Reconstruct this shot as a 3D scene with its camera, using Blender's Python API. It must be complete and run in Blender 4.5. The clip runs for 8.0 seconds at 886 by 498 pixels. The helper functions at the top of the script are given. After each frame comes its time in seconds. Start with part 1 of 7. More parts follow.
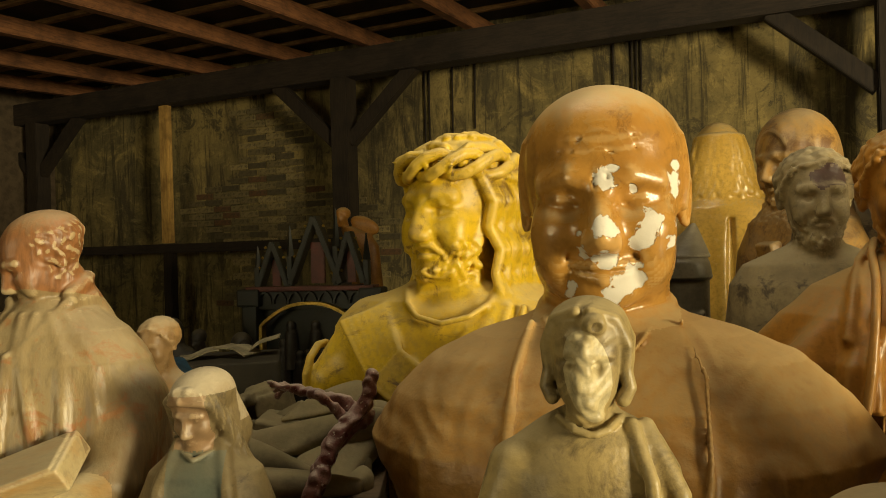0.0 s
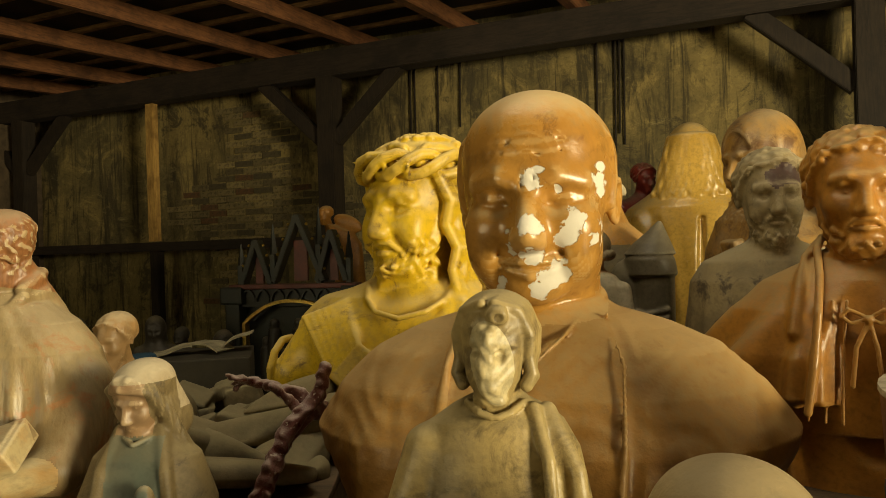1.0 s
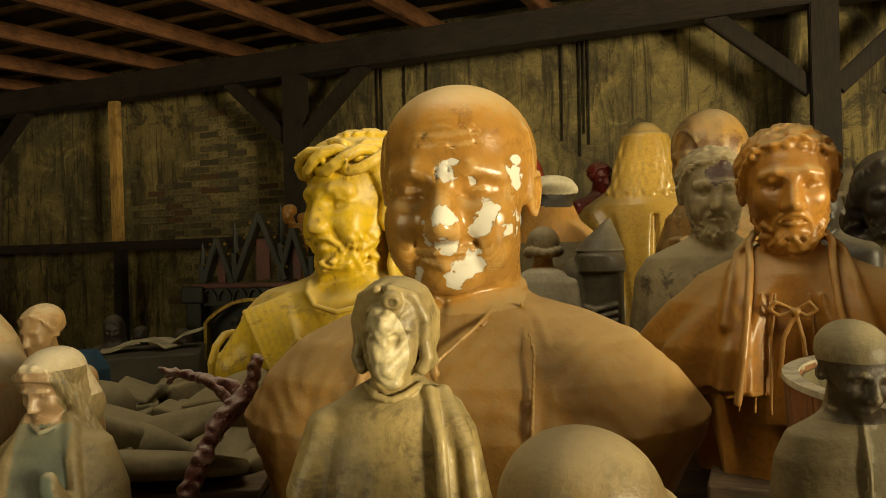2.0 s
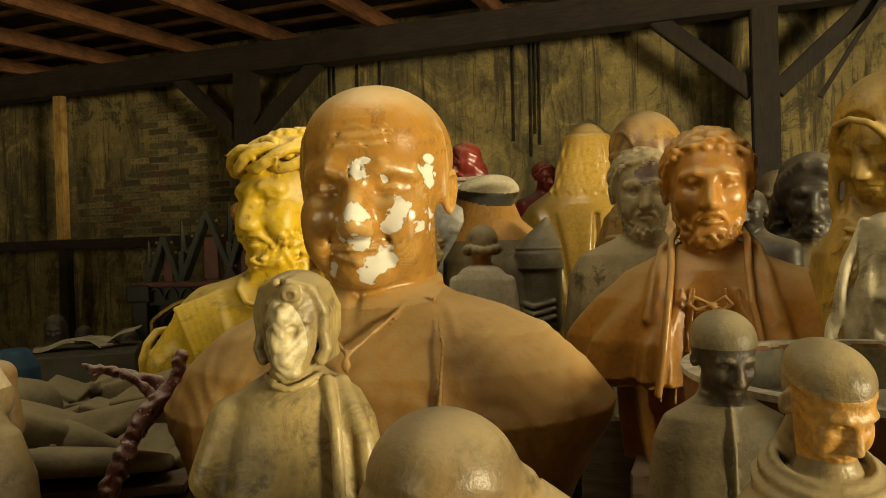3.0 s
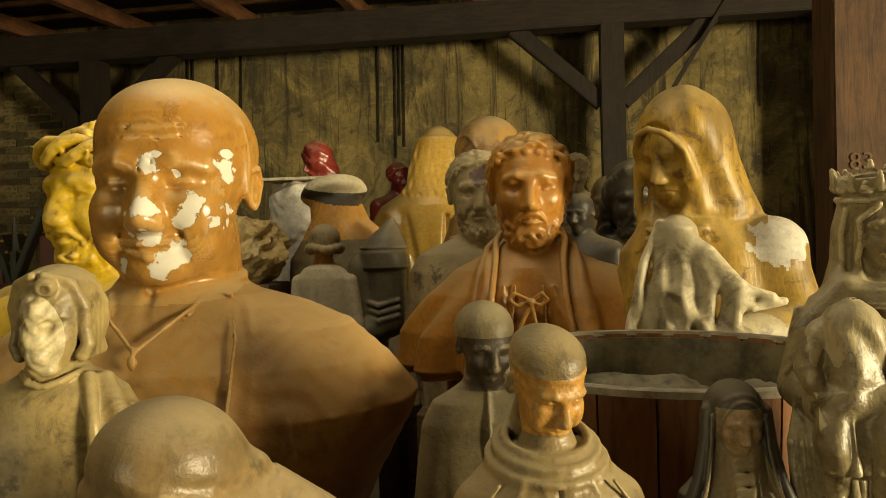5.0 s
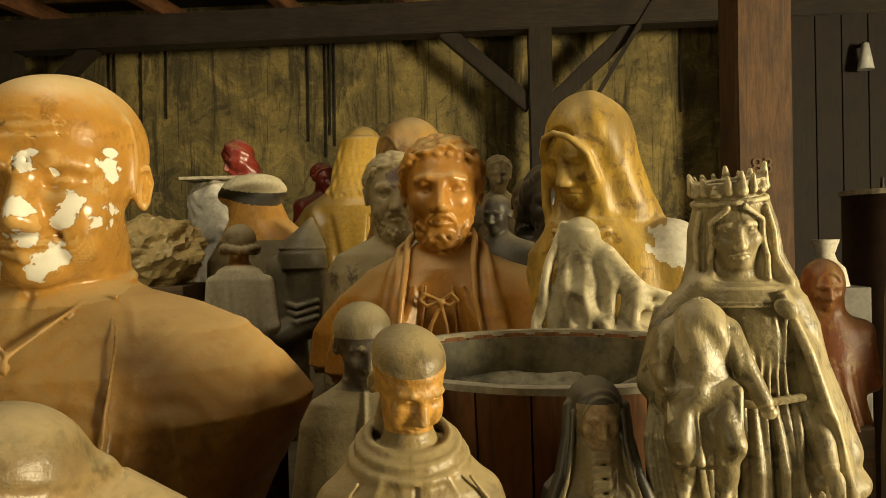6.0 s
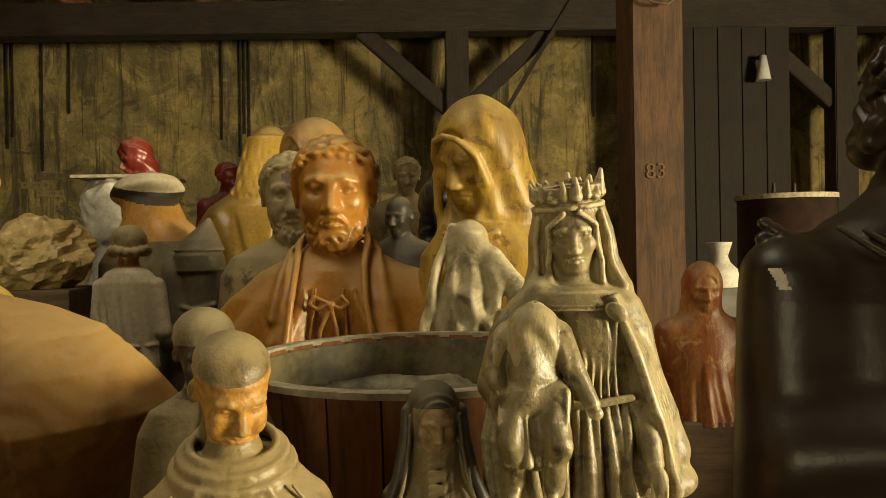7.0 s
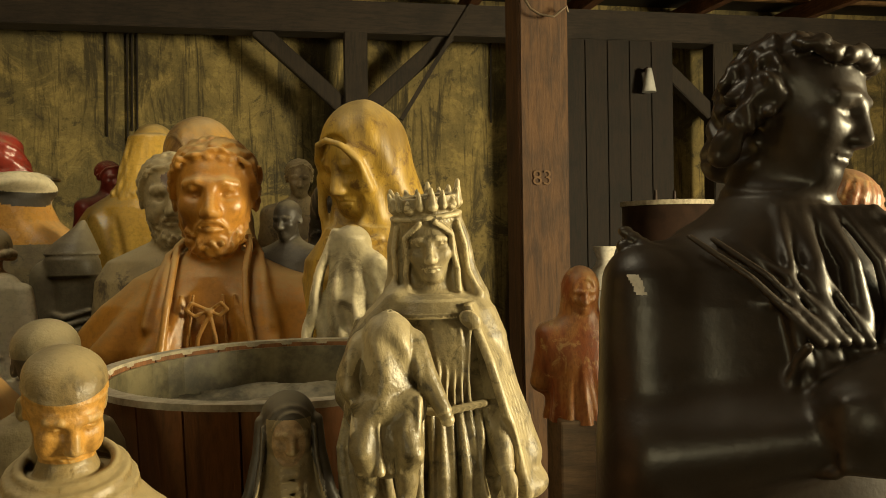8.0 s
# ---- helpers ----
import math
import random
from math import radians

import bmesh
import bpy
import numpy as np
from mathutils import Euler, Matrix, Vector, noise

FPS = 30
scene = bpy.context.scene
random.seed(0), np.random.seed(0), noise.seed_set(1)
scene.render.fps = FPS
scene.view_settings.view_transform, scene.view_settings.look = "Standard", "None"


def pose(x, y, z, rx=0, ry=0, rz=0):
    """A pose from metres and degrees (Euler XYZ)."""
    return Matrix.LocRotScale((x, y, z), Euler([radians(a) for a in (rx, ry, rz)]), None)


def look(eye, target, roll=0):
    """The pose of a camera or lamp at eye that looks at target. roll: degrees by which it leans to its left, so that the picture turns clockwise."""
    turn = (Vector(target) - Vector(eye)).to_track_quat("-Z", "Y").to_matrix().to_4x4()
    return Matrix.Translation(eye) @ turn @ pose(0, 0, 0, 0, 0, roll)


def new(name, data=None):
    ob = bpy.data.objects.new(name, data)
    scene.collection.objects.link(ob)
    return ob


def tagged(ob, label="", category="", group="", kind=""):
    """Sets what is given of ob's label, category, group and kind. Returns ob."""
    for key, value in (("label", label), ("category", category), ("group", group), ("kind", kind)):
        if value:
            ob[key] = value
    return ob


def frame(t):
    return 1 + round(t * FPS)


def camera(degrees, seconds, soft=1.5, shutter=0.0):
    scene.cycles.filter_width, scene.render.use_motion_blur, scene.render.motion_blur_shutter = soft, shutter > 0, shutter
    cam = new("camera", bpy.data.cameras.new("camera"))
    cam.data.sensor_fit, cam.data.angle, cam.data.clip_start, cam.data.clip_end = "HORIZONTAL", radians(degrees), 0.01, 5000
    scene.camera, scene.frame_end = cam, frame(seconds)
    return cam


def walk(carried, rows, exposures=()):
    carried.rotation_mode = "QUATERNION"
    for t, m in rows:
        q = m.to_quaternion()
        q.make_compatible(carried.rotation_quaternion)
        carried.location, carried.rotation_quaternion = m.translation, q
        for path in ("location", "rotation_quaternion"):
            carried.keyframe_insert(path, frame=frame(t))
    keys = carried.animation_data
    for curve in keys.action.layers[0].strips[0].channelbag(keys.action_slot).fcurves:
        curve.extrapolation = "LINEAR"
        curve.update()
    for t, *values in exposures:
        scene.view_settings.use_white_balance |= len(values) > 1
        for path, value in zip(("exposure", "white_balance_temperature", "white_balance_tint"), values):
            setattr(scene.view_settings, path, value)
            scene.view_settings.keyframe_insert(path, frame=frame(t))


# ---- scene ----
cam = camera(63.1, 8.0, soft=0.9)
METRES, EYE, TILT, LEAN, TURN = 0.48, 1.55, 0.0, 1.6, 0.0
ROWS = [
    (0.0, 0.0, 0.0, 0.0, -0.0, 0.0, 0.0),
    (0.5, 0.0587, -0.0442, 0.0066, -0.22, -0.08, -0.02),
    (1.0, 0.132, -0.0892, -0.0022, -0.63, -0.16, 0.07),
    (1.5, 0.2012, -0.1055, -0.0166, -1.53, -0.13, 0.09),
    (3.0, 0.3754, -0.1946, -0.0334, -6.01, -0.21, 0.05),
    (3.5, 0.4196, -0.2183, -0.0405, -8.24, -0.2, 0.04),
    (4.0, 0.4731, -0.2296, -0.0498, -11.08, -0.16, -0.04),
    (4.5, 0.5162, -0.2508, -0.0475, -13.5, -0.12, -0.11),
    (6.0, 0.6666, -0.3294, -0.0437, -20.91, -0.05, -0.18),
    (6.5, 0.7373, -0.3607, -0.0405, -23.4, -0.02, -0.23),
    (7.0, 0.8149, -0.382, -0.037, -26.76, 0.05, -0.26),
    (7.5, 0.8578, -0.4115, -0.0266, -30.44, 0.21, -0.34),
    (8.0, 0.8833, -0.4339, -0.0237, -34.41, 0.27, -0.35),
]
walk(cam, [(t, pose(0, 0, EYE, TILT, LEAN, TURN) @ pose(METRES * x, METRES * y, METRES * z, 90 + pitch, roll, yaw)) for t, x, y, z, yaw, pitch, roll in ROWS])

# ---- world, lamps and exposure ----
world = bpy.data.worlds.new("world")
scene.world = world
world.use_nodes = True
wn = world.node_tree.nodes
sky = wn.new("ShaderNodeTexSky")
sky.sky_type, sky.sun_disc = "NISHITA", False
sky.sun_elevation, sky.sun_rotation = radians(35), radians(100)
wn["Background"].inputs["Strength"].default_value = 0.08
world.node_tree.links.new(sky.outputs["Color"], wn["Background"].inputs["Color"])


def area_lamp(name, eye, target, width, height, watts, colour):
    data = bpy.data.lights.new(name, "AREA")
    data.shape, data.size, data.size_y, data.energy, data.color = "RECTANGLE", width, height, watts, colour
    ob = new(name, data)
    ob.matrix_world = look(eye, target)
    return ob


# ---- materials ----
def nodes_of(name):
    m = bpy.data.materials.new(name)
    m.use_nodes = True
    nt = m.node_tree
    return m, nt, nt.nodes["Principled BSDF"]


def link(nt, a, b):
    nt.links.new(a, b)


def noise_node(nt, scale, detail=6, rough=0.6, coords="Object", stretch=(1, 1, 1), distort=0.0):
    co = nt.nodes.new("ShaderNodeTexCoord")
    mp = nt.nodes.new("ShaderNodeMapping")
    mp.inputs["Scale"].default_value = stretch
    no = nt.nodes.new("ShaderNodeTexNoise")
    no.inputs["Scale"].default_value, no.inputs["Detail"].default_value = scale, detail
    no.inputs["Roughness"].default_value, no.inputs["Distortion"].default_value = rough, distort
    link(nt, co.outputs[coords], mp.inputs["Vector"])
    link(nt, mp.outputs["Vector"], no.inputs["Vector"])
    return no.outputs["Fac"]


def ramp(nt, value, lo, hi, a=0.0, b=1.0):
    r = nt.nodes.new("ShaderNodeMapRange")
    r.interpolation_type = "SMOOTHSTEP"
    for key, v in (("From Min", lo), ("From Max", hi), ("To Min", a), ("To Max", b)):
        r.inputs[key].default_value = v
    link(nt, value, r.inputs["Value"])
    return r.outputs["Result"]


def maths(nt, op, a, b):
    n = nt.nodes.new("ShaderNodeMath")
    n.operation = op
    for i, v in enumerate((a, b)):
        if isinstance(v, (int, float)):
            n.inputs[i].default_value = v
        else:
            link(nt, v, n.inputs[i])
    return n.outputs[0]


def mixed(nt, fac, a, b):
    n = nt.nodes.new("ShaderNodeMix")
    n.data_type = "RGBA"
    for sock, v in ((n.inputs[0], fac), (n.inputs[6], a), (n.inputs[7], b)):
        if isinstance(v, tuple):
            sock.default_value = (*v, 1)
        elif isinstance(v, (int, float)):
            sock.default_value = v
        else:
            link(nt, v, sock)
    return n.outputs[2]


def relief(nt, bsdf, height, strength, distance):
    b = nt.nodes.new("ShaderNodeBump")
    b.inputs["Strength"].default_value, b.inputs["Distance"].default_value = strength, distance
    link(nt, height, b.inputs["Height"])
    link(nt, b.outputs["Normal"], bsdf.inputs["Normal"])


def plaster_paint(name, base, worn, dust=(0.45, 0.38, 0.24), dusty=0.6, rough=0.35, scale=9.0, chips=(), speck=0.0, grime=None, grime_amount=0.0, stretch=(1, 1, 1), patch=None, edge=0.35):
    """Old painted plaster: two tones, settled dust on what faces up, grime, and flaked places that show the white ground."""
    m, nt, bsdf = nodes_of(name)
    big, fine = noise_node(nt, scale, 5, 0.62, stretch=stretch), noise_node(nt, scale * 9, 4, 0.6, stretch=stretch)
    colour = mixed(nt, ramp(nt, big, 0.38, 0.68), base, worn)
    colour = mixed(nt, ramp(nt, fine, 0.42, 0.72, 0, 0.55), colour, tuple(0.5 * v for v in base))
    if grime:
        stain = noise_node(nt, scale * 1.7, 7, 0.7, distort=0.6)
        colour = mixed(nt, ramp(nt, stain, 0.62 - grime_amount * 0.3, 0.66, 0, 0.9), colour, grime)
    if speck:
        colour = mixed(nt, ramp(nt, noise_node(nt, scale * 5, 3, 0.5), 0.66, 0.69, 0, speck), colour, (0.72, 0.68, 0.58))
    if patch:
        at = nt.nodes.new("ShaderNodeAttribute")
        at.attribute_name = "paint"
        ragged = maths(nt, "ADD", at.outputs["Fac"], maths(nt, "MULTIPLY", maths(nt, "SUBTRACT", noise_node(nt, scale * 3, 5, 0.7), 0.5), 0.5))
        second = mixed(nt, ramp(nt, fine, 0.35, 0.7), patch, tuple(0.62 * v for v in patch))
        colour = mixed(nt, ramp(nt, ragged, 0.46, 0.54), colour, second)
    if edge:
        ridge = nt.nodes.new("ShaderNodeAttribute")
        ridge.attribute_name = "ridge"
        rubbed = maths(nt, "ADD", ridge.outputs["Fac"], maths(nt, "MULTIPLY", maths(nt, "SUBTRACT", noise_node(nt, scale * 2.2, 6, 0.7), 0.5), 1.6))
        pale = tuple(min(0.75, 0.5 * v + 0.75 * w) for v, w in zip(base, dust))
        colour = mixed(nt, ramp(nt, rubbed, 0.75, 1.9, 0, edge), colour, pale)
    geo = nt.nodes.new("ShaderNodeNewGeometry")
    sep = nt.nodes.new("ShaderNodeSeparateXYZ")
    link(nt, geo.outputs["Normal"], sep.inputs["Vector"])
    up = maths(nt, "ADD", sep.outputs["Z"], maths(nt, "MULTIPLY", maths(nt, "SUBTRACT", fine, 0.5), 0.7))
    settled = ramp(nt, up, 0.25, 0.95, 0, dusty)
    colour = mixed(nt, settled, colour, dust)
    rough_out = maths(nt, "ADD", maths(nt, "MULTIPLY", settled, 0.6), maths(nt, "ADD", rough - 0.1, maths(nt, "MULTIPLY", big, 0.25)))
    height = maths(nt, "ADD", maths(nt, "MULTIPLY", fine, 0.5), big)
    if chips:
        co = nt.nodes.new("ShaderNodeTexCoord")
        wob = noise_node(nt, 52, 5, 0.65)
        mask = 0.0
        for x, y, z, r in chips:
            flat = nt.nodes.new("ShaderNodeVectorMath")
            flat.operation = "MULTIPLY"
            flat.inputs[1].default_value = (1, 0.3, 1)
            link(nt, co.outputs["Object"], flat.inputs[0])
            d = nt.nodes.new("ShaderNodeVectorMath")
            d.operation = "DISTANCE"
            d.inputs[1].default_value = (x, 0.3 * y, z)
            link(nt, flat.outputs["Vector"], d.inputs[0])
            near = maths(nt, "SUBTRACT", r, maths(nt, "ADD", d.outputs["Value"], maths(nt, "MULTIPLY", maths(nt, "SUBTRACT", wob, 0.5), r * 2.6)))
            mask = maths(nt, "MAXIMUM", mask, ramp(nt, near, -0.0006, 0.0006))
        colour = mixed(nt, mask, colour, (0.66, 0.62, 0.54))
        rough_out = maths(nt, "MAXIMUM", rough_out, maths(nt, "MULTIPLY", mask, 0.85))
        height = maths(nt, "SUBTRACT", height, maths(nt, "MULTIPLY", mask, 1.4))
    link(nt, colour, bsdf.inputs["Base Color"])
    link(nt, rough_out, bsdf.inputs["Roughness"])
    bsdf.inputs["Specular IOR Level"].default_value = 0.5
    relief(nt, bsdf, height, 0.65, 0.0026)
    return m


def timber(name, base, dark, rough=0.75, along="Z"):
    m, nt, bsdf = nodes_of(name)
    st = {"X": (0.12, 1, 1), "Y": (1, 0.12, 1), "Z": (1, 1, 0.12)}[along]
    grain, broad = noise_node(nt, 55, 6, 0.7, stretch=st, distort=0.4), noise_node(nt, 3.2, 5, 0.65)
    colour = mixed(nt, ramp(nt, grain, 0.35, 0.7), base, dark)
    colour = mixed(nt, ramp(nt, broad, 0.45, 0.7, 0, 0.7), colour, tuple(0.5 * v for v in dark))
    link(nt, colour, bsdf.inputs["Base Color"])
    bsdf.inputs["Roughness"].default_value = rough
    relief(nt, bsdf, grain, 0.5, 0.003)
    return m


def plain(name, base, rough=0.6, metal=0.0, vary=0.5, scale=12):
    m, nt, bsdf = nodes_of(name)
    n = noise_node(nt, scale, 6, 0.65)
    link(nt, mixed(nt, ramp(nt, n, 0.35, 0.7), base, tuple(v * (1 - vary) for v in base)), bsdf.inputs["Base Color"])
    bsdf.inputs["Roughness"].default_value, bsdf.inputs["Metallic"].default_value = rough, metal
    relief(nt, bsdf, n, 0.3, 0.003)
    return m


# ---- clay: shapes blended on a grid, skinned into one mesh ----
class Clay:
    def __init__(self, lo, hi, step):
        self.step, self.lo = step, np.array(lo, float)
        self.ax = [np.arange(lo[i], hi[i] + step, step, dtype=np.float32) for i in range(3)]
        self.f = np.full([len(a) for a in self.ax], 9.0, np.float32)
        self.at()

    def at(self, place=(0, 0, 0), turn=(0, 0, 0), k=1.0):
        """What follows is placed, turned (degrees) and scaled so."""
        self.t, self.k = np.array(place, float), k
        self.R = np.array(Euler([radians(a) for a in turn]).to_matrix())
        return self

    def local(self, c, reach):
        w = self.t + self.k * (self.R @ np.array(c, float))
        r = reach * self.k + 2.5 * self.step
        sl = []
        for i in range(3):
            a = int(max(0, math.floor((w[i] - r - self.lo[i]) / self.step)))
            b = int(min(len(self.ax[i]), math.ceil((w[i] + r - self.lo[i]) / self.step) + 1))
            if b <= a:
                return None, None
            sl.append(slice(a, b))
        p = [(self.ax[i][sl[i]] - np.float32(self.t[i])) / np.float32(self.k) for i in range(3)]
        R = self.R.astype(np.float32)
        q = [(p[0] * R[0, j])[:, None, None] + (p[1] * R[1, j])[None, :, None] + (p[2] * R[2, j])[None, None, :] for j in range(3)]
        return tuple(sl), q

    def blend(self, sl, d, soft, cut):
        a, k = self.f[sl], max(soft * self.k, 1e-5)
        d = d * np.float32(self.k)
        if cut:
            self.f[sl] = np.maximum(a, -d) + np.maximum(k - np.abs(a + d), 0) ** 2 / (4 * k)
        else:
            self.f[sl] = np.minimum(a, d) - np.maximum(k - np.abs(a - d), 0) ** 2 / (4 * k)

    def ball(self, c, r, soft=0.05, turn=None, cut=False):
        r = (r, r, r) if isinstance(r, (int, float)) else r
        sl, q = self.local(c, max(r) + soft)
        if sl is None:
            return self
        v = [q[i] - np.float32(c[i]) for i in range(3)]
        if turn:
            T = np.array(Euler([radians(a) for a in turn]).to_matrix(), np.float32)
            v = [v[0] * T[0, j] + v[1] * T[1, j] + v[2] * T[2, j] for j in range(3)]
        e = [v[i] / np.float32(r[i]) for i in range(3)]
        k0 = np.sqrt(e[0] ** 2 + e[1] ** 2 + e[2] ** 2)
        k1 = np.sqrt((e[0] / r[0]) ** 2 + (e[1] / r[1]) ** 2 + (e[2] / r[2]) ** 2) + 1e-6
        self.blend(sl, (k0 * (k0 - 1) / k1).astype(np.float32), soft, cut)
        return self

    def rod(self, a, b, ra, rb=None, soft=0.03, cut=False):
        rb = ra if rb is None else rb
        a, b = np.array(a, np.float32), np.array(b, np.float32)
        sl, q = self.local((a + b) / 2, float(np.linalg.norm(b - a)) / 2 + max(ra, rb) + soft)
        if sl is None:
            return self
        d = b - a
        v = [q[i] - a[i] for i in range(3)]
        h = np.clip((v[0] * d[0] + v[1] * d[1] + v[2] * d[2]) / max(float(d @ d), 1e-9), 0, 1)
        dist = np.sqrt((v[0] - h * d[0]) ** 2 + (v[1] - h * d[1]) ** 2 + (v[2] - h * d[2]) ** 2) - (ra + (rb - ra) * h)
        self.blend(sl, dist.astype(np.float32), soft, cut)
        return self

    def path(self, pts, r, soft=0.02, cut=False, r2=None):
        """A tube through the points; its radius runs from r to r2."""
        P = np.array(pts, np.float32)
        n = len(P) - 1
        lo, hi = P.min(0), P.max(0)
        big = max(r, r2 or 0)
        sl, q = self.local((lo + hi) / 2, float(np.linalg.norm(hi - lo)) / 2 + big + soft)
        if sl is None:
            return self
        best = None
        for i in range(n):
            ra = r if r2 is None else r + (r2 - r) * i / n
            rb = r if r2 is None else r + (r2 - r) * (i + 1) / n
            d = P[i + 1] - P[i]
            v = [q[j] - P[i][j] for j in range(3)]
            h = np.clip((v[0] * d[0] + v[1] * d[1] + v[2] * d[2]) / max(float(d @ d), 1e-9), 0, 1)
            w = np.sqrt((v[0] - h * d[0]) ** 2 + (v[1] - h * d[1]) ** 2 + (v[2] - h * d[2]) ** 2) - (ra + (rb - ra) * h)
            best = w if best is None else np.minimum(best, w)
        self.blend(sl, best.astype(np.float32), soft, cut)
        return self

    def block(self, c, half, rnd=0.01, soft=0.02, turn=None, cut=False):
        sl, q = self.local(c, float(np.linalg.norm(half)) + soft)
        if sl is None:
            return self
        v = [q[i] - np.float32(c[i]) for i in range(3)]
        if turn:
            T = np.array(Euler([radians(a) for a in turn]).to_matrix(), np.float32)
            v = [v[0] * T[0, j] + v[1] * T[1, j] + v[2] * T[2, j] for j in range(3)]
        e = [np.abs(v[i]) - (half[i] - rnd) for i in range(3)]
        out = np.sqrt(sum(np.maximum(w, 0) ** 2 for w in e)) + np.minimum(np.maximum(np.maximum(e[0], e[1]), e[2]), 0) - rnd
        self.blend(sl, out.astype(np.float32), soft, cut)
        return self

    def lathe(self, rings, soft=0.05, cut=False, power=2.0):
        """A turned form: rings of (z, half width, half depth[, shift x, shift y]) from the top down."""
        rings = [tuple(r) + (0,) * (5 - len(r)) for r in rings][::-1]
        z = [r[0] for r in rings]
        big = max(max(r[1], r[2]) for r in rings)
        half = (z[-1] - z[0]) / 2
        sl, q = self.local((0, 0, (z[0] + z[-1]) / 2), math.hypot(half, big * 1.1) + soft)
        if sl is None:
            return self
        w, dp, sx, sy = [np.interp(q[2], z, [r[i] for r in rings]).astype(np.float32) for i in (1, 2, 3, 4)]
        a, b = np.abs(q[0] - sx) / w, np.abs(q[1] - sy) / dp
        r = np.sqrt(a * a + b * b) if power == 2.0 else (a ** power + b ** power) ** (1 / power)
        d = (r - 1) * np.minimum(w, dp)
        d = np.maximum(d, np.maximum(q[2] - z[-1], z[0] - q[2]))
        self.blend(sl, d.astype(np.float32), soft, cut)
        return self

    def press(self, c, reach, fn):
        """Adds fn(x, y, z) to the distance within reach of c: folds, strands, dents."""
        sl, q = self.local(c, reach)
        if sl is not None:
            self.f[sl] += (fn(*q) * self.k).astype(np.float32)
        return self

    def mesh(self, name, shift=(0, 0, 0), size=0.1):
        """The skin; ridges of about a twentieth of size are marked for wear."""
        f = self.f
        s = f < 0
        n = np.array(f.shape)
        count = np.zeros(n - 1, np.int8)
        corners = [(i, j, k) for i in (0, 1) for j in (0, 1) for k in (0, 1)]

        def part_of(arr, o):
            return arr[o[0]:n[0] - 1 + o[0], o[1]:n[1] - 1 + o[1], o[2]:n[2] - 1 + o[2]]
        for o in corners:
            count += part_of(s, o)
        cells = np.argwhere((count > 0) & (count < 8))
        val = {o: f[cells[:, 0] + o[0], cells[:, 1] + o[1], cells[:, 2] + o[2]] for o in corners}
        acc, cnt = np.zeros((len(cells), 3)), np.zeros(len(cells))
        for o in corners:
            for axis in range(3):
                if o[axis] == 0:
                    e = list(o)
                    e[axis] = 1
                    a, b = val[o], val[tuple(e)]
                    hit = (a < 0) != (b < 0)
                    t = np.where(hit, a / np.where(hit, a - b, 1), 0)
                    base = np.array(o, float)[None, :].repeat(len(cells), 0)
                    base[:, axis] += t
                    acc[hit] += base[hit]
                    cnt[hit] += 1
        co = self.lo + (cells + acc / cnt[:, None]) * self.step + np.array(shift)
        ids = np.full(n - 1, -1, np.int32)
        ids[cells[:, 0], cells[:, 1], cells[:, 2]] = np.arange(len(cells))
        quads = []
        for axis in range(3):
            u, w = [(1, 2), (2, 0), (0, 1)][axis]
            a = [slice(1, -1)] * 3
            b = [slice(1, -1)] * 3
            a[axis], b[axis] = slice(0, -1), slice(1, None)
            sa, sb = s[tuple(a)], s[tuple(b)]
            e = np.argwhere(sa != sb)
            flip = sa[e[:, 0], e[:, 1], e[:, 2]]
            e = e + 1
            e[:, axis] -= 1
            q = []
            for du, dw in ((-1, -1), (0, -1), (0, 0), (-1, 0)):
                c = e.copy()
                c[:, u] += du
                c[:, w] += dw
                q.append(ids[c[:, 0], c[:, 1], c[:, 2]])
            q = np.stack(q, 1)
            q[~flip] = q[~flip][:, ::-1]
            quads.append(q)
        quads = np.concatenate(quads)
        quads = quads[(quads >= 0).all(1)]
        me = bpy.data.meshes.new(name)
        me.vertices.add(len(co))
        me.vertices.foreach_set("co", co.astype(np.float32).ravel())
        me.loops.add(quads.size)
        me.loops.foreach_set("vertex_index", quads.ravel().astype(np.int32))
        me.polygons.add(len(quads))
        me.polygons.foreach_set("loop_start", np.arange(0, quads.size, 4, dtype=np.int32))
        me.polygons.foreach_set("use_smooth", np.ones(len(quads), bool))
        me.update(calc_edges=True)
        n3, far = max(2, round(0.03 * size / self.step)), np.array(f.shape) - 1
        mid = np.clip(cells, n3, far - n3)
        lap = -6.0 * f[mid[:, 0], mid[:, 1], mid[:, 2]]
        for axis in range(3):
            for sgn in (-n3, n3):
                q = mid.copy()
                q[:, axis] += sgn
                lap = lap + f[q[:, 0], q[:, 1], q[:, 2]]
        bent = np.clip(lap / (n3 * self.step) ** 2 * 0.08 * size, -3, 4)
        me.attributes.new("ridge", "FLOAT", "POINT").data.foreach_set("value", bent.astype(np.float32))
        self.points, self.centres = co, co[quads].mean(1)
        return me


def strands(freq, amp, lean=0.0, seed=0.0):
    """Carved locks that run down and wave."""
    def fn(x, y, z):
        w = np.sin(5.1 * z + 3.3 * x + seed) * 0.06 + np.sin(11 * z - 6 * y + seed * 2) * 0.025
        return amp * (np.sin(freq * (np.arctan2(x + w, -(y - 0.02) + w) * 0.5 + lean * z)) + 0.5 * np.sin(freq * 1.9 * (x * 0.8 + y + w)))
    return fn


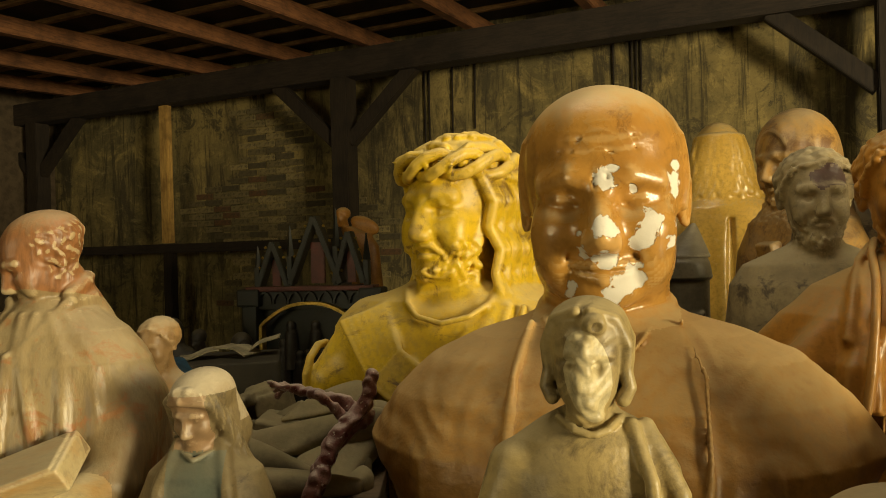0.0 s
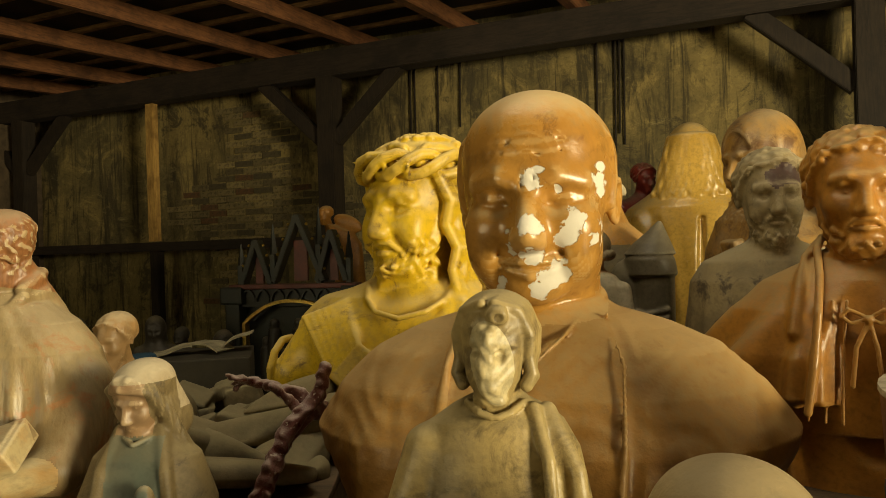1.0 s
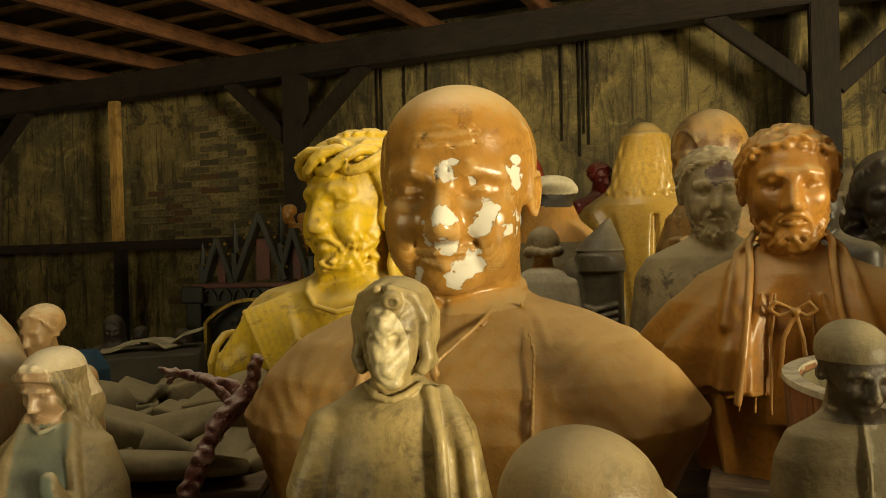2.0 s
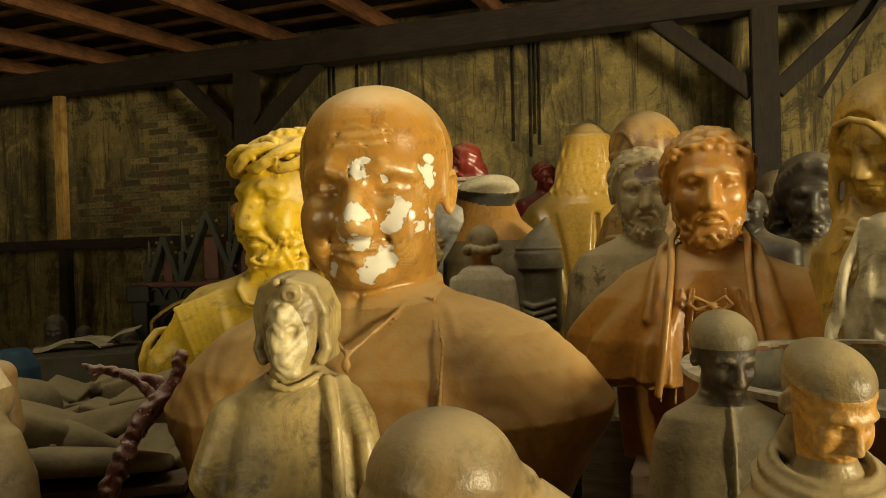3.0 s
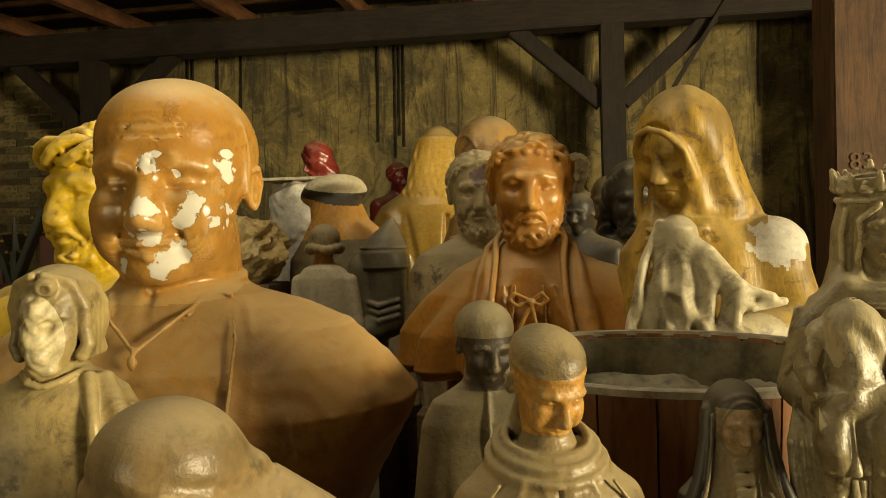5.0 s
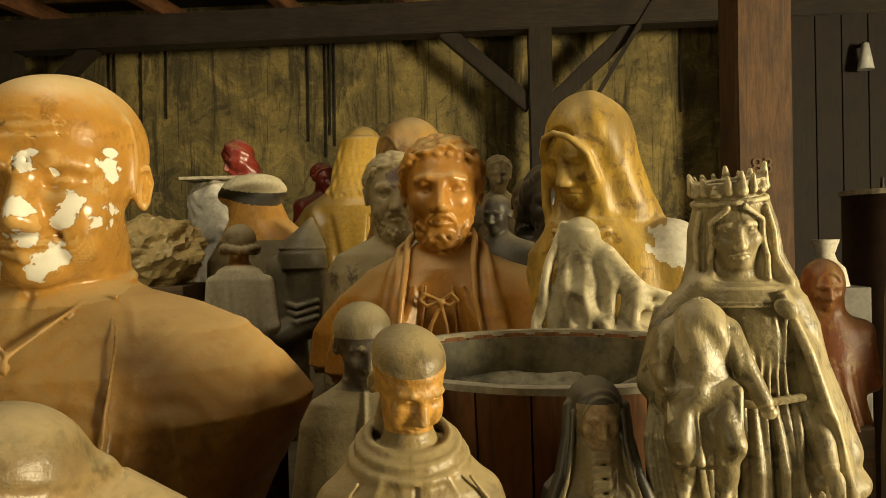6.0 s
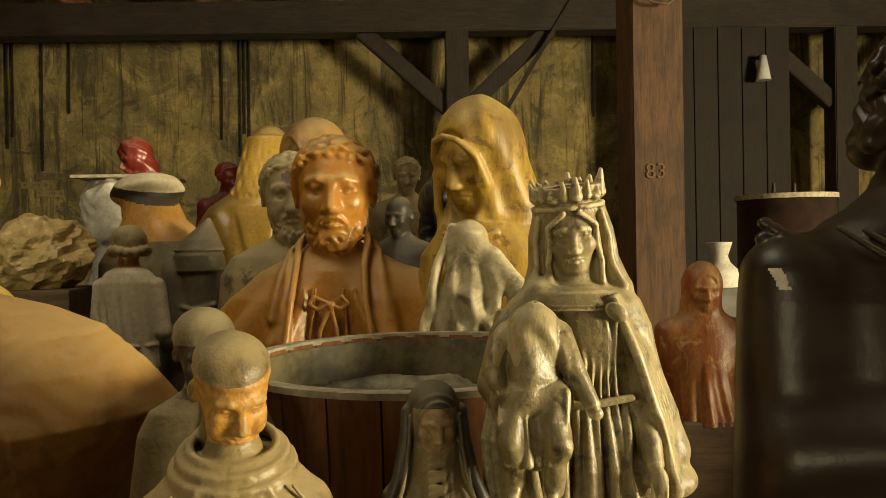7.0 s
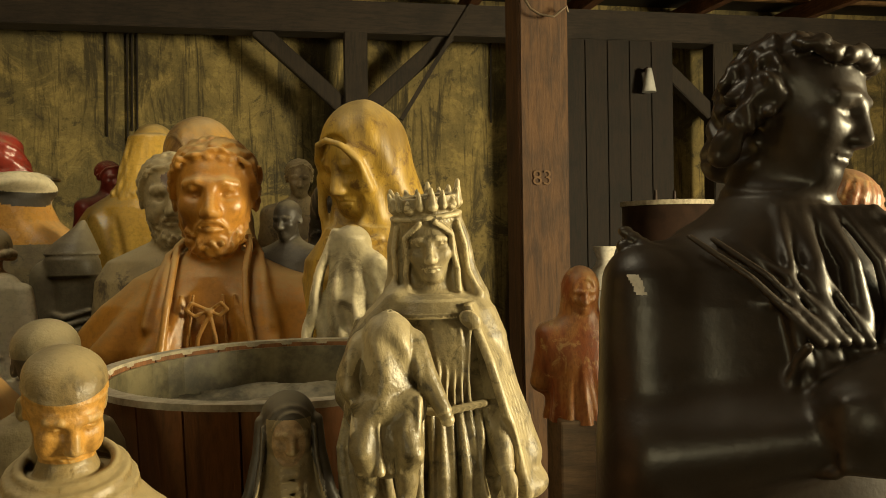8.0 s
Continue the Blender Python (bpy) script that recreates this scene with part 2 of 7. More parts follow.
def curls(freq, amp, seed=0.0):
    def fn(x, y, z):
        a, b, c = x * freq, y * freq, z * freq
        return amp * np.sin(a + 1.7 * np.sin(b * 0.7 + seed)) * np.sin(b + 1.5 * np.sin(c * 0.8 + seed)) * np.sin(c + 1.6 * np.sin(a * 0.6 - seed))
    return fn


def masked(fn, mask):
    return lambda x, y, z: fn(x, y, z) * mask(x, y, z)


def smooth(v, lo, hi):
    t = np.clip((v - lo) / (hi - lo), 0, 1)
    return t * t * (3 - 2 * t)


def locks(c, rng, n, centre, radii, az, el, r, length, flow=(0, 0, -1), curl=0.35, soft=0.012):
    """Carved locks of hair lying on an ovoid. az: degrees from the front; el: degrees up; flow: the way that they are combed."""
    C, R, F = Vector(centre), radii, Vector(flow)
    for i in range(n):
        a, e = radians(rng.uniform(*az)), radians(rng.uniform(*el))
        d = Vector((math.sin(a) * math.cos(e), -math.cos(a) * math.cos(e), math.sin(e)))
        side = d.cross(Vector((0, 0, 1))).normalized()
        way = F + side * rng.uniform(-curl, curl) * 2
        pts = []
        bend = rng.choice((-1, 1)) * rng.uniform(0.4, 1.0) * curl
        for k in range(4):
            pts.append(tuple(C + Vector((d.x * R[0], d.y * R[1], d.z * R[2]))))
            t = way - d * way.dot(d)
            t = t.normalized() if t.length > 1e-4 else side
            t = (t + side * bend * (k - 1)).normalized()
            d = (d + t * length / 3 / max(R)).normalized()
        w = r * rng.uniform(0.75, 1.2)
        c.path(pts, w, soft, r2=w * 0.45)


def head(c, place, turn, H, hair="", beard="", hood=False, ears=True, old=0.0, wide=1.0, smile=0.0, blank=False, neck=True, drop=0.0, shut=0.0, ripple=0.005):
    """A carved head. Its height is H, it faces -y, its middle is at place."""
    c.at(place, turn, H)
    W = wide
    if neck:
        c.rod((0, 0.1, -0.25), (0, 0.14, -0.85), 0.21, 0.25, 0.06)
    if hood:
        c.ball((0, 0.1, 0.1), (0.44 * W, 0.5, 0.52), 0.08)
        c.rod((0, 0.14, -0.1), (0, 0.16, -0.8), 0.43, 0.5, 0.12)
        c.press((0, 0, -0.1), 1.0, lambda x, y, z: ripple * np.sin(11 * np.arctan2(x, y + 0.1) + 5 * z + 2 * np.sin(4 * z)) * smooth(np.abs(x) - y * 0.3, 0.15, 0.4))
        c.ball((0, -0.45, -0.1), (0.285 * W, 0.42, 0.5), 0.04, cut=True)
    c.ball((0, 0.06, 0.13), (0.335 * W, 0.41, 0.365), 0.05)
    c.ball((0, -0.11, -0.13), (0.265 * W, 0.275, 0.36), 0.12)
    c.ball((0, -0.265, -0.40), (0.12 * W, 0.09, 0.09), 0.1)
    d = drop
    if blank:
        c.ball((0, -0.36, -0.06), (0.13, 0.09, 0.2), 0.05)
        c.rod((0.02, -0.4, 0.1), (-0.02, -0.44, -0.15), 0.05, 0.07, 0.05)
        c.press((0, -0.4, -0.02), 0.45, masked(curls(21, 0.03, 2.0), lambda x, y, z: smooth(-y, 0.15, 0.3)))
    else:
        for s in (-1, 1):
            c.ball((s * 0.16 * W, -0.25, -0.12 + d), (0.1, 0.085, 0.09), 0.1)
            c.ball((s * 0.128 * W, -0.42, -0.002 + d), (0.1, 0.105, 0.056), 0.062, cut=True)
            c.ball((s * 0.125 * W, -0.27, -0.004 + d), 0.064, 0.008)
            lid = 0.018 * shut
            c.path([(s * 0.055 * W, -0.318, d), (s * 0.095 * W, -0.343, 0.027 - lid + d), (s * 0.15 * W, -0.338, 0.028 - lid + d), (s * 0.2 * W, -0.295, -0.002 + d)], 0.012, 0.01)
            c.path([(s * 0.065 * W, -0.32, -0.012 + d), (s * 0.125 * W, -0.336, -0.034 + d), (s * 0.19 * W, -0.297, -0.012 + d)], 0.009, 0.012)
            c.path([(s * 0.04 * W, -0.36, 0.062 + d), (s * 0.11 * W, -0.366, 0.09 + d), (s * 0.21 * W, -0.3, 0.07 + d)], 0.02 + 0.006 * old, 0.08)
            c.ball((s * 0.047, -0.405, -0.182 + d), (0.036, 0.045, 0.03), 0.025)
            if old:
                c.path([(s * 0.075, -0.395, -0.17 + d), (s * 0.135, -0.35, -0.235 + d), (s * 0.15, -0.31, -0.33 + d)], 0.017 * old, 0.04, cut=True)
                c.ball((s * 0.185, -0.27, -0.22 + d), (0.075, 0.07, 0.1), 0.07)
                c.path([(s * 0.08, -0.325, -0.06 + d), (s * 0.14, -0.325, -0.075 + d), (s * 0.2, -0.28, -0.045 + d)], 0.008 * old, 0.02, cut=True)
        c.path([(0, -0.345, 0.07 + d), (0, -0.4, -0.04 + d), (0, -0.455, -0.16 + d)], 0.03, 0.05, r2=0.046)
        c.path([(0, -0.33, 0.02 + d), (0, -0.36, -0.15 + d)], 0.045, 0.06, r2=0.075)
        m = -0.012 + d
        c.path([(-0.108 * W, -0.325, -0.275 + smile + m), (-0.035, -0.37, -0.258 + m), (0.035, -0.37, -0.258 + m), (0.108 * W, -0.325, -0.275 + smile + m)], 0.018, 0.022)
        c.path([(-0.075 * W, -0.338, -0.302 + smile + m), (0, -0.368, -0.31 + m), (0.075 * W, -0.338, -0.302 + smile + m)], 0.023, 0.022)
        c.path([(-0.12 * W, -0.33, -0.283 + smile + m), (0, -0.4, -0.284 + m), (0.12 * W, -0.33, -0.283 + smile + m)], 0.009, 0.012, cut=True)
    if ears and not hood and hair != "long":
        for s in (-1, 1):
            c.ball((s * 0.335 * W, 0.06, -0.01), (0.035, 0.085, 0.13), 0.03, turn=(12, 0, -s * 22))
            c.ball((s * 0.368 * W, 0.045, 0.005), (0.03, 0.045, 0.075), 0.02, turn=(12, 0, -s * 22), cut=True)
    if hair == "short":
        c.ball((0, 0.13, 0.2), (0.385 * W, 0.43, 0.345), 0.03)
        c.path([(-0.35 * W, -0.04, 0.0), (-0.345 * W, -0.12, 0.16), (-0.27 * W, -0.22, 0.31), (-0.12, -0.285, 0.36), (0.06, -0.275, 0.4), (0.2, -0.245, 0.36), (0.29 * W, -0.2, 0.28), (0.345 * W, -0.12, 0.16), (0.35 * W, -0.04, 0.0)], 0.026, 0.05)
        c.press((0, 0.1, 0.25), 0.8, masked(curls(31, 0.02, 1.0), lambda x, y, z: smooth(z + 0.75 * y + 0.45 * np.abs(x), 0.14, 0.22) * smooth(z, -0.3, -0.1)))
        hr = random.Random(7)
        locks(c, hr, 34, (0, 0.1, 0.17), (0.37 * W, 0.42, 0.35), (-75, 75), (22, 62), 0.04, 0.2, (0.6, 0.5, 0.3), 0.5)
        for s in (-1, 1):
            locks(c, hr, 26, (0, 0.1, 0.17), (0.38 * W, 0.43, 0.35), (s * 65, s * 180), (-28, 50), 0.042, 0.2, (0, 0.6, -0.6), 0.5)
        locks(c, hr, 26, (0, 0.1, 0.17), (0.37 * W, 0.42, 0.35), (-180, 180), (40, 90), 0.042, 0.22, (0.3, 1, 0), 0.5)
    if hair == "long":
        c.ball((0, 0.1, 0.19), (0.385 * W, 0.44, 0.35), 0.03)
        for s in (-1, 1):
            c.path([(s * 0.08, -0.3, 0.38), (s * 0.3 * W, -0.18, 0.2), (s * 0.36 * W, -0.04, -0.1), (s * 0.4 * W, 0.06, -0.45), (s * 0.42, 0.12, -0.75)], 0.1, 0.08, r2=0.13)
        c.ball((0, 0.25, -0.35), (0.38, 0.24, 0.5), 0.1)
        c.press((0, 0.1, -0.1), 1.1, masked(strands(52, 0.013), lambda x, y, z: smooth(np.abs(x) * 1.2 + y + 0.35 * smooth(z, 0.2, 0.35), 0.16, 0.28) * smooth(z, -0.8, -0.66) * smooth(0.42 - z, 0, 0.12)))
    if beard:
        deep = {"short": 0.03, "full": 0.09, "long": 0.17}[beard]
        br = random.Random(3)
        c.ball((0, -0.23, -0.42 - deep * 0.5), (0.16, 0.13, 0.09 + deep * 0.8), 0.06)
        for s in (-1, 1):
            c.path([(s * 0.26 * W, -0.03, -0.08), (s * 0.235 * W, -0.1, -0.26), (s * 0.12, -0.24, -0.44)], 0.045, 0.05, r2=0.06)
            c.path([(s * 0.012, -0.398, -0.238 + drop), (s * 0.075, -0.378, -0.25 + drop), (s * 0.13, -0.325, -0.31 + drop), (s * 0.14, -0.3, -0.38 + drop)], 0.022, 0.012, r2=0.014)
            locks(c, br, 20, (0, -0.1, -0.27), (0.245 * W, 0.235, 0.27 + deep), (s * 22, s * 100), (-60, 5), 0.03, 0.13 + deep * 0.4, (0, -0.25, -1), 0.5, 0.01)
        locks(c, br, 26, (0, -0.2, -0.36), (0.15, 0.19, 0.15 + deep), (-70, 70), (-75, -12), 0.028, 0.12 + deep * 0.5, (0, -0.1, -1), 0.5, 0.01)
        c.press((0, -0.22, -0.4), 0.5, masked(curls(38, 0.02, 0.5), lambda x, y, z: smooth(-z + 0.75 * np.abs(x), 0.38, 0.46) * smooth(-y, -0.1, 0.05) * smooth(z, -0.66 - deep, -0.52 - deep)))
        c.ball((0, -0.375, -0.318 + drop), (0.06, 0.03, 0.02), 0.012)
    return c.at()


def folds(count, amp, top, bottom, seed=0.0):
    """Hanging drapery folds round the upright axis, deeper towards the hem."""
    def fn(x, y, z):
        a = np.arctan2(x, -y)
        g = smooth(-z, -top, -bottom)
        return amp * g * (np.sin(count * a + 1.2 * np.sin(2 * a + seed) + 1.5 * z / max(abs(bottom), 0.1)) + 0.45 * np.sin(2.3 * count * a + seed * 3 + 4 * z))
    return fn


def robe(c, H, L, sw=1.0, soft=0.3, lean=(0, 0), arms="crossed", deep=0.5, count=9, amp=0.05, seed=0.0):
    """Shoulders, chest, sleeves and a gown that reaches L head heights below the head's middle."""
    c.at((0, 0, 0), (0, 0, 0), H)
    for s in (-1, 1):
        c.rod((s * 0.1, 0.16, -0.72), (s * (sw - 0.28), 0.16, -1.0), 0.2, 0.27, 0.2)
        c.rod((s * (sw - 0.28), 0.16, -1.05), (s * (sw - 0.08), 0.14, -2.1), 0.27, 0.25, 0.2)
    c.ball((0, 0.1, -1.5), (sw * 0.82, deep, 0.95), 0.25)
    c.rod((0, 0.12, -1.9), (0, 0.12, -L), sw * 0.66, sw * 0.92, 0.3)
    if arms == "crossed":
        for s in (-1, 1):
            c.rod((s * (sw - 0.08), 0.1, -2.1), (s * 0.16, -0.5, -1.9 - 0.12 * s), 0.24, 0.2, 0.12)
        c.ball((0.02, -0.58, -1.85), (0.2, 0.1, 0.13), 0.06)
    c.press((0, 0, -L * 0.6), L, folds(count, amp, -1.2, -L, seed))
    return c.at()


def place(name, c, mats, at, turn=0.0, choose=None, shift=(0, 0, 0), mask=None, size=0.1):
    """The clay as one object, its materials chosen by the place on it."""
    me = c.mesh(name, shift, size)
    for m in mats:
        me.materials.append(m)
    if choose is not None:
        p = c.centres
        me.polygons.foreach_set("material_index", choose(p[:, 0], p[:, 1], p[:, 2]).astype(np.int32))
    if mask is not None:
        p = c.points
        me.attributes.new("paint", "FLOAT", "POINT").data.foreach_set("value", mask(p[:, 0], p[:, 1], p[:, 2]).astype(np.float32))
    ob = new(name, me)
    ob.matrix_world = pose(*at, 0, 0, turn)
    return ob


def oval(v, w, soft=0.25):
    """1 inside, 0 outside, for sums of squares v against w."""
    return 1 - smooth(v / w, 1 - soft, 1 + soft)


# ---- the shed: u runs along the far wall, v away from the viewer ----
SHED = pose(0, 0, 0, 0, 0, -25)
LEFT, RIGHT, BACK, FAR = -8.6, 6.2, -4.2, 6.45
def stained_wall(name):
    """Old limewash: grey-green ground, vertical dirt runs, ochre plaster patches and dark damp."""
    m, nt, bsdf = nodes_of(name)
    broad, runs = noise_node(nt, 0.8, 7, 0.62), noise_node(nt, 5.0, 7, 0.72, stretch=(1, 1, 0.16), distort=0.8)
    thin, blot, fine = noise_node(nt, 26, 5, 0.65, stretch=(1, 1, 0.05), distort=0.2), noise_node(nt, 2.3, 9, 0.75, distort=0.7), noise_node(nt, 22, 7, 0.75)
    colour = mixed(nt, ramp(nt, broad, 0.38, 0.62), (0.31, 0.235, 0.085), (0.15, 0.12, 0.05))
    colour = mixed(nt, ramp(nt, blot, 0.5, 0.64, 0, 0.75), colour, (0.44, 0.33, 0.115))
    colour = mixed(nt, ramp(nt, blot, 0.47, 0.4, 0, 0.85), colour, (0.07, 0.057, 0.03))
    colour = mixed(nt, ramp(nt, runs, 0.47, 0.62, 0, 0.9), colour, (0.055, 0.044, 0.022))
    colour = mixed(nt, ramp(nt, thin, 0.57, 0.66, 0, 0.65), colour, (0.03, 0.024, 0.014))
    colour = mixed(nt, ramp(nt, fine, 0.48, 0.72, 0, 0.6), colour, (0.07, 0.056, 0.03))
    scar = noise_node(nt, 6.5, 9, 0.78, stretch=(0.6, 0.6, 1.5), distort=0.9)
    colour = mixed(nt, ramp(nt, scar, 0.56, 0.72, 0, 0.5), colour, (0.5, 0.41, 0.18))
    link(nt, colour, bsdf.inputs["Base Color"])
    bsdf.inputs["Roughness"].default_value = 0.85
    relief(nt, bsdf, maths(nt, "ADD", maths(nt, "MULTIPLY", blot, 2.0), fine), 0.7, 0.012)
    return m


wall_far_mat = stained_wall("stained_limewash")
dark_wood = timber("dark_timber", (0.032, 0.021, 0.012), (0.014, 0.009, 0.006))
dark_wood_x = timber("dark_timber_long", (0.034, 0.022, 0.014), (0.014, 0.009, 0.006), along="X")
rafter_wood = timber("rafter_timber", (0.24, 0.1, 0.035), (0.1, 0.04, 0.016), along="Y")
lath_wood = timber("lath_timber", (0.28, 0.15, 0.05), (0.1, 0.05, 0.018), along="X")
# Roof boards coloured nearly black, so the gaps between laths come out dark.
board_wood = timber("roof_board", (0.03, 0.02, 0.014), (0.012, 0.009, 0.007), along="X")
post_wood = timber("post_timber", (0.1, 0.046, 0.014), (0.04, 0.018, 0.006))
stud_wood = timber("pale_stud", (0.6, 0.37, 0.1), (0.36, 0.2, 0.055))
brick_wall = plain("side_wall", (0.12, 0.085, 0.05))
floor_mat = plain("floor_concrete", (0.12, 0.1, 0.07), 0.85, scale=5)


def to_mesh(bm, name):
    me = bpy.data.meshes.new(name)
    bm.to_mesh(me)
    bm.free()
    return me


def box_bm(lo, hi, bevel=0.0, bm=None):
    bm = bm or bmesh.new()
    made = bmesh.ops.create_cube(bm, size=1)["verts"]
    for v in made:
        v.co = [lo[i] + (v.co[i] + 0.5) * (hi[i] - lo[i]) for i in range(3)]
    if bevel:
        edges = {e for v in made for e in v.link_edges}
        bmesh.ops.bevel(bm, geom=list(edges), offset=bevel, segments=2, affect="EDGES", profile=0.6)
    return bm


def beam_bm(a, b, w, h, bevel=0.008, rough=0.004, cuts=7):
    """A hewn timber from a to b, w across and h high, with uneven faces."""
    a, b = Vector(a), Vector(b)
    n = (b - a).length
    bm = box_bm((-w / 2, -h / 2, 0), (w / 2, h / 2, n))
    long_edges = [e for e in bm.edges if abs(e.verts[0].co.z - e.verts[1].co.z) > n / 2]
    bmesh.ops.bevel(bm, geom=long_edges, offset=bevel, segments=2, affect="EDGES")
    long_edges = [e for e in bm.edges if abs(e.verts[0].co.z - e.verts[1].co.z) > n / 2]
    bmesh.ops.subdivide_edges(bm, edges=long_edges, cuts=cuts)
    q = (b - a).to_track_quat("Z", "Y")
    for v in bm.verts:
        j = noise.noise_vector(v.co * 2.1 + a) * rough
        v.co = v.co + Vector((j.x, j.y, 0))
        v.co = q @ v.co + a
    return bm


def part(name, bm, material, parent, label=""):
    ob = new(name, to_mesh(bm, name))
    ob.data.materials.append(material)
    ob.parent = parent
    return tagged(ob, label)


def shed(name, bm, material, label="", category="", kind="structure", group=""):
    ob = new(name, to_mesh(bm, name))
    ob.data.materials.append(material)
    ob.matrix_world = SHED
    return tagged(ob, label, category, group, kind)


shed("floor", box_bm((LEFT - 0.3, BACK - 0.3, -0.2), (RIGHT + 0.3, FAR + 0.3, 0)), floor_mat, "worn grey concrete shed floor", "floor")
wall_north = shed("wall_north", box_bm((LEFT, FAR, 0), (RIGHT, FAR + 0.3, 3.9)), wall_far_mat, "stained plastered brick wall with bare patches", "wall")
shed("wall_west", box_bm((LEFT - 0.3, BACK, 0), (LEFT, FAR + 0.3, 3.9)), brick_wall, "dark brick side wall", "wall")


def wall_with_opening(name, axis, at, thick, a0, a1, top, holes, material, label):
    bm = bmesh.new()
    edges = [a0]
    for h in sorted(holes):
        edges += [h[0], h[1]]
    edges.append(a1)

    def add(p0, p1, z0, z1):
        if axis == "v":
            box_bm((at, p0, z0), (at + thick, p1, z1), bm=bm)
        else:
            box_bm((p0, at, z0), (p1, at + thick, z1), bm=bm)
    for i in range(0, len(edges), 2):
        add(edges[i], edges[i + 1], 0, top)
    for h in holes:
        add(h[0], h[1], 0, h[2])
        add(h[0], h[1], h[3], top)
    return shed(name, bm, material, label, "wall")


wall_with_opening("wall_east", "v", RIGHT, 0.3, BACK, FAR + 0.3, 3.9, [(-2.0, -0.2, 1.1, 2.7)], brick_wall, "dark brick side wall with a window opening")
# The south opening is made up, to hold the fill lamp.
wall_with_opening("wall_south", "u", BACK - 0.3, 0.3, LEFT - 0.3, RIGHT + 0.3, 3.9, [(-4.0, -1.4, 1.2, 2.7)], brick_wall, "dark brick wall with an opening added for fill light")


def roof_z(v):
    return 3.5 - (6.0 - v) * 0.0625


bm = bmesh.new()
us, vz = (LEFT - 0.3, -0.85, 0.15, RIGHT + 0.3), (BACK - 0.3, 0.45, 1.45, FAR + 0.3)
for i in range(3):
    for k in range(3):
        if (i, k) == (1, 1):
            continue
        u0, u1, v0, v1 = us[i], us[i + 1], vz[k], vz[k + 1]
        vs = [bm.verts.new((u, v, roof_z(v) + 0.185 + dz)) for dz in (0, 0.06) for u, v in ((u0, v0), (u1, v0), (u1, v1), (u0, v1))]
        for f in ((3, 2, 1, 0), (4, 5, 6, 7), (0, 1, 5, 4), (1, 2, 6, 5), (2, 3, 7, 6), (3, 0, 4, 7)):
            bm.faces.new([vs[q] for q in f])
shed("ceiling", bm, board_wood, "near-black brown boarded roof underside", "ceiling")
for i in range(14):
    u = -8.68 + 1.04 * i + 0.03 * math.sin(i * 2.1)
    shed("rafter", beam_bm((u, BACK, roof_z(BACK) + 0.07), (u, FAR, roof_z(FAR) + 0.07), 0.1, 0.14), rafter_wood, "reddish brown sawn roof rafter", "rafter", "structure", "roof rafters")
for i in range(22):
    v = BACK + 0.3 + 0.47 * i
    z = roof_z(v) + 0.165
    if 0.4 < v < 1.5:
        continue
    shed("lath", beam_bm((LEFT, v, z), (RIGHT, v, z), 0.05, 0.04, 0.004), lath_wood, "reddish sawn roof lath over the rafters", "lath", "structure", "roof laths")
V0 = 6.0
shed("tie_beam", beam_bm((LEFT, V0, 3.36), (RIGHT, V0, 3.36), 0.2, 0.26), dark_wood_x, "dark hewn timber beam under the rafters", "beam")
for name, u in (("post", -3.83), ("post", 0.76), ("post", 4.0), ("post", -8.3)):
    shed(name, beam_bm((u, V0, 0), (u, V0, 3.24), 0.19, 0.19), dark_wood, "dark timber post against the far wall", "post", "structure", "wall posts")
    for s in (-1, 1):
        shed("brace", beam_bm((u + s * 0.08, V0, 2.62), (u + s * 0.78, V0, 3.26), 0.1, 0.13), dark_wood, "dark diagonal timber brace on a post", "brace", "structure", "post braces")
shed("stud", beam_bm((-6.17, V0, 1.7), (-6.17, V0, 3.24), 0.12, 0.08), stud_wood, "pale new timber stud on the rail", "stud")
shed("stud", beam_bm((-6.17, V0 + 0.02, 0), (-6.17, V0 + 0.02, 1.6), 0.12, 0.1), dark_wood, "dark timber stud below the rail", "stud")
shed("rail", beam_bm((LEFT, V0, 1.64), (-3.9, V0, 1.64), 0.12, 0.1), dark_wood_x, "dark horizontal timber rail", "rail")
shed("tie_rod", beam_bm((1.12, V0 - 0.1, 2.53), (1.85, V0 - 0.1, 3.7), 0.035, 0.035, 0.004), dark_wood, "thin dark iron tie rod", "rod")
shed("post_near", beam_bm((1.21, 2.41, 0), (1.21, 2.41, 3.3), 0.175, 0.175, 0.01), post_wood, "brown timber post with chalk marks", "post")


for u, low in ((-3.16, 2.4), (-3.11, 2.5), (-2.86, 2.2), (-2.62, 2.7), (-1.3, 2.45), (-1.14, 2.3), (-1.1, 2.5), (-1.06, 2.4), (2.0, 2.6)):
    shed("cable", beam_bm((u, FAR - 0.02, low), (u + 0.015, FAR - 0.02, 3.4), 0.014, 0.014, 0.003, 0.004), dark_wood, "thin dark cable hanging down the wall", "cable", "structure", "wall cables")


def in_shed(u, v, z):
    return SHED @ Vector((u, v, z))


area_lamp("window_light_east", in_shed(RIGHT - 0.05, -1.1, 1.95), in_shed(0, 1.2, 1.5), 1.7, 1.5, 770, (1.0, 0.84, 0.49))
# Added fill lamp behind the viewer; no window is known there.
area_lamp("fill_light_south", in_shed(-2.7, BACK + 0.05, 2.02), in_shed(-2.2, 6, 1.8), 2.4, 1.2, 66, (1.0, 0.84, 0.45))
area_lamp("rooflight", in_shed(-0.35, 0.95, roof_z(0.95) + 0.17), in_shed(-0.35, 1.3, 1.0), 0.9, 0.9, 22, (1.0, 0.87, 0.58))

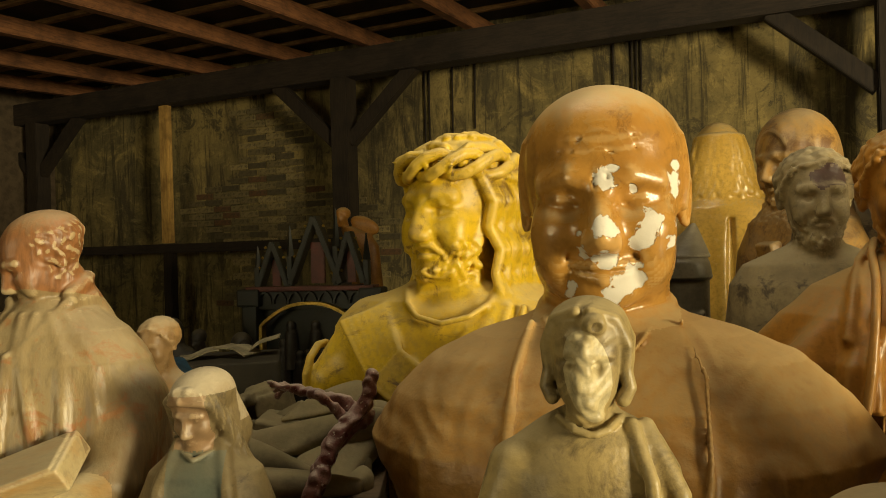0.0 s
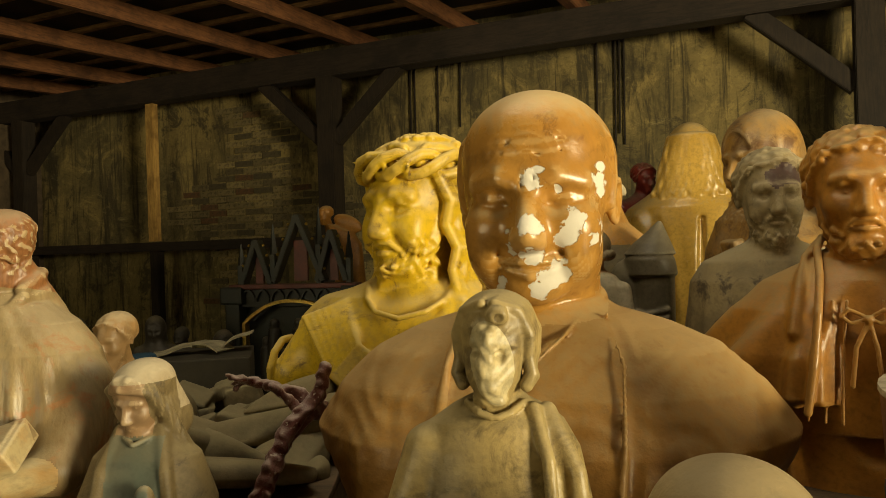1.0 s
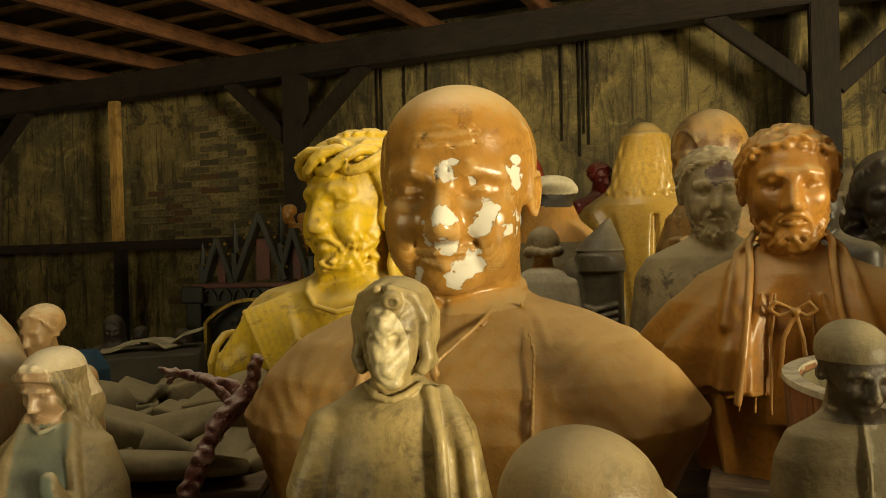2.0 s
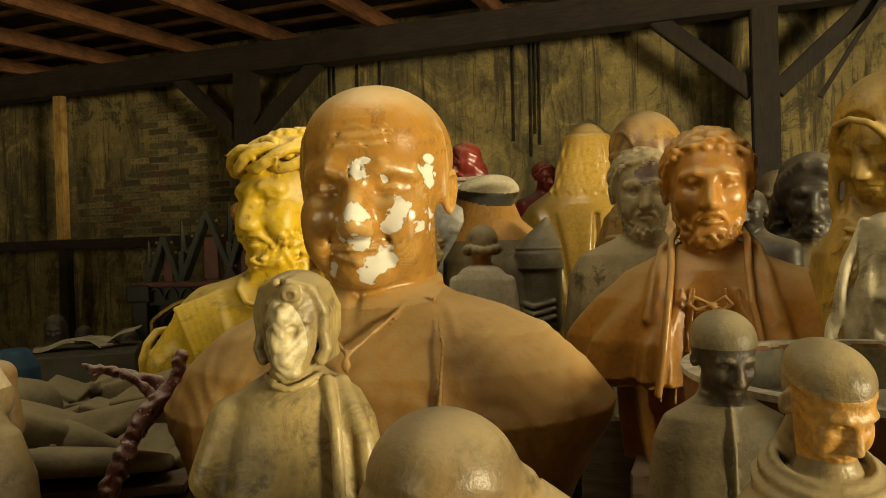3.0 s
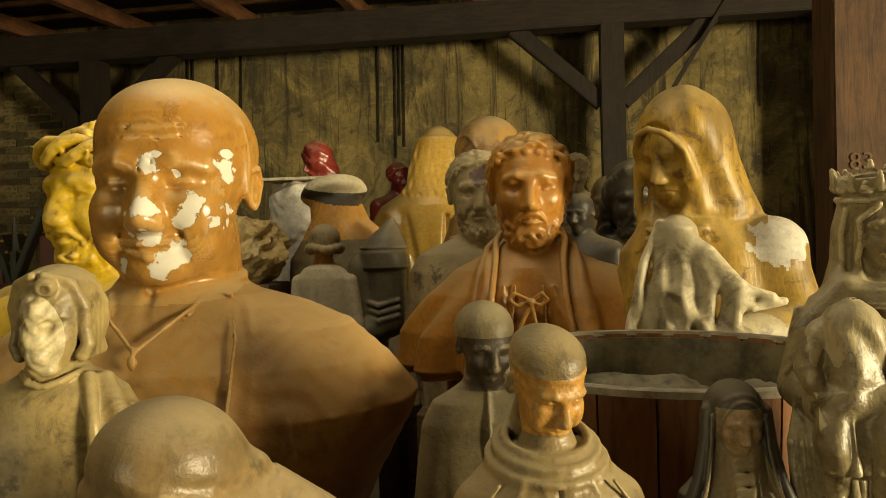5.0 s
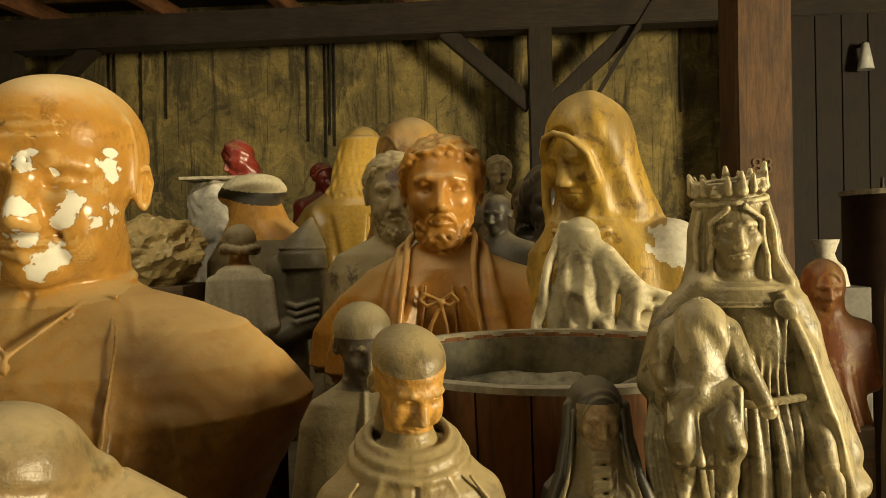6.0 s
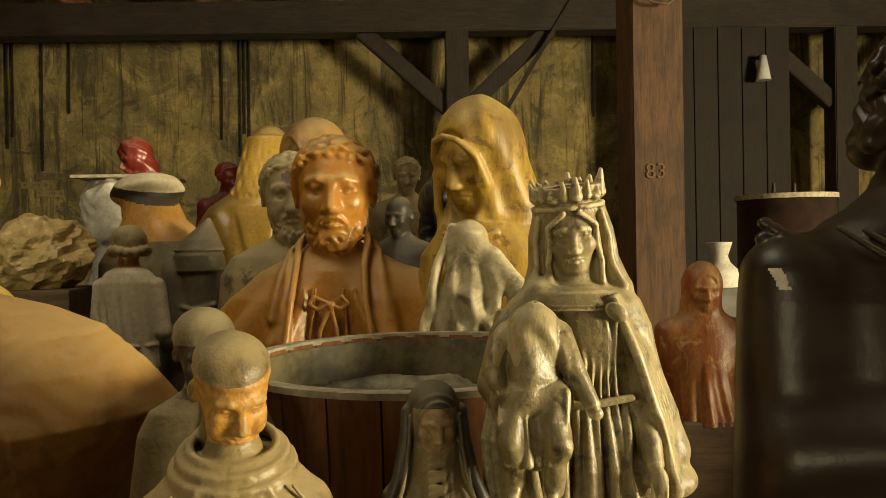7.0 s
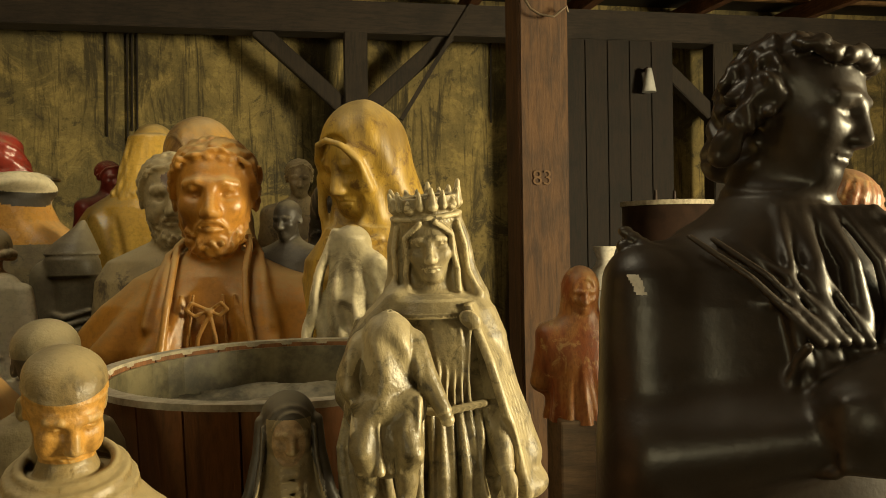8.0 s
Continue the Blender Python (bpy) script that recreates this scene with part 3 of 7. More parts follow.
# ---- statues: sizes are in head heights from the head's middle, faces look along -y ----
ochre = plaster_paint("ochre_paint", (0.44, 0.225, 0.045), (0.35, 0.17, 0.033), dust=(0.52, 0.4, 0.2), dusty=0.75, rough=0.24, scale=7, grime=(0.22, 0.1, 0.022), grime_amount=0.12,
                      chips=((0.008, -0.1, 0.012, 0.012), (0.014, -0.1, 0.022, 0.007), (0.034, -0.095, 0.003, 0.005), (0.052, -0.085, -0.034, 0.013), (0.046, -0.085, -0.05, 0.012), (0.036, -0.09, -0.057, 0.009), (0.072, -0.05, -0.038, 0.009), (0.07, -0.06, -0.056, 0.009), (0.075, -0.04, 0.014, 0.01), (0.078, -0.04, 0.028, 0.007), (0.079, -0.04, 0.0, 0.006), (0.004, -0.125, -0.04, 0.012),
                             (-0.018, -0.095, -0.064, 0.008), (0.006, -0.105, -0.072, 0.01), (-0.006, -0.1, -0.07, 0.006), (0.022, -0.08, -0.1, 0.016), (0.032, -0.075, -0.088, 0.013), (0.01, -0.08, -0.11, 0.012), (-0.03, -0.07, -0.102, 0.008), (-0.036, -0.07, -0.11, 0.006), (-0.022, -0.1, -0.045, 0.004)))
ochre_cape = plaster_paint("ochre_cape", (0.35, 0.18, 0.038), (0.25, 0.12, 0.025), dust=(0.48, 0.34, 0.15), dusty=0.65, rough=0.4, scale=11, grime=(0.22, 0.11, 0.03), grime_amount=0.2)
yellow = plaster_paint("yellow_paint", (0.6, 0.4, 0.012), (0.44, 0.28, 0.01), dust=(0.55, 0.42, 0.16), dusty=0.7, rough=0.42, grime=(0.13, 0.07, 0.012), grime_amount=0.3)
brown = plaster_paint("brown_paint", (0.44, 0.2, 0.032), (0.32, 0.14, 0.025), dust=(0.42, 0.29, 0.12), dusty=0.8, rough=0.34)
tan = plaster_paint("tan_paint", (0.56, 0.35, 0.07), (0.46, 0.28, 0.05), dusty=0.5, rough=0.22)
grey = plaster_paint("grey_plaster", (0.31, 0.235, 0.115), (0.19, 0.14, 0.07), rough=0.6, grime=(0.07, 0.05, 0.03), grime_amount=0.3)
drab = plaster_paint("drab_habit", (0.175, 0.13, 0.06), (0.11, 0.08, 0.036), dust=(0.32, 0.26, 0.14), dusty=0.55, rough=0.55, scale=20, grime=(0.06, 0.045, 0.022), grime_amount=0.3)
umber = plaster_paint("dark_umber", (0.05, 0.04, 0.028), (0.03, 0.024, 0.017), dust=(0.2, 0.17, 0.11), dusty=0.7, rough=0.45)
stone = plaster_paint("pale_stone", (0.38, 0.31, 0.17), (0.21, 0.165, 0.085), dust=(0.5, 0.43, 0.27), edge=0.9, rough=0.42, scale=24, dusty=0.35, stretch=(1, 1, 0.45), grime=(0.09, 0.07, 0.035), grime_amount=0.45)
black = plaster_paint("black_bronze", (0.02, 0.014, 0.01), (0.03, 0.021, 0.014), dust=(0.12, 0.09, 0.055), rough=0.36, dusty=0.15, edge=0.1, scale=5)
gold = plaster_paint("gold_paint", (0.4, 0.25, 0.035), (0.2, 0.125, 0.03), dust=(0.4, 0.31, 0.15), rough=0.45, dusty=0.5, scale=18, stretch=(1, 1, 0.3), grime=(0.13, 0.07, 0.02), grime_amount=0.3)
linen = plaster_paint("pale_linen", (0.66, 0.59, 0.42), (0.52, 0.45, 0.3), rough=0.5, dusty=0.2)
amber = plaster_paint("amber_skin", (0.5, 0.26, 0.06), (0.36, 0.17, 0.04), rough=0.25, dusty=0.3)
flesh = plaster_paint("flesh_paint", (0.38, 0.23, 0.12), (0.2, 0.13, 0.07), rough=0.4, dusty=0.4)
red = plaster_paint("red_paint", (0.24, 0.03, 0.018), (0.13, 0.018, 0.012), rough=0.3, dusty=0.3)
rust = plaster_paint("rust_paint", (0.22, 0.06, 0.018), (0.36, 0.17, 0.05), rough=0.4, dusty=0.3, scale=16, grime=(0.42, 0.26, 0.1), grime_amount=0.3, stretch=(1, 1, 0.4))
blue = plaster_paint("faded_blue", (0.085, 0.105, 0.085), (0.14, 0.13, 0.085), rough=0.55, dusty=0.4)
white = plaster_paint("bare_plaster", (0.6, 0.57, 0.5), (0.5, 0.46, 0.38), rough=0.7, dusty=0.2)


def statue(c, mats, at, H, turn, label, choose=None, name="statue", group="stored statues", mask=None):
    BASES.append((at[0], at[1], at[2] + c.lo[2], H, turn))
    return tagged(place(name, c, mats, at, turn, choose, mask=mask, size=H), label, "statue", group)


BASES = []


def clay(H, half, front, back, top, bottom, step):
    return Clay((-half * H, -front * H, bottom * H), (half * H, back * H, top * H), step)


# bald bust in a short cape
H = 0.269
c = clay(H, 1.45, 1.0, 1.0, 0.62, -2.3, 0.0034)
tip = (-2, 0, 0)
head(c, (0, 0, 0), tip, H, old=1.1, smile=0.02, wide=1.08, drop=-0.045, shut=1.5, ears=False)
c.at((0, 0, 0), tip, H)
c.ball((0, 0.12, 0.17), (0.362, 0.39, 0.335), 0.05)
c.ball((0, -0.18, 0.2), (0.25, 0.165, 0.2), 0.14)
for s in (-1, 1):
    # jaw, cheek, jowl and temple hair
    c.ball((s * 0.165, -0.07, -0.3), (0.1, 0.16, 0.12), 0.14)
    c.ball((s * 0.175, -0.27, -0.15), (0.075, 0.07, 0.065), 0.08)
    c.path([(s * 0.345, -0.03, -0.06), (s * 0.352, -0.04, 0.08), (s * 0.325, -0.06, 0.24)], 0.014, 0.05)
    c.ball((s * 0.345, 0.09, -0.03), (0.028, 0.07, 0.11), 0.02, turn=(14, 0, -s * 20))
    c.path([(s * 0.355, 0.03, 0.05), (s * 0.375, 0.1, 0.07), (s * 0.378, 0.15, 0.0), (s * 0.358, 0.09, -0.125)], 0.016, 0.012)
    c.ball((s * 0.375, 0.075, -0.01), (0.018, 0.032, 0.055), 0.015, turn=(14, 0, -s * 20), cut=True)
    # crow's feet
    for k in range(3):
        c.path([(s * 0.215, -0.28, -0.035 - 0.012 * k), (s * 0.275, -0.2, -0.02 - 0.035 * k)], 0.005, 0.012, cut=True)
    c.path([(s * 0.13, -0.33, -0.27), (s * 0.175, -0.3, -0.3), (s * 0.175, -0.27, -0.36)], 0.008, 0.03, cut=True)
for k in range(3):
    c.path([(-0.16, -0.345, 0.15 + 0.05 * k), (-0.05, -0.37, 0.135 + 0.055 * k), (0.06, -0.37, 0.14 + 0.05 * k), (0.17, -0.34, 0.16 + 0.05 * k)], 0.0035, 0.008, cut=True)
for s in (-1, 1):
    c.path([(s * 0.022, -0.4, 0.0), (s * 0.028, -0.385, 0.06)], 0.006, 0.015, cut=True)
c.at((0, 0, 0), (0, 0, 0), H)
c.rod((0, 0.1, -0.3), (0, 0.1, -0.6), 0.27, 0.29, 0.06)
# the cape: sloping shoulders, a sharp outer corner and a hem that turns in under it
c.lathe([(-0.47, 0.27, 0.27, 0, 0.08), (-0.53, 0.37, 0.34, 0, 0.09), (-0.6, 0.6, 0.43, 0, 0.12), (-0.7, 0.82, 0.51, 0, 0.12), (-0.86, 1.0, 0.6, 0, 0.1),
         (-1.06, 1.16, 0.68, 0, 0.08), (-1.14, 1.15, 0.7, 0, 0.08), (-1.45, 0.98, 0.72, 0, 0.06), (-1.75, 0.84, 0.7, 0, 0.06), (-1.8, 0.8, 0.66, 0, 0.06)], 0.05, power=2.25)
c.lathe([(-1.6, 0.62, 0.55, 0, 0.06), (-2.3, 0.6, 0.55, 0, 0.06)], 0.03)
c.press((0, 0, -1.2), 1.9, lambda x, y, z: 0.045 * np.abs(np.sin(3.4 * np.arctan2(x, -y) + 0.5 + 0.25 * z)) * smooth(-z, 0.75, 1.25) * smooth(np.abs(x), 0.4, 0.62))
c.press((0, 0, -1.2), 1.9, lambda x, y, z: 0.0035 * np.sin(31 * x + 3 * np.sin(13 * z)) * np.sin(27 * z + 2 * np.sin(17 * x)) * smooth(-z, 0.55, 0.7))
# stand-up collar, chain and the cape's front edge
c.path([(0.29 * math.sin(a / 10 * math.pi), 0.08 - 0.3 * math.cos(a / 10 * math.pi), -0.475 - 0.05 * math.cos(a / 10 * math.pi)) for a in range(21)], 0.022, 0.025)
c.path([(-0.05, -0.26, -0.53), (-0.05, -0.42, -0.66), (-0.06, -0.53, -0.85), (-0.07, -0.6, -1.05)], 0.022, 0.03, cut=True)
for s in (-1, 1):
    c.path([(s * 0.24 - 0.02, -0.16, -0.52), (s * 0.15 - 0.03, -0.37, -0.62), (-0.03, -0.49, -0.75)], 0.011, 0.012)
c.ball((-0.03, -0.51, -0.79), (0.022, 0.016, 0.035), 0.01)
c.path([(0.31, -0.2, -0.535), (0.375, -0.42, -0.72), (0.37, -0.575, -1.0), (0.33, -0.65, -1.4)], 0.014, 0.03)
c.path([(0.335, -0.22, -0.56), (0.41, -0.42, -0.76), (0.41, -0.58, -1.05), (0.38, -0.66, -1.4)], 0.018, 0.04, cut=True)
c.path([(-0.31, -0.2, -0.535), (-0.36, -0.42, -0.74), (-0.38, -0.57, -1.05)], 0.016, 0.035)
c.at()
statue(c, [ochre, ochre_cape], (0.193, 0.865, 1.607), H, -14, "bald smiling bust, glossy ochre paint flaking to white",
       lambda x, y, z: (z < -0.5 * H - 0.25 * np.minimum(y, 0) * -1).astype(int))

# yellow bust with a thorn wreath
H = 0.268
c = clay(H, 1.35, 1.0, 1.0, 0.65, -2.2, 0.0036)
look_aside = (2, 0, -26)
head(c, (0, 0, 0), look_aside, H, beard="full", old=0.7, ears=False)
c.at((0, 0, 0), look_aside, H)
rng = random.Random(4)
c.ball((0, 0.12, 0.19), (0.385, 0.42, 0.335), 0.03)
locks(c, rng, 46, (0, 0.1, 0.19), (0.385, 0.43, 0.33), (-180, 180), (25, 85), 0.042, 0.28, (0, 0.9, -0.3), 0.4)
for s in (-1, 1):
    # hair falling from the temples behind the cheeks to the shoulders
    for k in range(13):
        y = -0.12 + 0.045 * k
        w = 0.022 * math.sin(2.3 * k)
        c.path([(s * 0.33, y, 0.18), (s * (0.37 + w), y + 0.06, 0.03), (s * (0.33 - w), y + 0.05, -0.14), (s * (0.39 + w), y + 0.09, -0.3), (s * (0.36 - w), y + 0.06, -0.46), (s * (0.41 + w), y + 0.04, -0.6), (s * (0.4 - w), y - 0.02 * k, -0.72)], 0.048, 0.02, r2=0.03)
c.ball((0, 0.34, -0.2), (0.36, 0.2, 0.5), 0.08)
for k in range(3):
    pts = []
    for i in range(33):
        a = 2 * math.pi * i / 32
        r = 0.4 + 0.04 * math.cos(4 * a + 2.1 * k)
        pts.append((r * 0.97 * math.sin(a), 0.07 - r * 1.1 * math.cos(a), 0.27 + 0.075 * math.sin(4 * a + 2.1 * k) + 0.02 * math.cos(a)))
    c.path(pts, 0.04, 0.006)
for i in range(26):
    a = rng.uniform(0, 2 * math.pi)
    p = Vector((0.42 * math.sin(a), 0.07 - 0.46 * math.cos(a), 0.27 + rng.uniform(-0.06, 0.06)))
    q = p + Vector((math.sin(a) * 0.05 + rng.uniform(-0.06, 0.06), -math.cos(a) * 0.04, rng.uniform(-0.02, 0.05)))
    c.rod(p, q, 0.022, 0.008, 0.01)
c.at((0, 0, 0), (0, 0, 0), H)
c.lathe([(-0.5, 0.27, 0.27, 0, 0.12), (-0.56, 0.48, 0.34, 0, 0.12), (-0.64, 0.72, 0.42, 0, 0.12), (-0.78, 0.88, 0.48, 0, 0.1), (-1.0, 0.9, 0.54, 0, 0.08), (-1.4, 0.8, 0.58, 0, 0.06), (-2.3, 0.66, 0.56, 0, 0.06)], 0.1)
c.rod((-0.68, 0.12, -0.88), (-0.98, 0.0, -1.2), 0.24, 0.22, 0.1)
c.rod((0.72, 0.12, -0.85), (0.98, 0.08, -1.2), 0.25, 0.24, 0.1)
c.block((-1.36, 0.0, -1.2), (0.22, 0.5, 0.5), 0.02, 0.02, turn=(0, 28, 0), cut=True)
c.path([(-1.1 + 0.03 * math.sin(a / 5 * math.pi), 0.02 - 0.23 * math.cos(a / 5 * math.pi), -1.16 + 0.2 * math.sin(a / 5 * math.pi)) for a in range(11)], 0.03, 0.02)
c.ball((-0.06, -0.34, -0.58), (0.27, 0.14, 0.1), 0.05, turn=(-25, 0, 0), cut=True)
c.rod((0, 0.05, -0.4), (0, -0.02, -0.85), 0.22, 0.34, 0.06)
# round neckline and slanting folds
c.path([(-0.35, -0.1, -0.56), (-0.3, -0.28, -0.65), (-0.2, -0.4, -0.73), (-0.02, -0.46, -0.77), (0.16, -0.42, -0.73), (0.28, -0.3, -0.65), (0.34, -0.12, -0.56)], 0.02, 0.03)
for k in range(7):
    f = k / 6
    c.path([(-0.5 - 0.3 * f, -0.2 - 0.05 * f, -0.68 - 0.1 * f), (-0.3 - 0.2 * f, -0.47, -0.95 - 0.22 * f), (0.1 - 0.1 * f, -0.56, -1.25 - 0.3 * f), (0.45, -0.5, -1.4 - 0.4 * f)], 0.02, 0.05)
for k in range(5):
    c.path([(0.6 - 0.1 * k, -0.28, -0.68), (0.6 - 0.14 * k, -0.5, -1.05), (0.5 - 0.12 * k, -0.58, -1.7)], 0.022, 0.05)
c.at()
statue(c, [yellow], (0.028, 1.38, 1.626), H, -14, "bright yellow bearded bust wearing a twisted thorn wreath, dusty shoulders")

# brown bearded bust in a caped coat
H = 0.245
c = clay(H, 1.6, 1.1, 1.0, 0.65, -2.4, 0.004)
head(c, (0, 0, 0.0), (2, 0, 4), H, hair="short", beard="short", drop=0.03, wide=1.03)
c.at((0, 0, 0), (0, 0, 0), H)
c.lathe([(-1.2, 0.8, 0.5, 0, 0.08), (-2.4, 0.72, 0.5, 0, 0.08)], 0.05)
c.lathe([(-0.52, 0.33, 0.32, 0, 0.12), (-0.6, 0.5, 0.38, 0, 0.13), (-0.72, 0.74, 0.46, 0, 0.13), (-0.95, 0.98, 0.56, 0, 0.1), (-1.3, 1.2, 0.66, 0, 0.06), (-1.62, 1.26, 0.68, 0, 0.06), (-1.66, 1.2, 0.64, 0, 0.06)], 0.04)
c.rod((0.75, 0.0, -0.95), (1.25, -0.3, -1.4), 0.2, 0.14, 0.2)
c.press((0, 0, -1.1), 1.7, lambda x, y, z: 0.05 * np.sin(13 * np.arctan2(x, -y) + 1.2 * np.sin(3 * z)) * smooth(-z, 0.72, 1.3) * smooth(np.abs(x), 0.36, 0.6))
# opening of the cape and the coat within it
c.path([(0.0, -0.62, -0.6), (0.0, -0.72, -1.0), (0.05, -0.78, -1.4), (0.1, -0.8, -1.9)], 0.3, 0.02, cut=True, r2=0.46)
c.lathe([(-0.5, 0.27, 0.27, 0, 0.07), (-0.7, 0.42, 0.38, 0, 0.05), (-1.1, 0.56, 0.46, 0, 0.03), (-1.9, 0.6, 0.48, 0, 0.03)], 0.03)
for s in (-1, 1):
    c.path([(s * 0.27, 0.12, -0.36), (s * 0.31, -0.12, -0.45), (s * 0.3, -0.34, -0.66), (s * 0.32, -0.5, -0.95), (s * 0.38 + 0.02, -0.6, -1.35), (s * 0.46 + 0.05, -0.62, -1.7)], 0.032, 0.03)
    c.path([(s * 0.3, 0.25, -0.4), (s * 0.4, -0.05, -0.52), (s * 0.45, -0.3, -0.76), (s * 0.5, -0.46, -1.1)], 0.03, 0.09)
    c.path([(0.02, -0.47, -0.98), (s * 0.12, -0.5, -0.91), (s * 0.17, -0.49, -0.97), (s * 0.1, -0.49, -1.02), (0.02, -0.48, -0.98)], 0.017, 0.008)
    c.path([(0.02, -0.48, -1.0), (s * 0.07, -0.5, -1.2), (s * 0.1, -0.5, -1.5)], 0.02, 0.01)
    for k in range(3):
        c.path([(s * (0.12 + 0.1 * k), -0.42, -0.85), (s * (0.16 + 0.11 * k), -0.48 + 0.03 * k, -1.3), (s * (0.17 + 0.12 * k), -0.5 + 0.03 * k, -1.8)], 0.014, 0.035)
c.ball((0.02, -0.49, -0.99), 0.032, 0.01)
c.path([(0.25 * math.sin(a / 10 * math.pi), 0.06 - 0.26 * math.cos(a / 10 * math.pi), -0.5 - 0.03 * math.cos(a / 10 * math.pi)) for a in range(21)], 0.03, 0.03)
c.path([(0.02, -0.22, -0.5), (0.02, -0.4, -0.72), (0.02, -0.5, -0.95)], 0.01, 0.012, cut=True)
c.at()
statue(c, [brown], (0.91, 1.388, 1.632), H, -27, "brown painted bearded bust in a caped coat with a tied bow")

# grey old bearded figure with a dark stain on the brow
H = 0.225
c = clay(H, 1.3, 1.0, 1.0, 0.65, -2.6, 0.005)
head(c, (0, 0, 0), (4, 0, 8), H, hair="short", beard="full", old=1.2, drop=0.03)
c.at((0, 0, 0), (0, 0, 0), H)
c.lathe([(-0.5, 0.28, 0.28, 0, 0.1), (-0.6, 0.5, 0.36, 0, 0.12), (-0.72, 0.76, 0.42, 0, 0.12), (-0.95, 0.9, 0.48, 0, 0.1), (-1.6, 0.95, 0.55, 0, 0.06), (-2.6, 0.85, 0.6, 0, 0.06)], 0.08)
c.press((0, 0, -1.6), 1.6, folds(11, 0.03, -0.7, -2.4, 1.0))
c.at()
statue(c, [grey, plaster_paint("grey_plaster_stain", (0.1, 0.05, 0.035), (0.06, 0.03, 0.025), rough=0.5)], (0.914, 1.765, 1.65), H, -24, "grey plaster bearded figure with a dark stained brow",
       lambda x, y, z: ((x - 0.026) ** 2 + (z - 0.045) ** 2 * 1.6 < 0.0013 + 0.0005 * np.sin(110 * x + 60 * z)) & (y < -0.03))

# hooded bearded figure in profile
H = 0.265
c = clay(H, 1.3, 1.1, 1.0, 0.75, -2.6, 0.006)
c.at((0, 0, 0), (0, 0, 0), H)
c.lathe([(-0.55, 0.4, 0.4, 0, 0.12), (-0.75, 0.7, 0.5, 0, 0.12), (-1.1, 0.9, 0.55, 0, 0.1), (-2.6, 0.95, 0.7, 0, 0.06)], 0.1)
c.press((0, 0, -1.6), 1.7, folds(10, 0.04, -0.8, -2.6, 2.0))
c.block((0.3, -0.62, -1.2), (0.16, 0.08, 0.22), 0.03, 0.03, turn=(15, 0, -10))
head(c, (0, 0, 0), (8, 0, 0), H, hood=True, beard="long", old=0.8)
c.at()
statue(c, [plaster_paint("hood_gold", (0.4, 0.22, 0.05), (0.26, 0.17, 0.08), rough=0.4, dusty=0.4, grime=(0.13, 0.06, 0.02), grime_amount=0.5)], (1.135, 2.33, 1.805), H, -72, "hooded bearded figure holding a book, gilt paint worn")

# tan cloaked figure seen from behind
H = 0.27
c = clay(H, 1.5, 1.1, 1.1, 0.65, -3.2, 0.0055)
head(c, (0, 0, 0), (0, 0, 0), H, ears=False)
c.at((0, 0, 0), (0, 0, 0), H)
c.ball((0, 0.14, 0.06), (0.36, 0.38, 0.44), 0.06)
c.lathe([(-0.42, 0.42, 0.36, 0, 0.1), (-0.6, 0.66, 0.44, 0, 0.12), (-0.8, 0.96, 0.52, 0, 0.12), (-1.1, 1.16, 0.58, 0, 0.1), (-1.6, 1.12, 0.62, 0, 0.08), (-2.2, 0.9, 0.6, 0, 0.08), (-3.2, 0.8, 0.6, 0, 0.06)], 0.06)
for k in range(19):
    x = -0.5 + k / 18
    w = 0.02 * math.sin(2.7 * k)
    b = 0.3 * math.sqrt(max(0.05, 1 - 3.2 * x * x))
    c.path([(x * 0.62, 0.16 + b * 1.05, 0.25), (x * 0.78 + w, 0.2 + b, 0.0), (x * 0.86 - w, 0.22 + b, -0.25), (x * 1.0 + w, 0.24 + b, -0.48), (x * 1.1 - w, 0.25 + b * 1.0, -0.62 - 0.04 * math.sin(k * 1.7))], 0.055, 0.03, r2=0.05)
for x0, x1, w in ((-0.75, -0.35, 0.05), (0.8, 0.42, 0.05), (0.1, 0.02, 0.04), (-0.35, -0.2, 0.035), (0.45, 0.25, 0.035)):
    c.path([(x0, 0.46, -0.95), ((x0 + x1) / 2, 0.6, -1.4), (x1, 0.62, -2.2), (x1, 0.6, -3.1)], w, 0.16)
for x0, x1 in ((-0.1, -0.06), (0.55, 0.3), (-0.55, -0.3)):
    c.path([(x0, 0.62, -1.0), ((x0 + x1) / 2, 0.7, -1.6), (x1, 0.7, -2.6)], 0.04, 0.07, cut=True)
c.at()
statue(c, [tan], (1.15, 3.0, 1.9), H, 165, "tan long-haired cloaked figure with its back turned, glossy paint")

# veiled figure with bowed head, gilt veil and a pale cloth
H = 0.21
c = clay(H, 1.9, 1.5, 1.2, 0.8, -3.0, 0.0038)
nod = (20, 4, -30)
c.at((0, 0, 0), (0, 0, 0), H)
c.rod((0.1, 0.2, -0.05), (0.5, 0.34, -0.85), 0.4, 0.3, 0.15)
c.ball((0.82, 0.15, -0.98), (0.3, 0.32, 0.28), 0.1)
c.rod((0.0, 0.14, -0.6), (0.0, 0.06, -1.2), 0.34, 0.46, 0.2)
c.lathe([(-0.7, 0.46, 0.36, 0.05, 0.12), (-1.0, 0.74, 0.42, 0.1, 0.1), (-1.6, 0.8, 0.48, 0.1, 0.08), (-3.0, 0.75, 0.5, 0.05, 0.06)], 0.12)
c.rod((0.8, 0.2, -1.0), (1.05, 0.0, -1.75), 0.3, 0.25, 0.12)
c.rod((1.02, -0.05, -1.75), (0.45, -0.6, -1.75), 0.24, 0.16, 0.1)
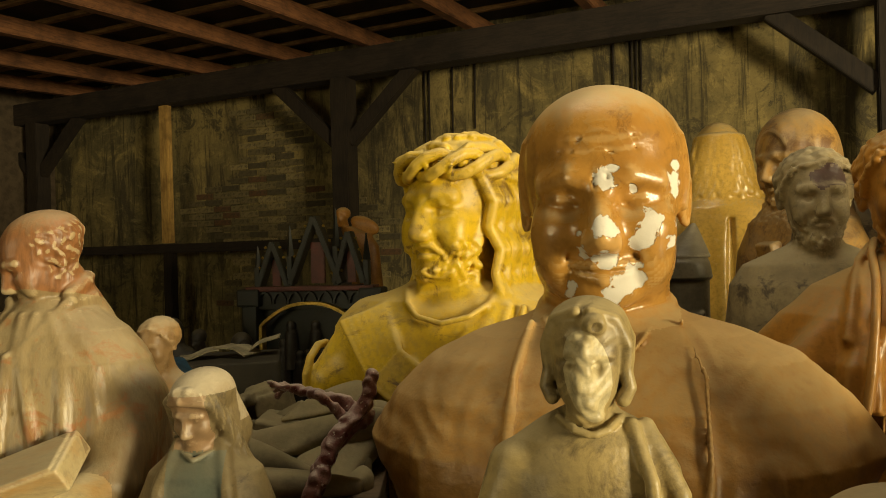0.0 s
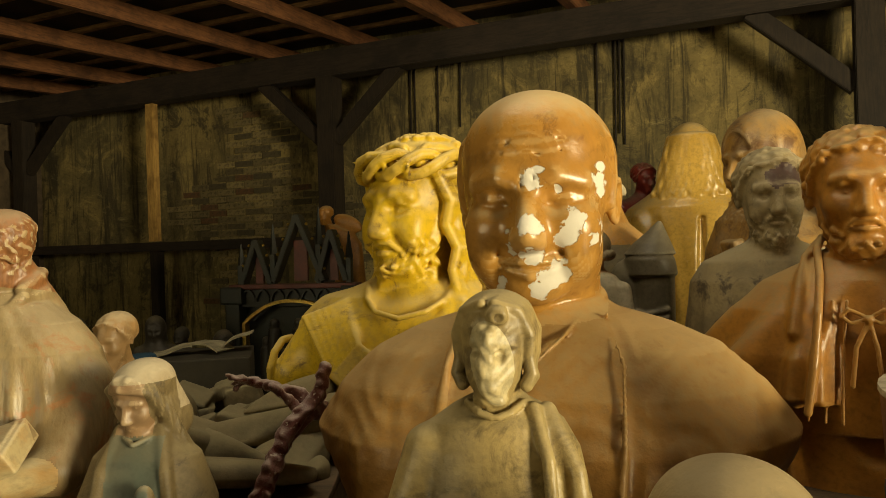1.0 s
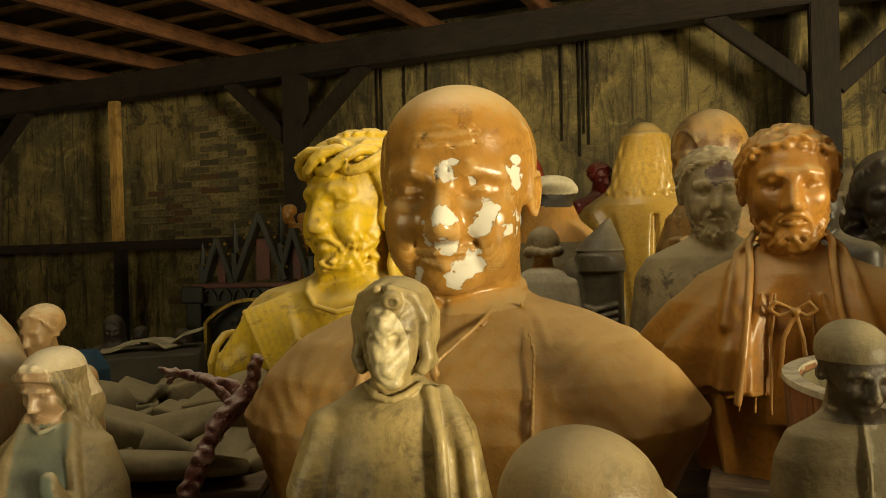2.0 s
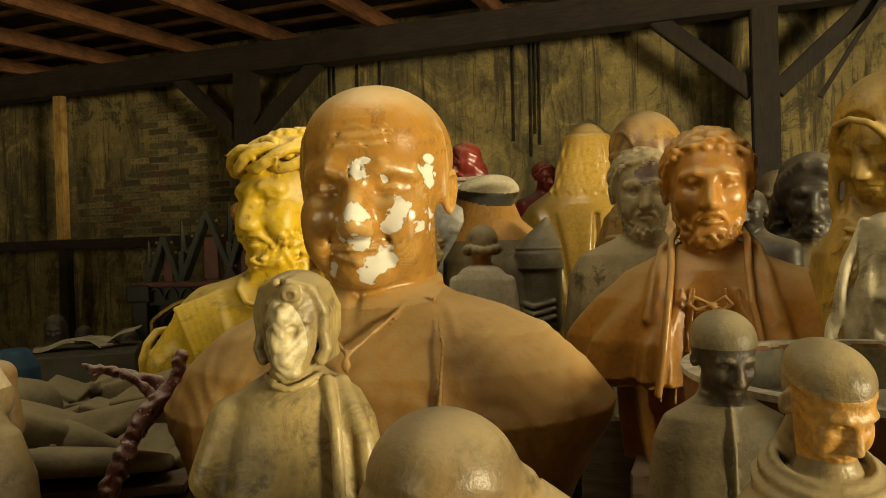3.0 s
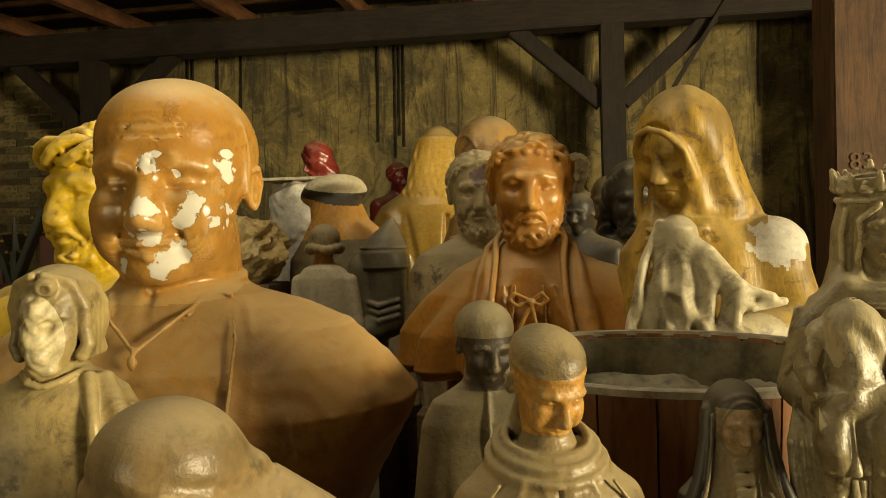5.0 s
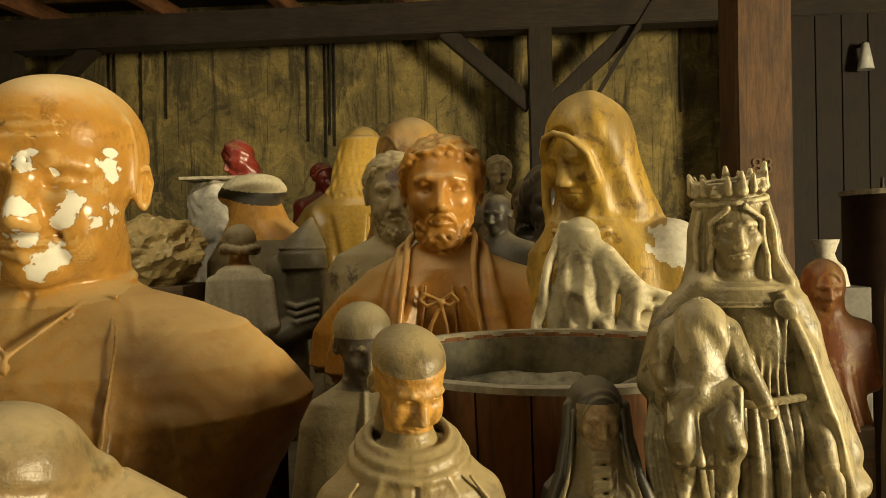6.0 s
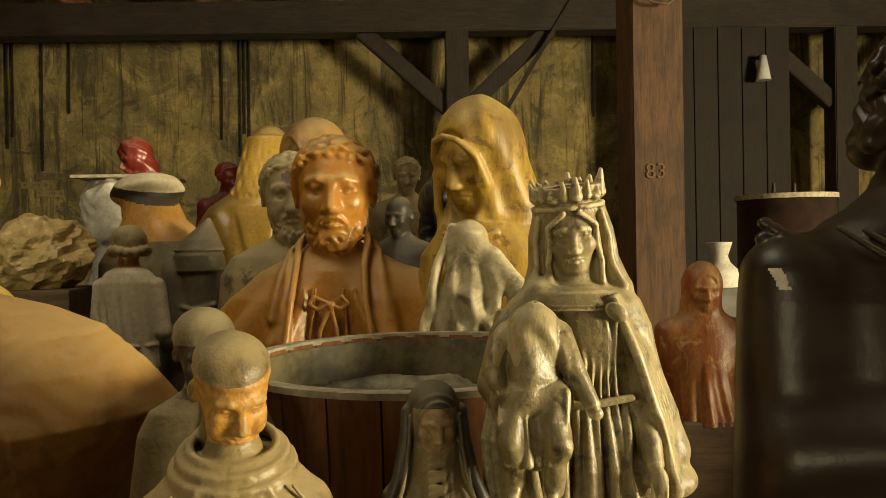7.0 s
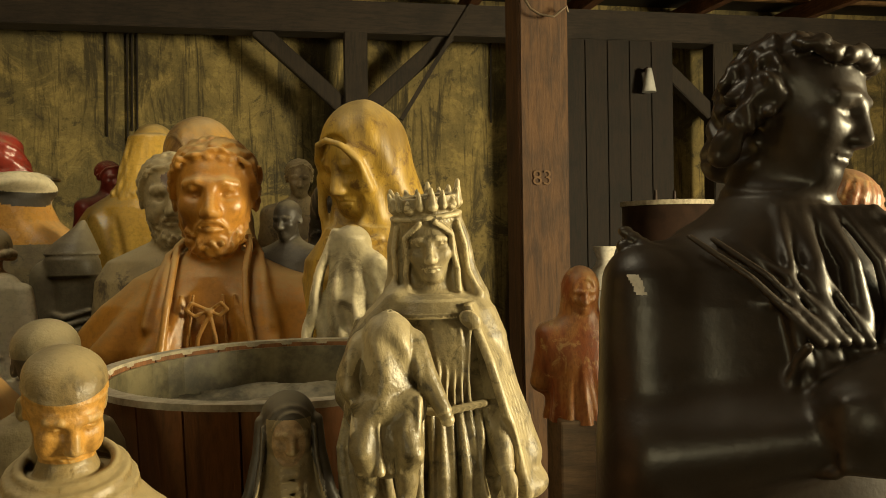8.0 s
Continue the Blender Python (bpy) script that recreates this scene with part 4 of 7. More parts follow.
c.press((0, 0, -0.5), 1.6, lambda x, y, z: 0.014 * np.sin(24 * z + 5 * np.sin(4 * x)) * smooth(-z, 0.42, 0.6) * smooth(1.4 + z, 0, 0.2) * smooth(-y, 0.1, 0.3) * smooth(0.45 - np.abs(x + 0.05), 0, 0.2))
for k in range(9):
    x = -0.4 + 0.11 * k
    c.path([(-0.14 + 0.05 * k, -0.6, -0.72 - 0.03 * k), (x + 0.07 + 0.03 * math.sin(k * 2), -0.68 + 0.04 * (k % 2), -1.3), (x - 0.02, -0.72 + 0.05 * (k % 2), -2.0), (x - 0.08, -0.7 + 0.03 * (k % 2), -3.1)], 0.042, 0.045, r2=0.07)
c.rod((0.0, -0.5, -0.85), (0.05, -0.5, -3.0), 0.2, 0.34, 0.05)
c.path([(0.1, -0.62, -0.85), (0.35, -0.66, -1.25), (0.65, -0.64, -1.5), (0.9, -0.48, -1.45)], 0.04, 0.1)
c.path([(0.3, -0.66, -1.0), (0.5, -0.66, -1.3), (0.8, -0.58, -1.4)], 0.04, 0.1)
c.path([(0.0, -0.72, -1.35), (0.3, -0.76, -1.75), (0.7, -0.7, -1.8)], 0.04, 0.1)
c.path([(0.0, -0.74, -1.7), (0.35, -0.78, -2.1), (0.8, -0.66, -1.95)], 0.04, 0.1)
c.press((0.1, -0.6, -1.8), 1.5, lambda x, y, z: 0.016 * np.sin(34 * (x + 0.12 * z) + 1.5 * np.sin(3 * z)) * smooth(-y, 0.4, 0.5) * smooth(-z, 0.85, 1.2) * smooth(0.35 - x, 0, 0.3))
head(c, (0, 0, 0), nod, H, hood=True, shut=0.9, smile=-0.012)
c.at((0, 0, 0), nod, H)
c.path([(-0.3, -0.24, -0.2), (-0.29, -0.32, 0.1), (-0.15, -0.4, 0.29), (0.0, -0.42, 0.34), (0.15, -0.4, 0.29), (0.29, -0.32, 0.1), (0.3, -0.24, -0.2)], 0.03, 0.07)
c.press((0.2, 0.05, 0.1), 0.8, lambda x, y, z: 0.02 * np.sin(15 * (x * 0.8 + y * 0.7 + 0.3 * z)) * smooth(x + 0.4 * y, 0.02, 0.3) * smooth(z, -0.75, -0.5))
c.path([(-0.33, -0.28, -0.1), (-0.36, -0.34, -0.45), (-0.3, -0.36, -0.9)], 0.045, 0.08)
c.at((0, 0, 0), (0, 0, 0), H)
for k in range(5):
    c.path([(-0.3, -0.22, -0.78 - 0.1 * k), (-0.04, -0.38, -0.86 - 0.1 * k), (0.24, -0.26, -0.78 - 0.1 * k)], 0.03, 0.025)
c.at()
cloth = lambda x, y, z: (y < -0.42 * H) & (z < -0.66 * H - 0.15 * x)
broken = lambda x, y, z: ((x - 0.9 * H) ** 2 + (z + 0.9 * H) ** 2 * 1.3 < (0.27 * H + 0.008 * np.sin(140 * z + 90 * x) + 0.006 * np.sin(260 * x)) ** 2) & (y < 0.3 * H)
draped = plaster_paint("draped_cloth", (0.42, 0.36, 0.22), (0.26, 0.215, 0.12), dust=(0.6, 0.53, 0.38), edge=0.7, rough=0.55, dusty=0.2, grime=(0.14, 0.11, 0.06), grime_amount=0.35)
statue(c, [gold, draped, white], (1.165, 1.185, 1.70), H, -40, "veiled figure with bowed head, worn gilt, carrying a pale cloth",
       lambda x, y, z: np.where(cloth(x, y, z), 1, np.where(broken(x, y, z), 2, 0)))

# crowned figure with a headless child
H = 0.07
c = clay(H, 1.75, 1.45, 1.1, 1.1, -4.8, 0.0013)
head(c, (0, 0, 0), (7, -5, 0), H, shut=0.5, ears=False)
c.at((0, 0, 0), (7, -5, 0), H)
c.lathe([(0.62, 0.45, 0.45, 0, 0.1), (0.34, 0.38, 0.4, 0, 0.1), (0.3, 0.38, 0.4, 0, 0.1)], 0.02)
c.lathe([(0.7, 0.36, 0.36, 0, 0.1), (0.45, 0.32, 0.33, 0, 0.1)], 0.01, cut=True)
for i in range(9):
    a = 2 * math.pi * i / 9 + 0.2
    x, y = 0.43 * math.sin(a), 0.1 - 0.43 * math.cos(a)
    tall = (0.76, 0.6, 0.82, 0.74, 0.8, 0.72, 0.76, 0.66, 0.6)[i] - 0.04
    c.path([(x * 0.97, y, 0.5), (x * 1.08, y * 1.08, tall)], 0.085, 0.02, r2=0.03)
    c.ball((x * 1.06, y * 1.06, 0.5), 0.055, 0.01)
    b = a + math.pi / 9
    c.path([(0.43 * math.sin(b), 0.1 - 0.43 * math.cos(b), 0.5), (0.46 * math.sin(b), 0.1 - 0.46 * math.cos(b), 0.68)], 0.06, 0.02, r2=0.025)
c.path([(0.45 * math.sin(a / 6.0 * math.pi), 0.1 - 0.45 * math.cos(a / 6.0 * math.pi), 0.36) for a in range(13)], 0.035, 0.02)
for s in (-1, 1):
    # waved hair and the veil that falls from under the crown
    for k in range(5):
        y = -0.26 + 0.07 * k
        c.path([(s * (0.1 + 0.05 * k), -0.33 + 0.05 * k, 0.3), (s * 0.3, y, 0.12), (s * (0.29 + 0.03 * (k % 2)), y + 0.03, -0.12), (s * 0.34, y + 0.06, -0.34), (s * 0.33, y + 0.05, -0.62)], 0.04, 0.012, r2=0.035)
    c.path([(s * 0.36, 0.0, 0.32), (s * 0.44, 0.06, 0.0), (s * 0.47, 0.08, -0.4), (s * 0.58, 0.06, -0.75)], 0.1, 0.05, r2=0.14)
    c.path([(s * 0.4, -0.1, 0.25), (s * 0.47, -0.06, -0.05), (s * 0.48, -0.06, -0.4), (s * 0.6, -0.1, -0.72)], 0.035, 0.02)
c.ball((0, 0.2, 0.1), (0.4, 0.36, 0.4), 0.05)
c.rod((0, 0.22, -0.1), (0, 0.2, -0.8), 0.38, 0.46, 0.1)
c.at((0, 0, 0), (0, 0, 0), H)
c.lathe([(-0.6, 0.25, 0.25, 0, 0.08), (-0.7, 0.52, 0.38, 0, 0.1), (-0.86, 0.8, 0.45, 0, 0.1), (-1.2, 0.95, 0.5, 0, 0.08), (-2.1, 0.82, 0.5, 0.05, 0.05), (-2.6, 0.85, 0.56, 0.05, 0.05), (-4.8, 1.02, 0.74, 0.05, 0.05)], 0.1)
# pleats of the gown under the belt
for k in range(13):
    x = -0.85 + 0.14 * k
    y = -0.36 - 0.14 * math.cos(x * 1.3)
    c.path([(x * 0.85, y + 0.02, -2.12), (x + 0.03 * math.sin(k * 2.2), y - 0.08 - 0.05 * (k % 2), -2.9), (x * 1.06, y - 0.14 - 0.04 * (k % 2), -4.8)], 0.045, 0.05, r2=0.085)
# bodice, belt, yoke and brooch
c.ball((0.16, -0.3, -1.5), (0.46, 0.25, 0.62), 0.12)
for k in range(5):
    c.path([(0.02 + 0.12 * k, -0.46, -1.1), (0.1 + 0.09 * k, -0.56 + 0.02 * k, -1.6), (0.08 + 0.1 * k, -0.54, -2.02)], 0.022, 0.03)
c.path([(-0.5, -0.5, -2.04), (0.1, -0.64, -2.1), (0.66, -0.5, -2.02)], 0.05, 0.02)
c.lathe([(-0.66, 0.36, 0.34, 0, 0.04), (-0.74, 0.54, 0.44, 0, 0.03), (-0.9, 0.66, 0.53, 0, 0.03), (-0.96, 0.65, 0.53, 0, 0.03)], 0.015)
c.path([(0.27 * math.sin(a / 8 * math.pi), 0.05 - 0.27 * math.cos(a / 8 * math.pi), -0.66 - 0.04 * math.cos(a / 8 * math.pi)) for a in range(17)], 0.03, 0.02)
c.ball((0.5, -0.47, -0.97), (0.15, 0.06, 0.11), 0.02, turn=(0, 35, 0))
# the mantle over her left arm
c.rod((0.55, 0.08, -0.98), (1.08, 0.02, -2.8), 0.26, 0.38, 0.25)
for k in range(7):
    f = k / 6
    c.path([(0.48 + 0.12 * f, -0.36 + 0.3 * f, -0.82), (0.74 + 0.2 * f, -0.5 + 0.4 * f, -1.5), (0.98 + 0.26 * f, -0.52 + 0.45 * f, -2.3), (1.2 + 0.2 * f, -0.42 + 0.42 * f, -3.2)], 0.055, 0.022, r2=0.075)
c.ball((1.15, -0.05, -3.15), (0.38, 0.4, 0.22), 0.1)
c.ball((0.86, -0.62, -2.75), (0.22, 0.2, 0.55), 0.06, cut=True)
c.rod((0.82, -0.25, -2.2), (0.9, -0.6, -2.8), 0.2, 0.12, 0.04)
c.ball((0.94, -0.7, -2.98), (0.11, 0.1, 0.17), 0.03)
for k in range(4):
    c.rod((0.86 + 0.05 * k, -0.74, -3.02), (0.85 + 0.055 * k, -0.76, -3.28), 0.032, 0.024, 0.012)
c.path([(-0.45, -0.12, -0.78), (-0.85, -0.2, -1.3), (-1.0, -0.3, -1.9), (-0.5, -0.8, -2.35)], 0.22, 0.15, r2=0.25)
for k in range(6):
    c.path([(-0.6 - 0.07 * k, -0.3 + 0.05 * k, -1.0), (-0.95 - 0.03 * k, -0.4 + 0.05 * k, -1.7), (-1.12 + 0.1 * k, -0.62 - 0.05 * k, -2.5), (-1.05 + 0.12 * k, -0.7, -3.6)], 0.05, 0.03, r2=0.08)
# the child on the arm, its neck broken off
c.rod((-0.52, -0.74, -1.16), (-0.55, -0.8, -1.68), 0.33, 0.36, 0.03)
c.rod((-0.5, -0.69, -0.92), (-0.5, -0.7, -1.1), 0.12, 0.17, 0.05)
c.ball((-0.5, -0.69, -0.86), (0.08, 0.08, 0.05), 0.012, cut=True)
for s in (-1, 1):
    c.ball((-0.52 + s * 0.27, -0.72, -1.2), (0.19, 0.18, 0.17), 0.04)
for k in range(7):
    c.path([(-0.5 + 0.045 * (k - 3), -0.9, -1.0), (-0.52 + 0.075 * (k - 3), -1.02 + 0.012 * (k - 3) ** 2, -1.4), (-0.55 + 0.09 * (k - 3), -1.06 + 0.02 * (k - 3) ** 2, -1.68)], 0.02, 0.02)
c.path([(-0.22, -0.74, -1.24), (-0.08, -0.88, -1.55), (0.14, -0.97, -2.0)], 0.18, 0.02, r2=0.1)
c.ball((0.18, -1.0, -2.1), (0.09, 0.07, 0.08), 0.02)
c.path([(-0.84, -0.76, -1.26), (-1.0, -0.88, -1.58), (-0.84, -1.04, -1.92)], 0.18, 0.02, r2=0.11)
c.path([(-0.55 + 0.34 * math.sin(a / 6 * math.pi), -0.8 - 0.29 * math.cos(a / 6 * math.pi), -1.71) for a in range(13)], 0.04, 0.01)
c.ball((-0.56, -0.88, -1.98), (0.5, 0.35, 0.36), 0.03)
c.ball((-0.54, -0.98, -2.36), (0.44, 0.28, 0.42), 0.03)
c.path([(-0.74, -1.02, -2.1), (-0.82, -1.2, -2.38), (-0.76, -1.1, -2.86)], 0.22, 0.02, r2=0.12)
c.path([(-0.36, -1.02, -2.12), (-0.28, -1.2, -2.42), (-0.32, -1.1, -2.95)], 0.22, 0.02, r2=0.12)
for k in range(6):
    c.path([(-0.95 + 0.16 * k, -1.08, -1.85), (-0.92 + 0.15 * k, -1.24 + 0.05 * (k % 2), -2.15), (-0.84 + 0.12 * k, -1.27 + 0.05 * (k % 2), -2.62)], 0.035, 0.03)
c.press((-0.55, -1.0, -1.8), 1.0, lambda x, y, z: 0.03 * np.sin(24 * (x + 0.55) * (1 + 0.25 * z) + 1.4 * np.sin(5 * z)) * smooth(-y, 0.85, 1.0) * smooth(-z, 1.0, 1.2) * smooth(2.8 + z, 0, 0.2) * smooth(-0.05 - x, 0, 0.1))
for x in (-0.76, -0.32):
    c.path([(x, -1.1, -2.86), (x - 0.02, -1.2, -3.0), (x - 0.03, -1.3, -3.04)], 0.1, 0.02, r2=0.05)
c.at()
statue(c, [stone, plaster_paint("dark_glaze", (0.26, 0.21, 0.11), (0.14, 0.11, 0.055), dust=(0.46, 0.39, 0.24), edge=0.9, rough=0.3, scale=26, dusty=0.4, grime=(0.05, 0.04, 0.02), grime_amount=0.4)],
       (0.79, 0.35, 1.525), H, -33, "pale crowned figure carrying a headless child, grimy glazed plaster",
       lambda x, y, z: ((z < -0.62 * H) & (x < 0.52 * H + 0.16 * np.maximum(-z - 1.0 * H, 0)) & (y < -0.28 * H) & ~((x > -1.0 * H) & (x < -0.25 * H) & (z > -1.45 * H + 0.1 * np.sin(400 * x) * H) & (y < -0.6 * H))).astype(int))

# nun statuette
H = 0.056
c = clay(H, 1.6, 1.0, 1.0, 0.75, -6.0, 0.0012)
c.at((0, 0, 0), (8, 0, 8), H)
c.ball((0, 0.14, 0.12), (0.43, 0.46, 0.46), 0.05)
c.rod((0, 0.16, -0.1), (0, 0.14, -0.8), 0.42, 0.46, 0.1)
c.ball((0, -0.42, -0.1), (0.29, 0.36, 0.44), 0.03, cut=True)
head(c, (0, 0, 0), (8, 0, 8), H, ears=False, wide=1.0, neck=False)
c.at((0, 0, 0), (8, 0, 8), H)
c.path([(0.34 * math.sin(a / 10 * math.pi), -0.1 - 0.06 * math.cos(a / 10 * math.pi), 0.02 + 0.42 * math.cos(a / 10 * math.pi)) for a in range(-7, 8)], 0.045, 0.03)
c.path([(0.28 * math.sin(a / 10 * math.pi), -0.2 - 0.06 * math.cos(a / 10 * math.pi), 0.0 + 0.38 * math.cos(a / 10 * math.pi)) for a in range(-4, 5)], 0.022, 0.02)
c.at((0, 0, 0), (0, 0, 0), H)
c.lathe([(-0.42, 0.4, 0.36, 0, 0.12), (-0.8, 0.52, 0.42, 0, 0.12), (-1.1, 0.82, 0.46, 0, 0.1), (-2.0, 1.02, 0.55, 0, 0.08), (-6.6, 1.1, 0.75, 0, 0.05)], 0.12)
for k in range(7):
    c.path([(-0.27, -0.14, -0.34 - 0.09 * k), (-0.1, -0.33 - 0.02 * k, -0.5 - 0.1 * k), (0.1, -0.34 - 0.02 * k, -0.5 - 0.1 * k + 0.03 * (k % 2)), (0.28, -0.14, -0.34 - 0.09 * k)], 0.04, 0.07)
for s in (-1, 1):
    c.path([(s * 0.4, 0.0, 0.15), (s * 0.44, -0.05, -0.3), (s * 0.56, -0.16, -0.85), (s * 0.86, -0.26, -1.6), (s * 1.0, -0.3, -2.6)], 0.11, 0.06, r2=0.12)
    c.path([(s * 0.37, -0.16, 0.1), (s * 0.4, -0.2, -0.35), (s * 0.5, -0.32, -0.9), (s * 0.74, -0.44, -1.7)], 0.035, 0.03)
c.press((0, 0, -3.5), 3.5, folds(10, 0.05, -1.5, -6.0, 0.7))
c.at()
nun_face = plaster_paint("nun_habit", (0.2, 0.155, 0.08), (0.13, 0.1, 0.05), dust=(0.32, 0.26, 0.14), rough=0.5, scale=24, edge=0.6, patch=(0.3, 0.2, 0.1))
statue(c, [nun_face, umber], (0.66, 0.374, 1.367), H, -24, "nun statuette in a dark veil and drab habit",
       lambda x, y, z: ((z > 0.24 * H) | (np.abs(x) > 0.33 * H + 0.34 * np.maximum(-z - 0.35 * H, 0)) | (y > 0.06 * H)).astype(int),
       mask=lambda x, y, z: oval((x / 0.25) ** 2 + ((z + 0.1 * H) / 0.36) ** 2, H * H))

# friar statuette with a cowl and a cropped ring of hair
H = 0.08
c = clay(H, 1.6, 1.1, 1.1, 0.7, -6.0, 0.0015)
bow = (24, 0, 16)
head(c, (0, 0, 0), bow, H, shut=1.2, old=0.3)
c.at((0, 0, 0), bow, H)
c.ball((0, 0.09, 0.26), (0.348, 0.405, 0.235), 0.03)
c.path([(0.335 * math.sin(a / 10 * math.pi), 0.07 - 0.39 * math.cos(a / 10 * math.pi), 0.19 + 0.03 * math.cos(a / 10 * math.pi)) for a in range(21)], 0.02, 0.03)
c.at((0, 0, 0), (0, 0, 0), H)
c.rod((0, 0.08, -0.3), (0, 0.06, -0.55), 0.22, 0.24, 0.04)
c.rod((0, 0.06, -0.68), (0, 0.08, -0.9), 0.3, 0.4, 0.04)
# mantle with a hem, over the habit
c.lathe([(-0.6, 0.4, 0.36, 0, 0.12), (-0.75, 0.58, 0.46, 0, 0.12), (-0.98, 0.8, 0.56, 0, 0.08), (-1.22, 0.92, 0.62, 0, 0.05), (-1.26, 0.9, 0.6, 0, 0.05)], 0.02)
c.lathe([(-1.0, 0.66, 0.42, 0, 0.08), (-1.6, 0.78, 0.48, 0, 0.06), (-6.6, 0.95, 0.7, 0, 0.05)], 0.03)
# hood lying in a roll round the neck, low at the throat
for r, dz, w in ((0.4, -0.06, 0.045), (0.48, -0.14, 0.055), (0.56, -0.24, 0.04)):
    c.path([(r * math.sin(a / 12 * math.pi), 0.12 - r * 0.98 * math.cos(a / 12 * math.pi), -0.48 + dz - 0.13 * math.cos(a / 12 * math.pi)) for a in range(25)], w, 0.06)
c.path([(0.0, -0.42, -0.88), (0.0, -0.56, -1.2)], 0.02, 0.03, cut=True)
c.path([(0.02, -0.48, -1.25), (0.02, -0.6, -2.2)], 0.025, 0.03)
for k in range(6):
    x = -0.75 + 0.3 * k
    c.path([(x * 0.7, -0.42 + 0.12 * abs(x), -0.85), (x, -0.5 + 0.2 * abs(x), -1.15)], 0.02, 0.05)
for s in (-1, 1):
    c.rod((s * 0.7, 0.05, -1.15), (s * 0.84, -0.05, -2.2), 0.2, 0.25, 0.1)
    c.rod((s * 0.84, -0.1, -2.2), (s * 0.15, -0.6, -2.0), 0.24, 0.18, 0.1)
    c.path([(s * 0.72, -0.22, -1.25), (s * 0.78, -0.34, -1.7), (s * 0.7, -0.44, -2.2)], 0.03, 0.03, cut=True)
c.press((0, 0, -3.4), 3.3, folds(10, 0.05, -1.3, -5.0, 2.7))
c.at()
friar_mat = plaster_paint("friar_habit", (0.26, 0.19, 0.085), (0.16, 0.115, 0.05), dust=(0.36, 0.29, 0.15), dusty=0.55, rough=0.4, scale=20, grime=(0.09, 0.065, 0.03), grime_amount=0.3, patch=(0.46, 0.24, 0.05))
statue(c, [friar_mat], (0.49, 0.37, 1.413), H, -12, "friar statuette with cropped hair, amber face and a hooded habit",
       mask=lambda x, y, z: oval(((x - 0.02 * H) / 0.36) ** 2 + ((y + 0.16 * H) / 0.36) ** 2, H * H) * smooth(z, -0.5 * H, -0.42 * H) * smooth(0.17 * H + 0.45 * y - z + 0.12 * H, 0, 0.05 * H))

# dark-faced statuette in a plain coat
H = 0.074
c = clay(H, 1.4, 1.0, 1.0, 0.65, -6.6, 0.0022)
head(c, (0, 0, 0), (12, 0, 12), H, shut=1.0)
c.at((0, 0, 0), (12, 0, 12), H)
c.ball((0, 0.08, 0.22), (0.38, 0.43, 0.34), 0.03)
c.at((0, 0, 0), (0, 0, 0), H)
c.lathe([(-0.45, 0.26, 0.26, 0, 0.1), (-0.58, 0.45, 0.34, 0, 0.12), (-0.72, 0.7, 0.4, 0, 0.12), (-1.0, 0.84, 0.45, 0, 0.1), (-2.0, 0.98, 0.55, 0, 0.08), (-6.6, 0.9, 0.6, 0, 0.05)], 0.08)
c.lathe([(-0.42, 0.27, 0.27, 0, 0.08), (-0.58, 0.3, 0.3, 0, 0.08)], 0.03)
c.path([(0, -0.2, -0.5), (0, -0.4, -1.0), (0, -0.48, -2.0)], 0.03, 0.02)
c.press((0, 0, -3.4), 3.3, folds(9, 0.04, -0.9, -5.0, 1.7))
c.at()
coat_mat = plaster_paint("plain_coat", (0.2, 0.16, 0.085), (0.13, 0.1, 0.05), dust=(0.34, 0.28, 0.16), dusty=0.6, rough=0.5, scale=20, patch=(0.05, 0.035, 0.02))
statue(c, [coat_mat], (0.493, 0.519, 1.421), H, -14, "statuette in a plain coat with a darkened face",
       mask=lambda x, y, z: smooth(z, -0.6 * H, -0.5 * H) * smooth(0.16 * H - z, 0, 0.05 * H) * smooth(0.14 * H - y, 0, 0.06 * H))

# statuette with a scraped-off face
H = 0.092
c = clay(H, 1.35, 1.0, 1.0, 0.65, -6.2, 0.0016)
c.at((0, 0, 0), (4, 0, -10), H)
c.rod((0, 0.08, -0.25), (0, 0.12, -0.85), 0.2, 0.24, 0.06)
c.ball((0, 0.06, 0.14), (0.33, 0.38, 0.34), 0.05)
c.ball((0, -0.1, -0.13), (0.265, 0.26, 0.36), 0.1)
c.path([(0.02, -0.33, 0.14), (0.0, -0.36, -0.08), (0.01, -0.33, -0.3)], 0.07, 0.08, r2=0.09)
c.path([(0.06, -0.36, 0.02), (-0.05, -0.4, -0.12)], 0.05, 0.04)
c.ball((-0.13, -0.34, 0.02), (0.07, 0.07, 0.05), 0.05, cut=True)
c.ball((0.14, -0.32, -0.02), (0.07, 0.07, 0.06), 0.05, cut=True)
c.ball((0, -0.24, -0.42), (0.16, 0.13, 0.13), 0.06)
c.press((0, -0.3, -0.1), 0.45, lambda x, y, z: (0.012 * np.sin(23 * x + 3 * np.sin(15 * z)) * np.sin(19 * z + 2 * np.sin(21 * x))) * smooth(-y, 0.15, 0.28))
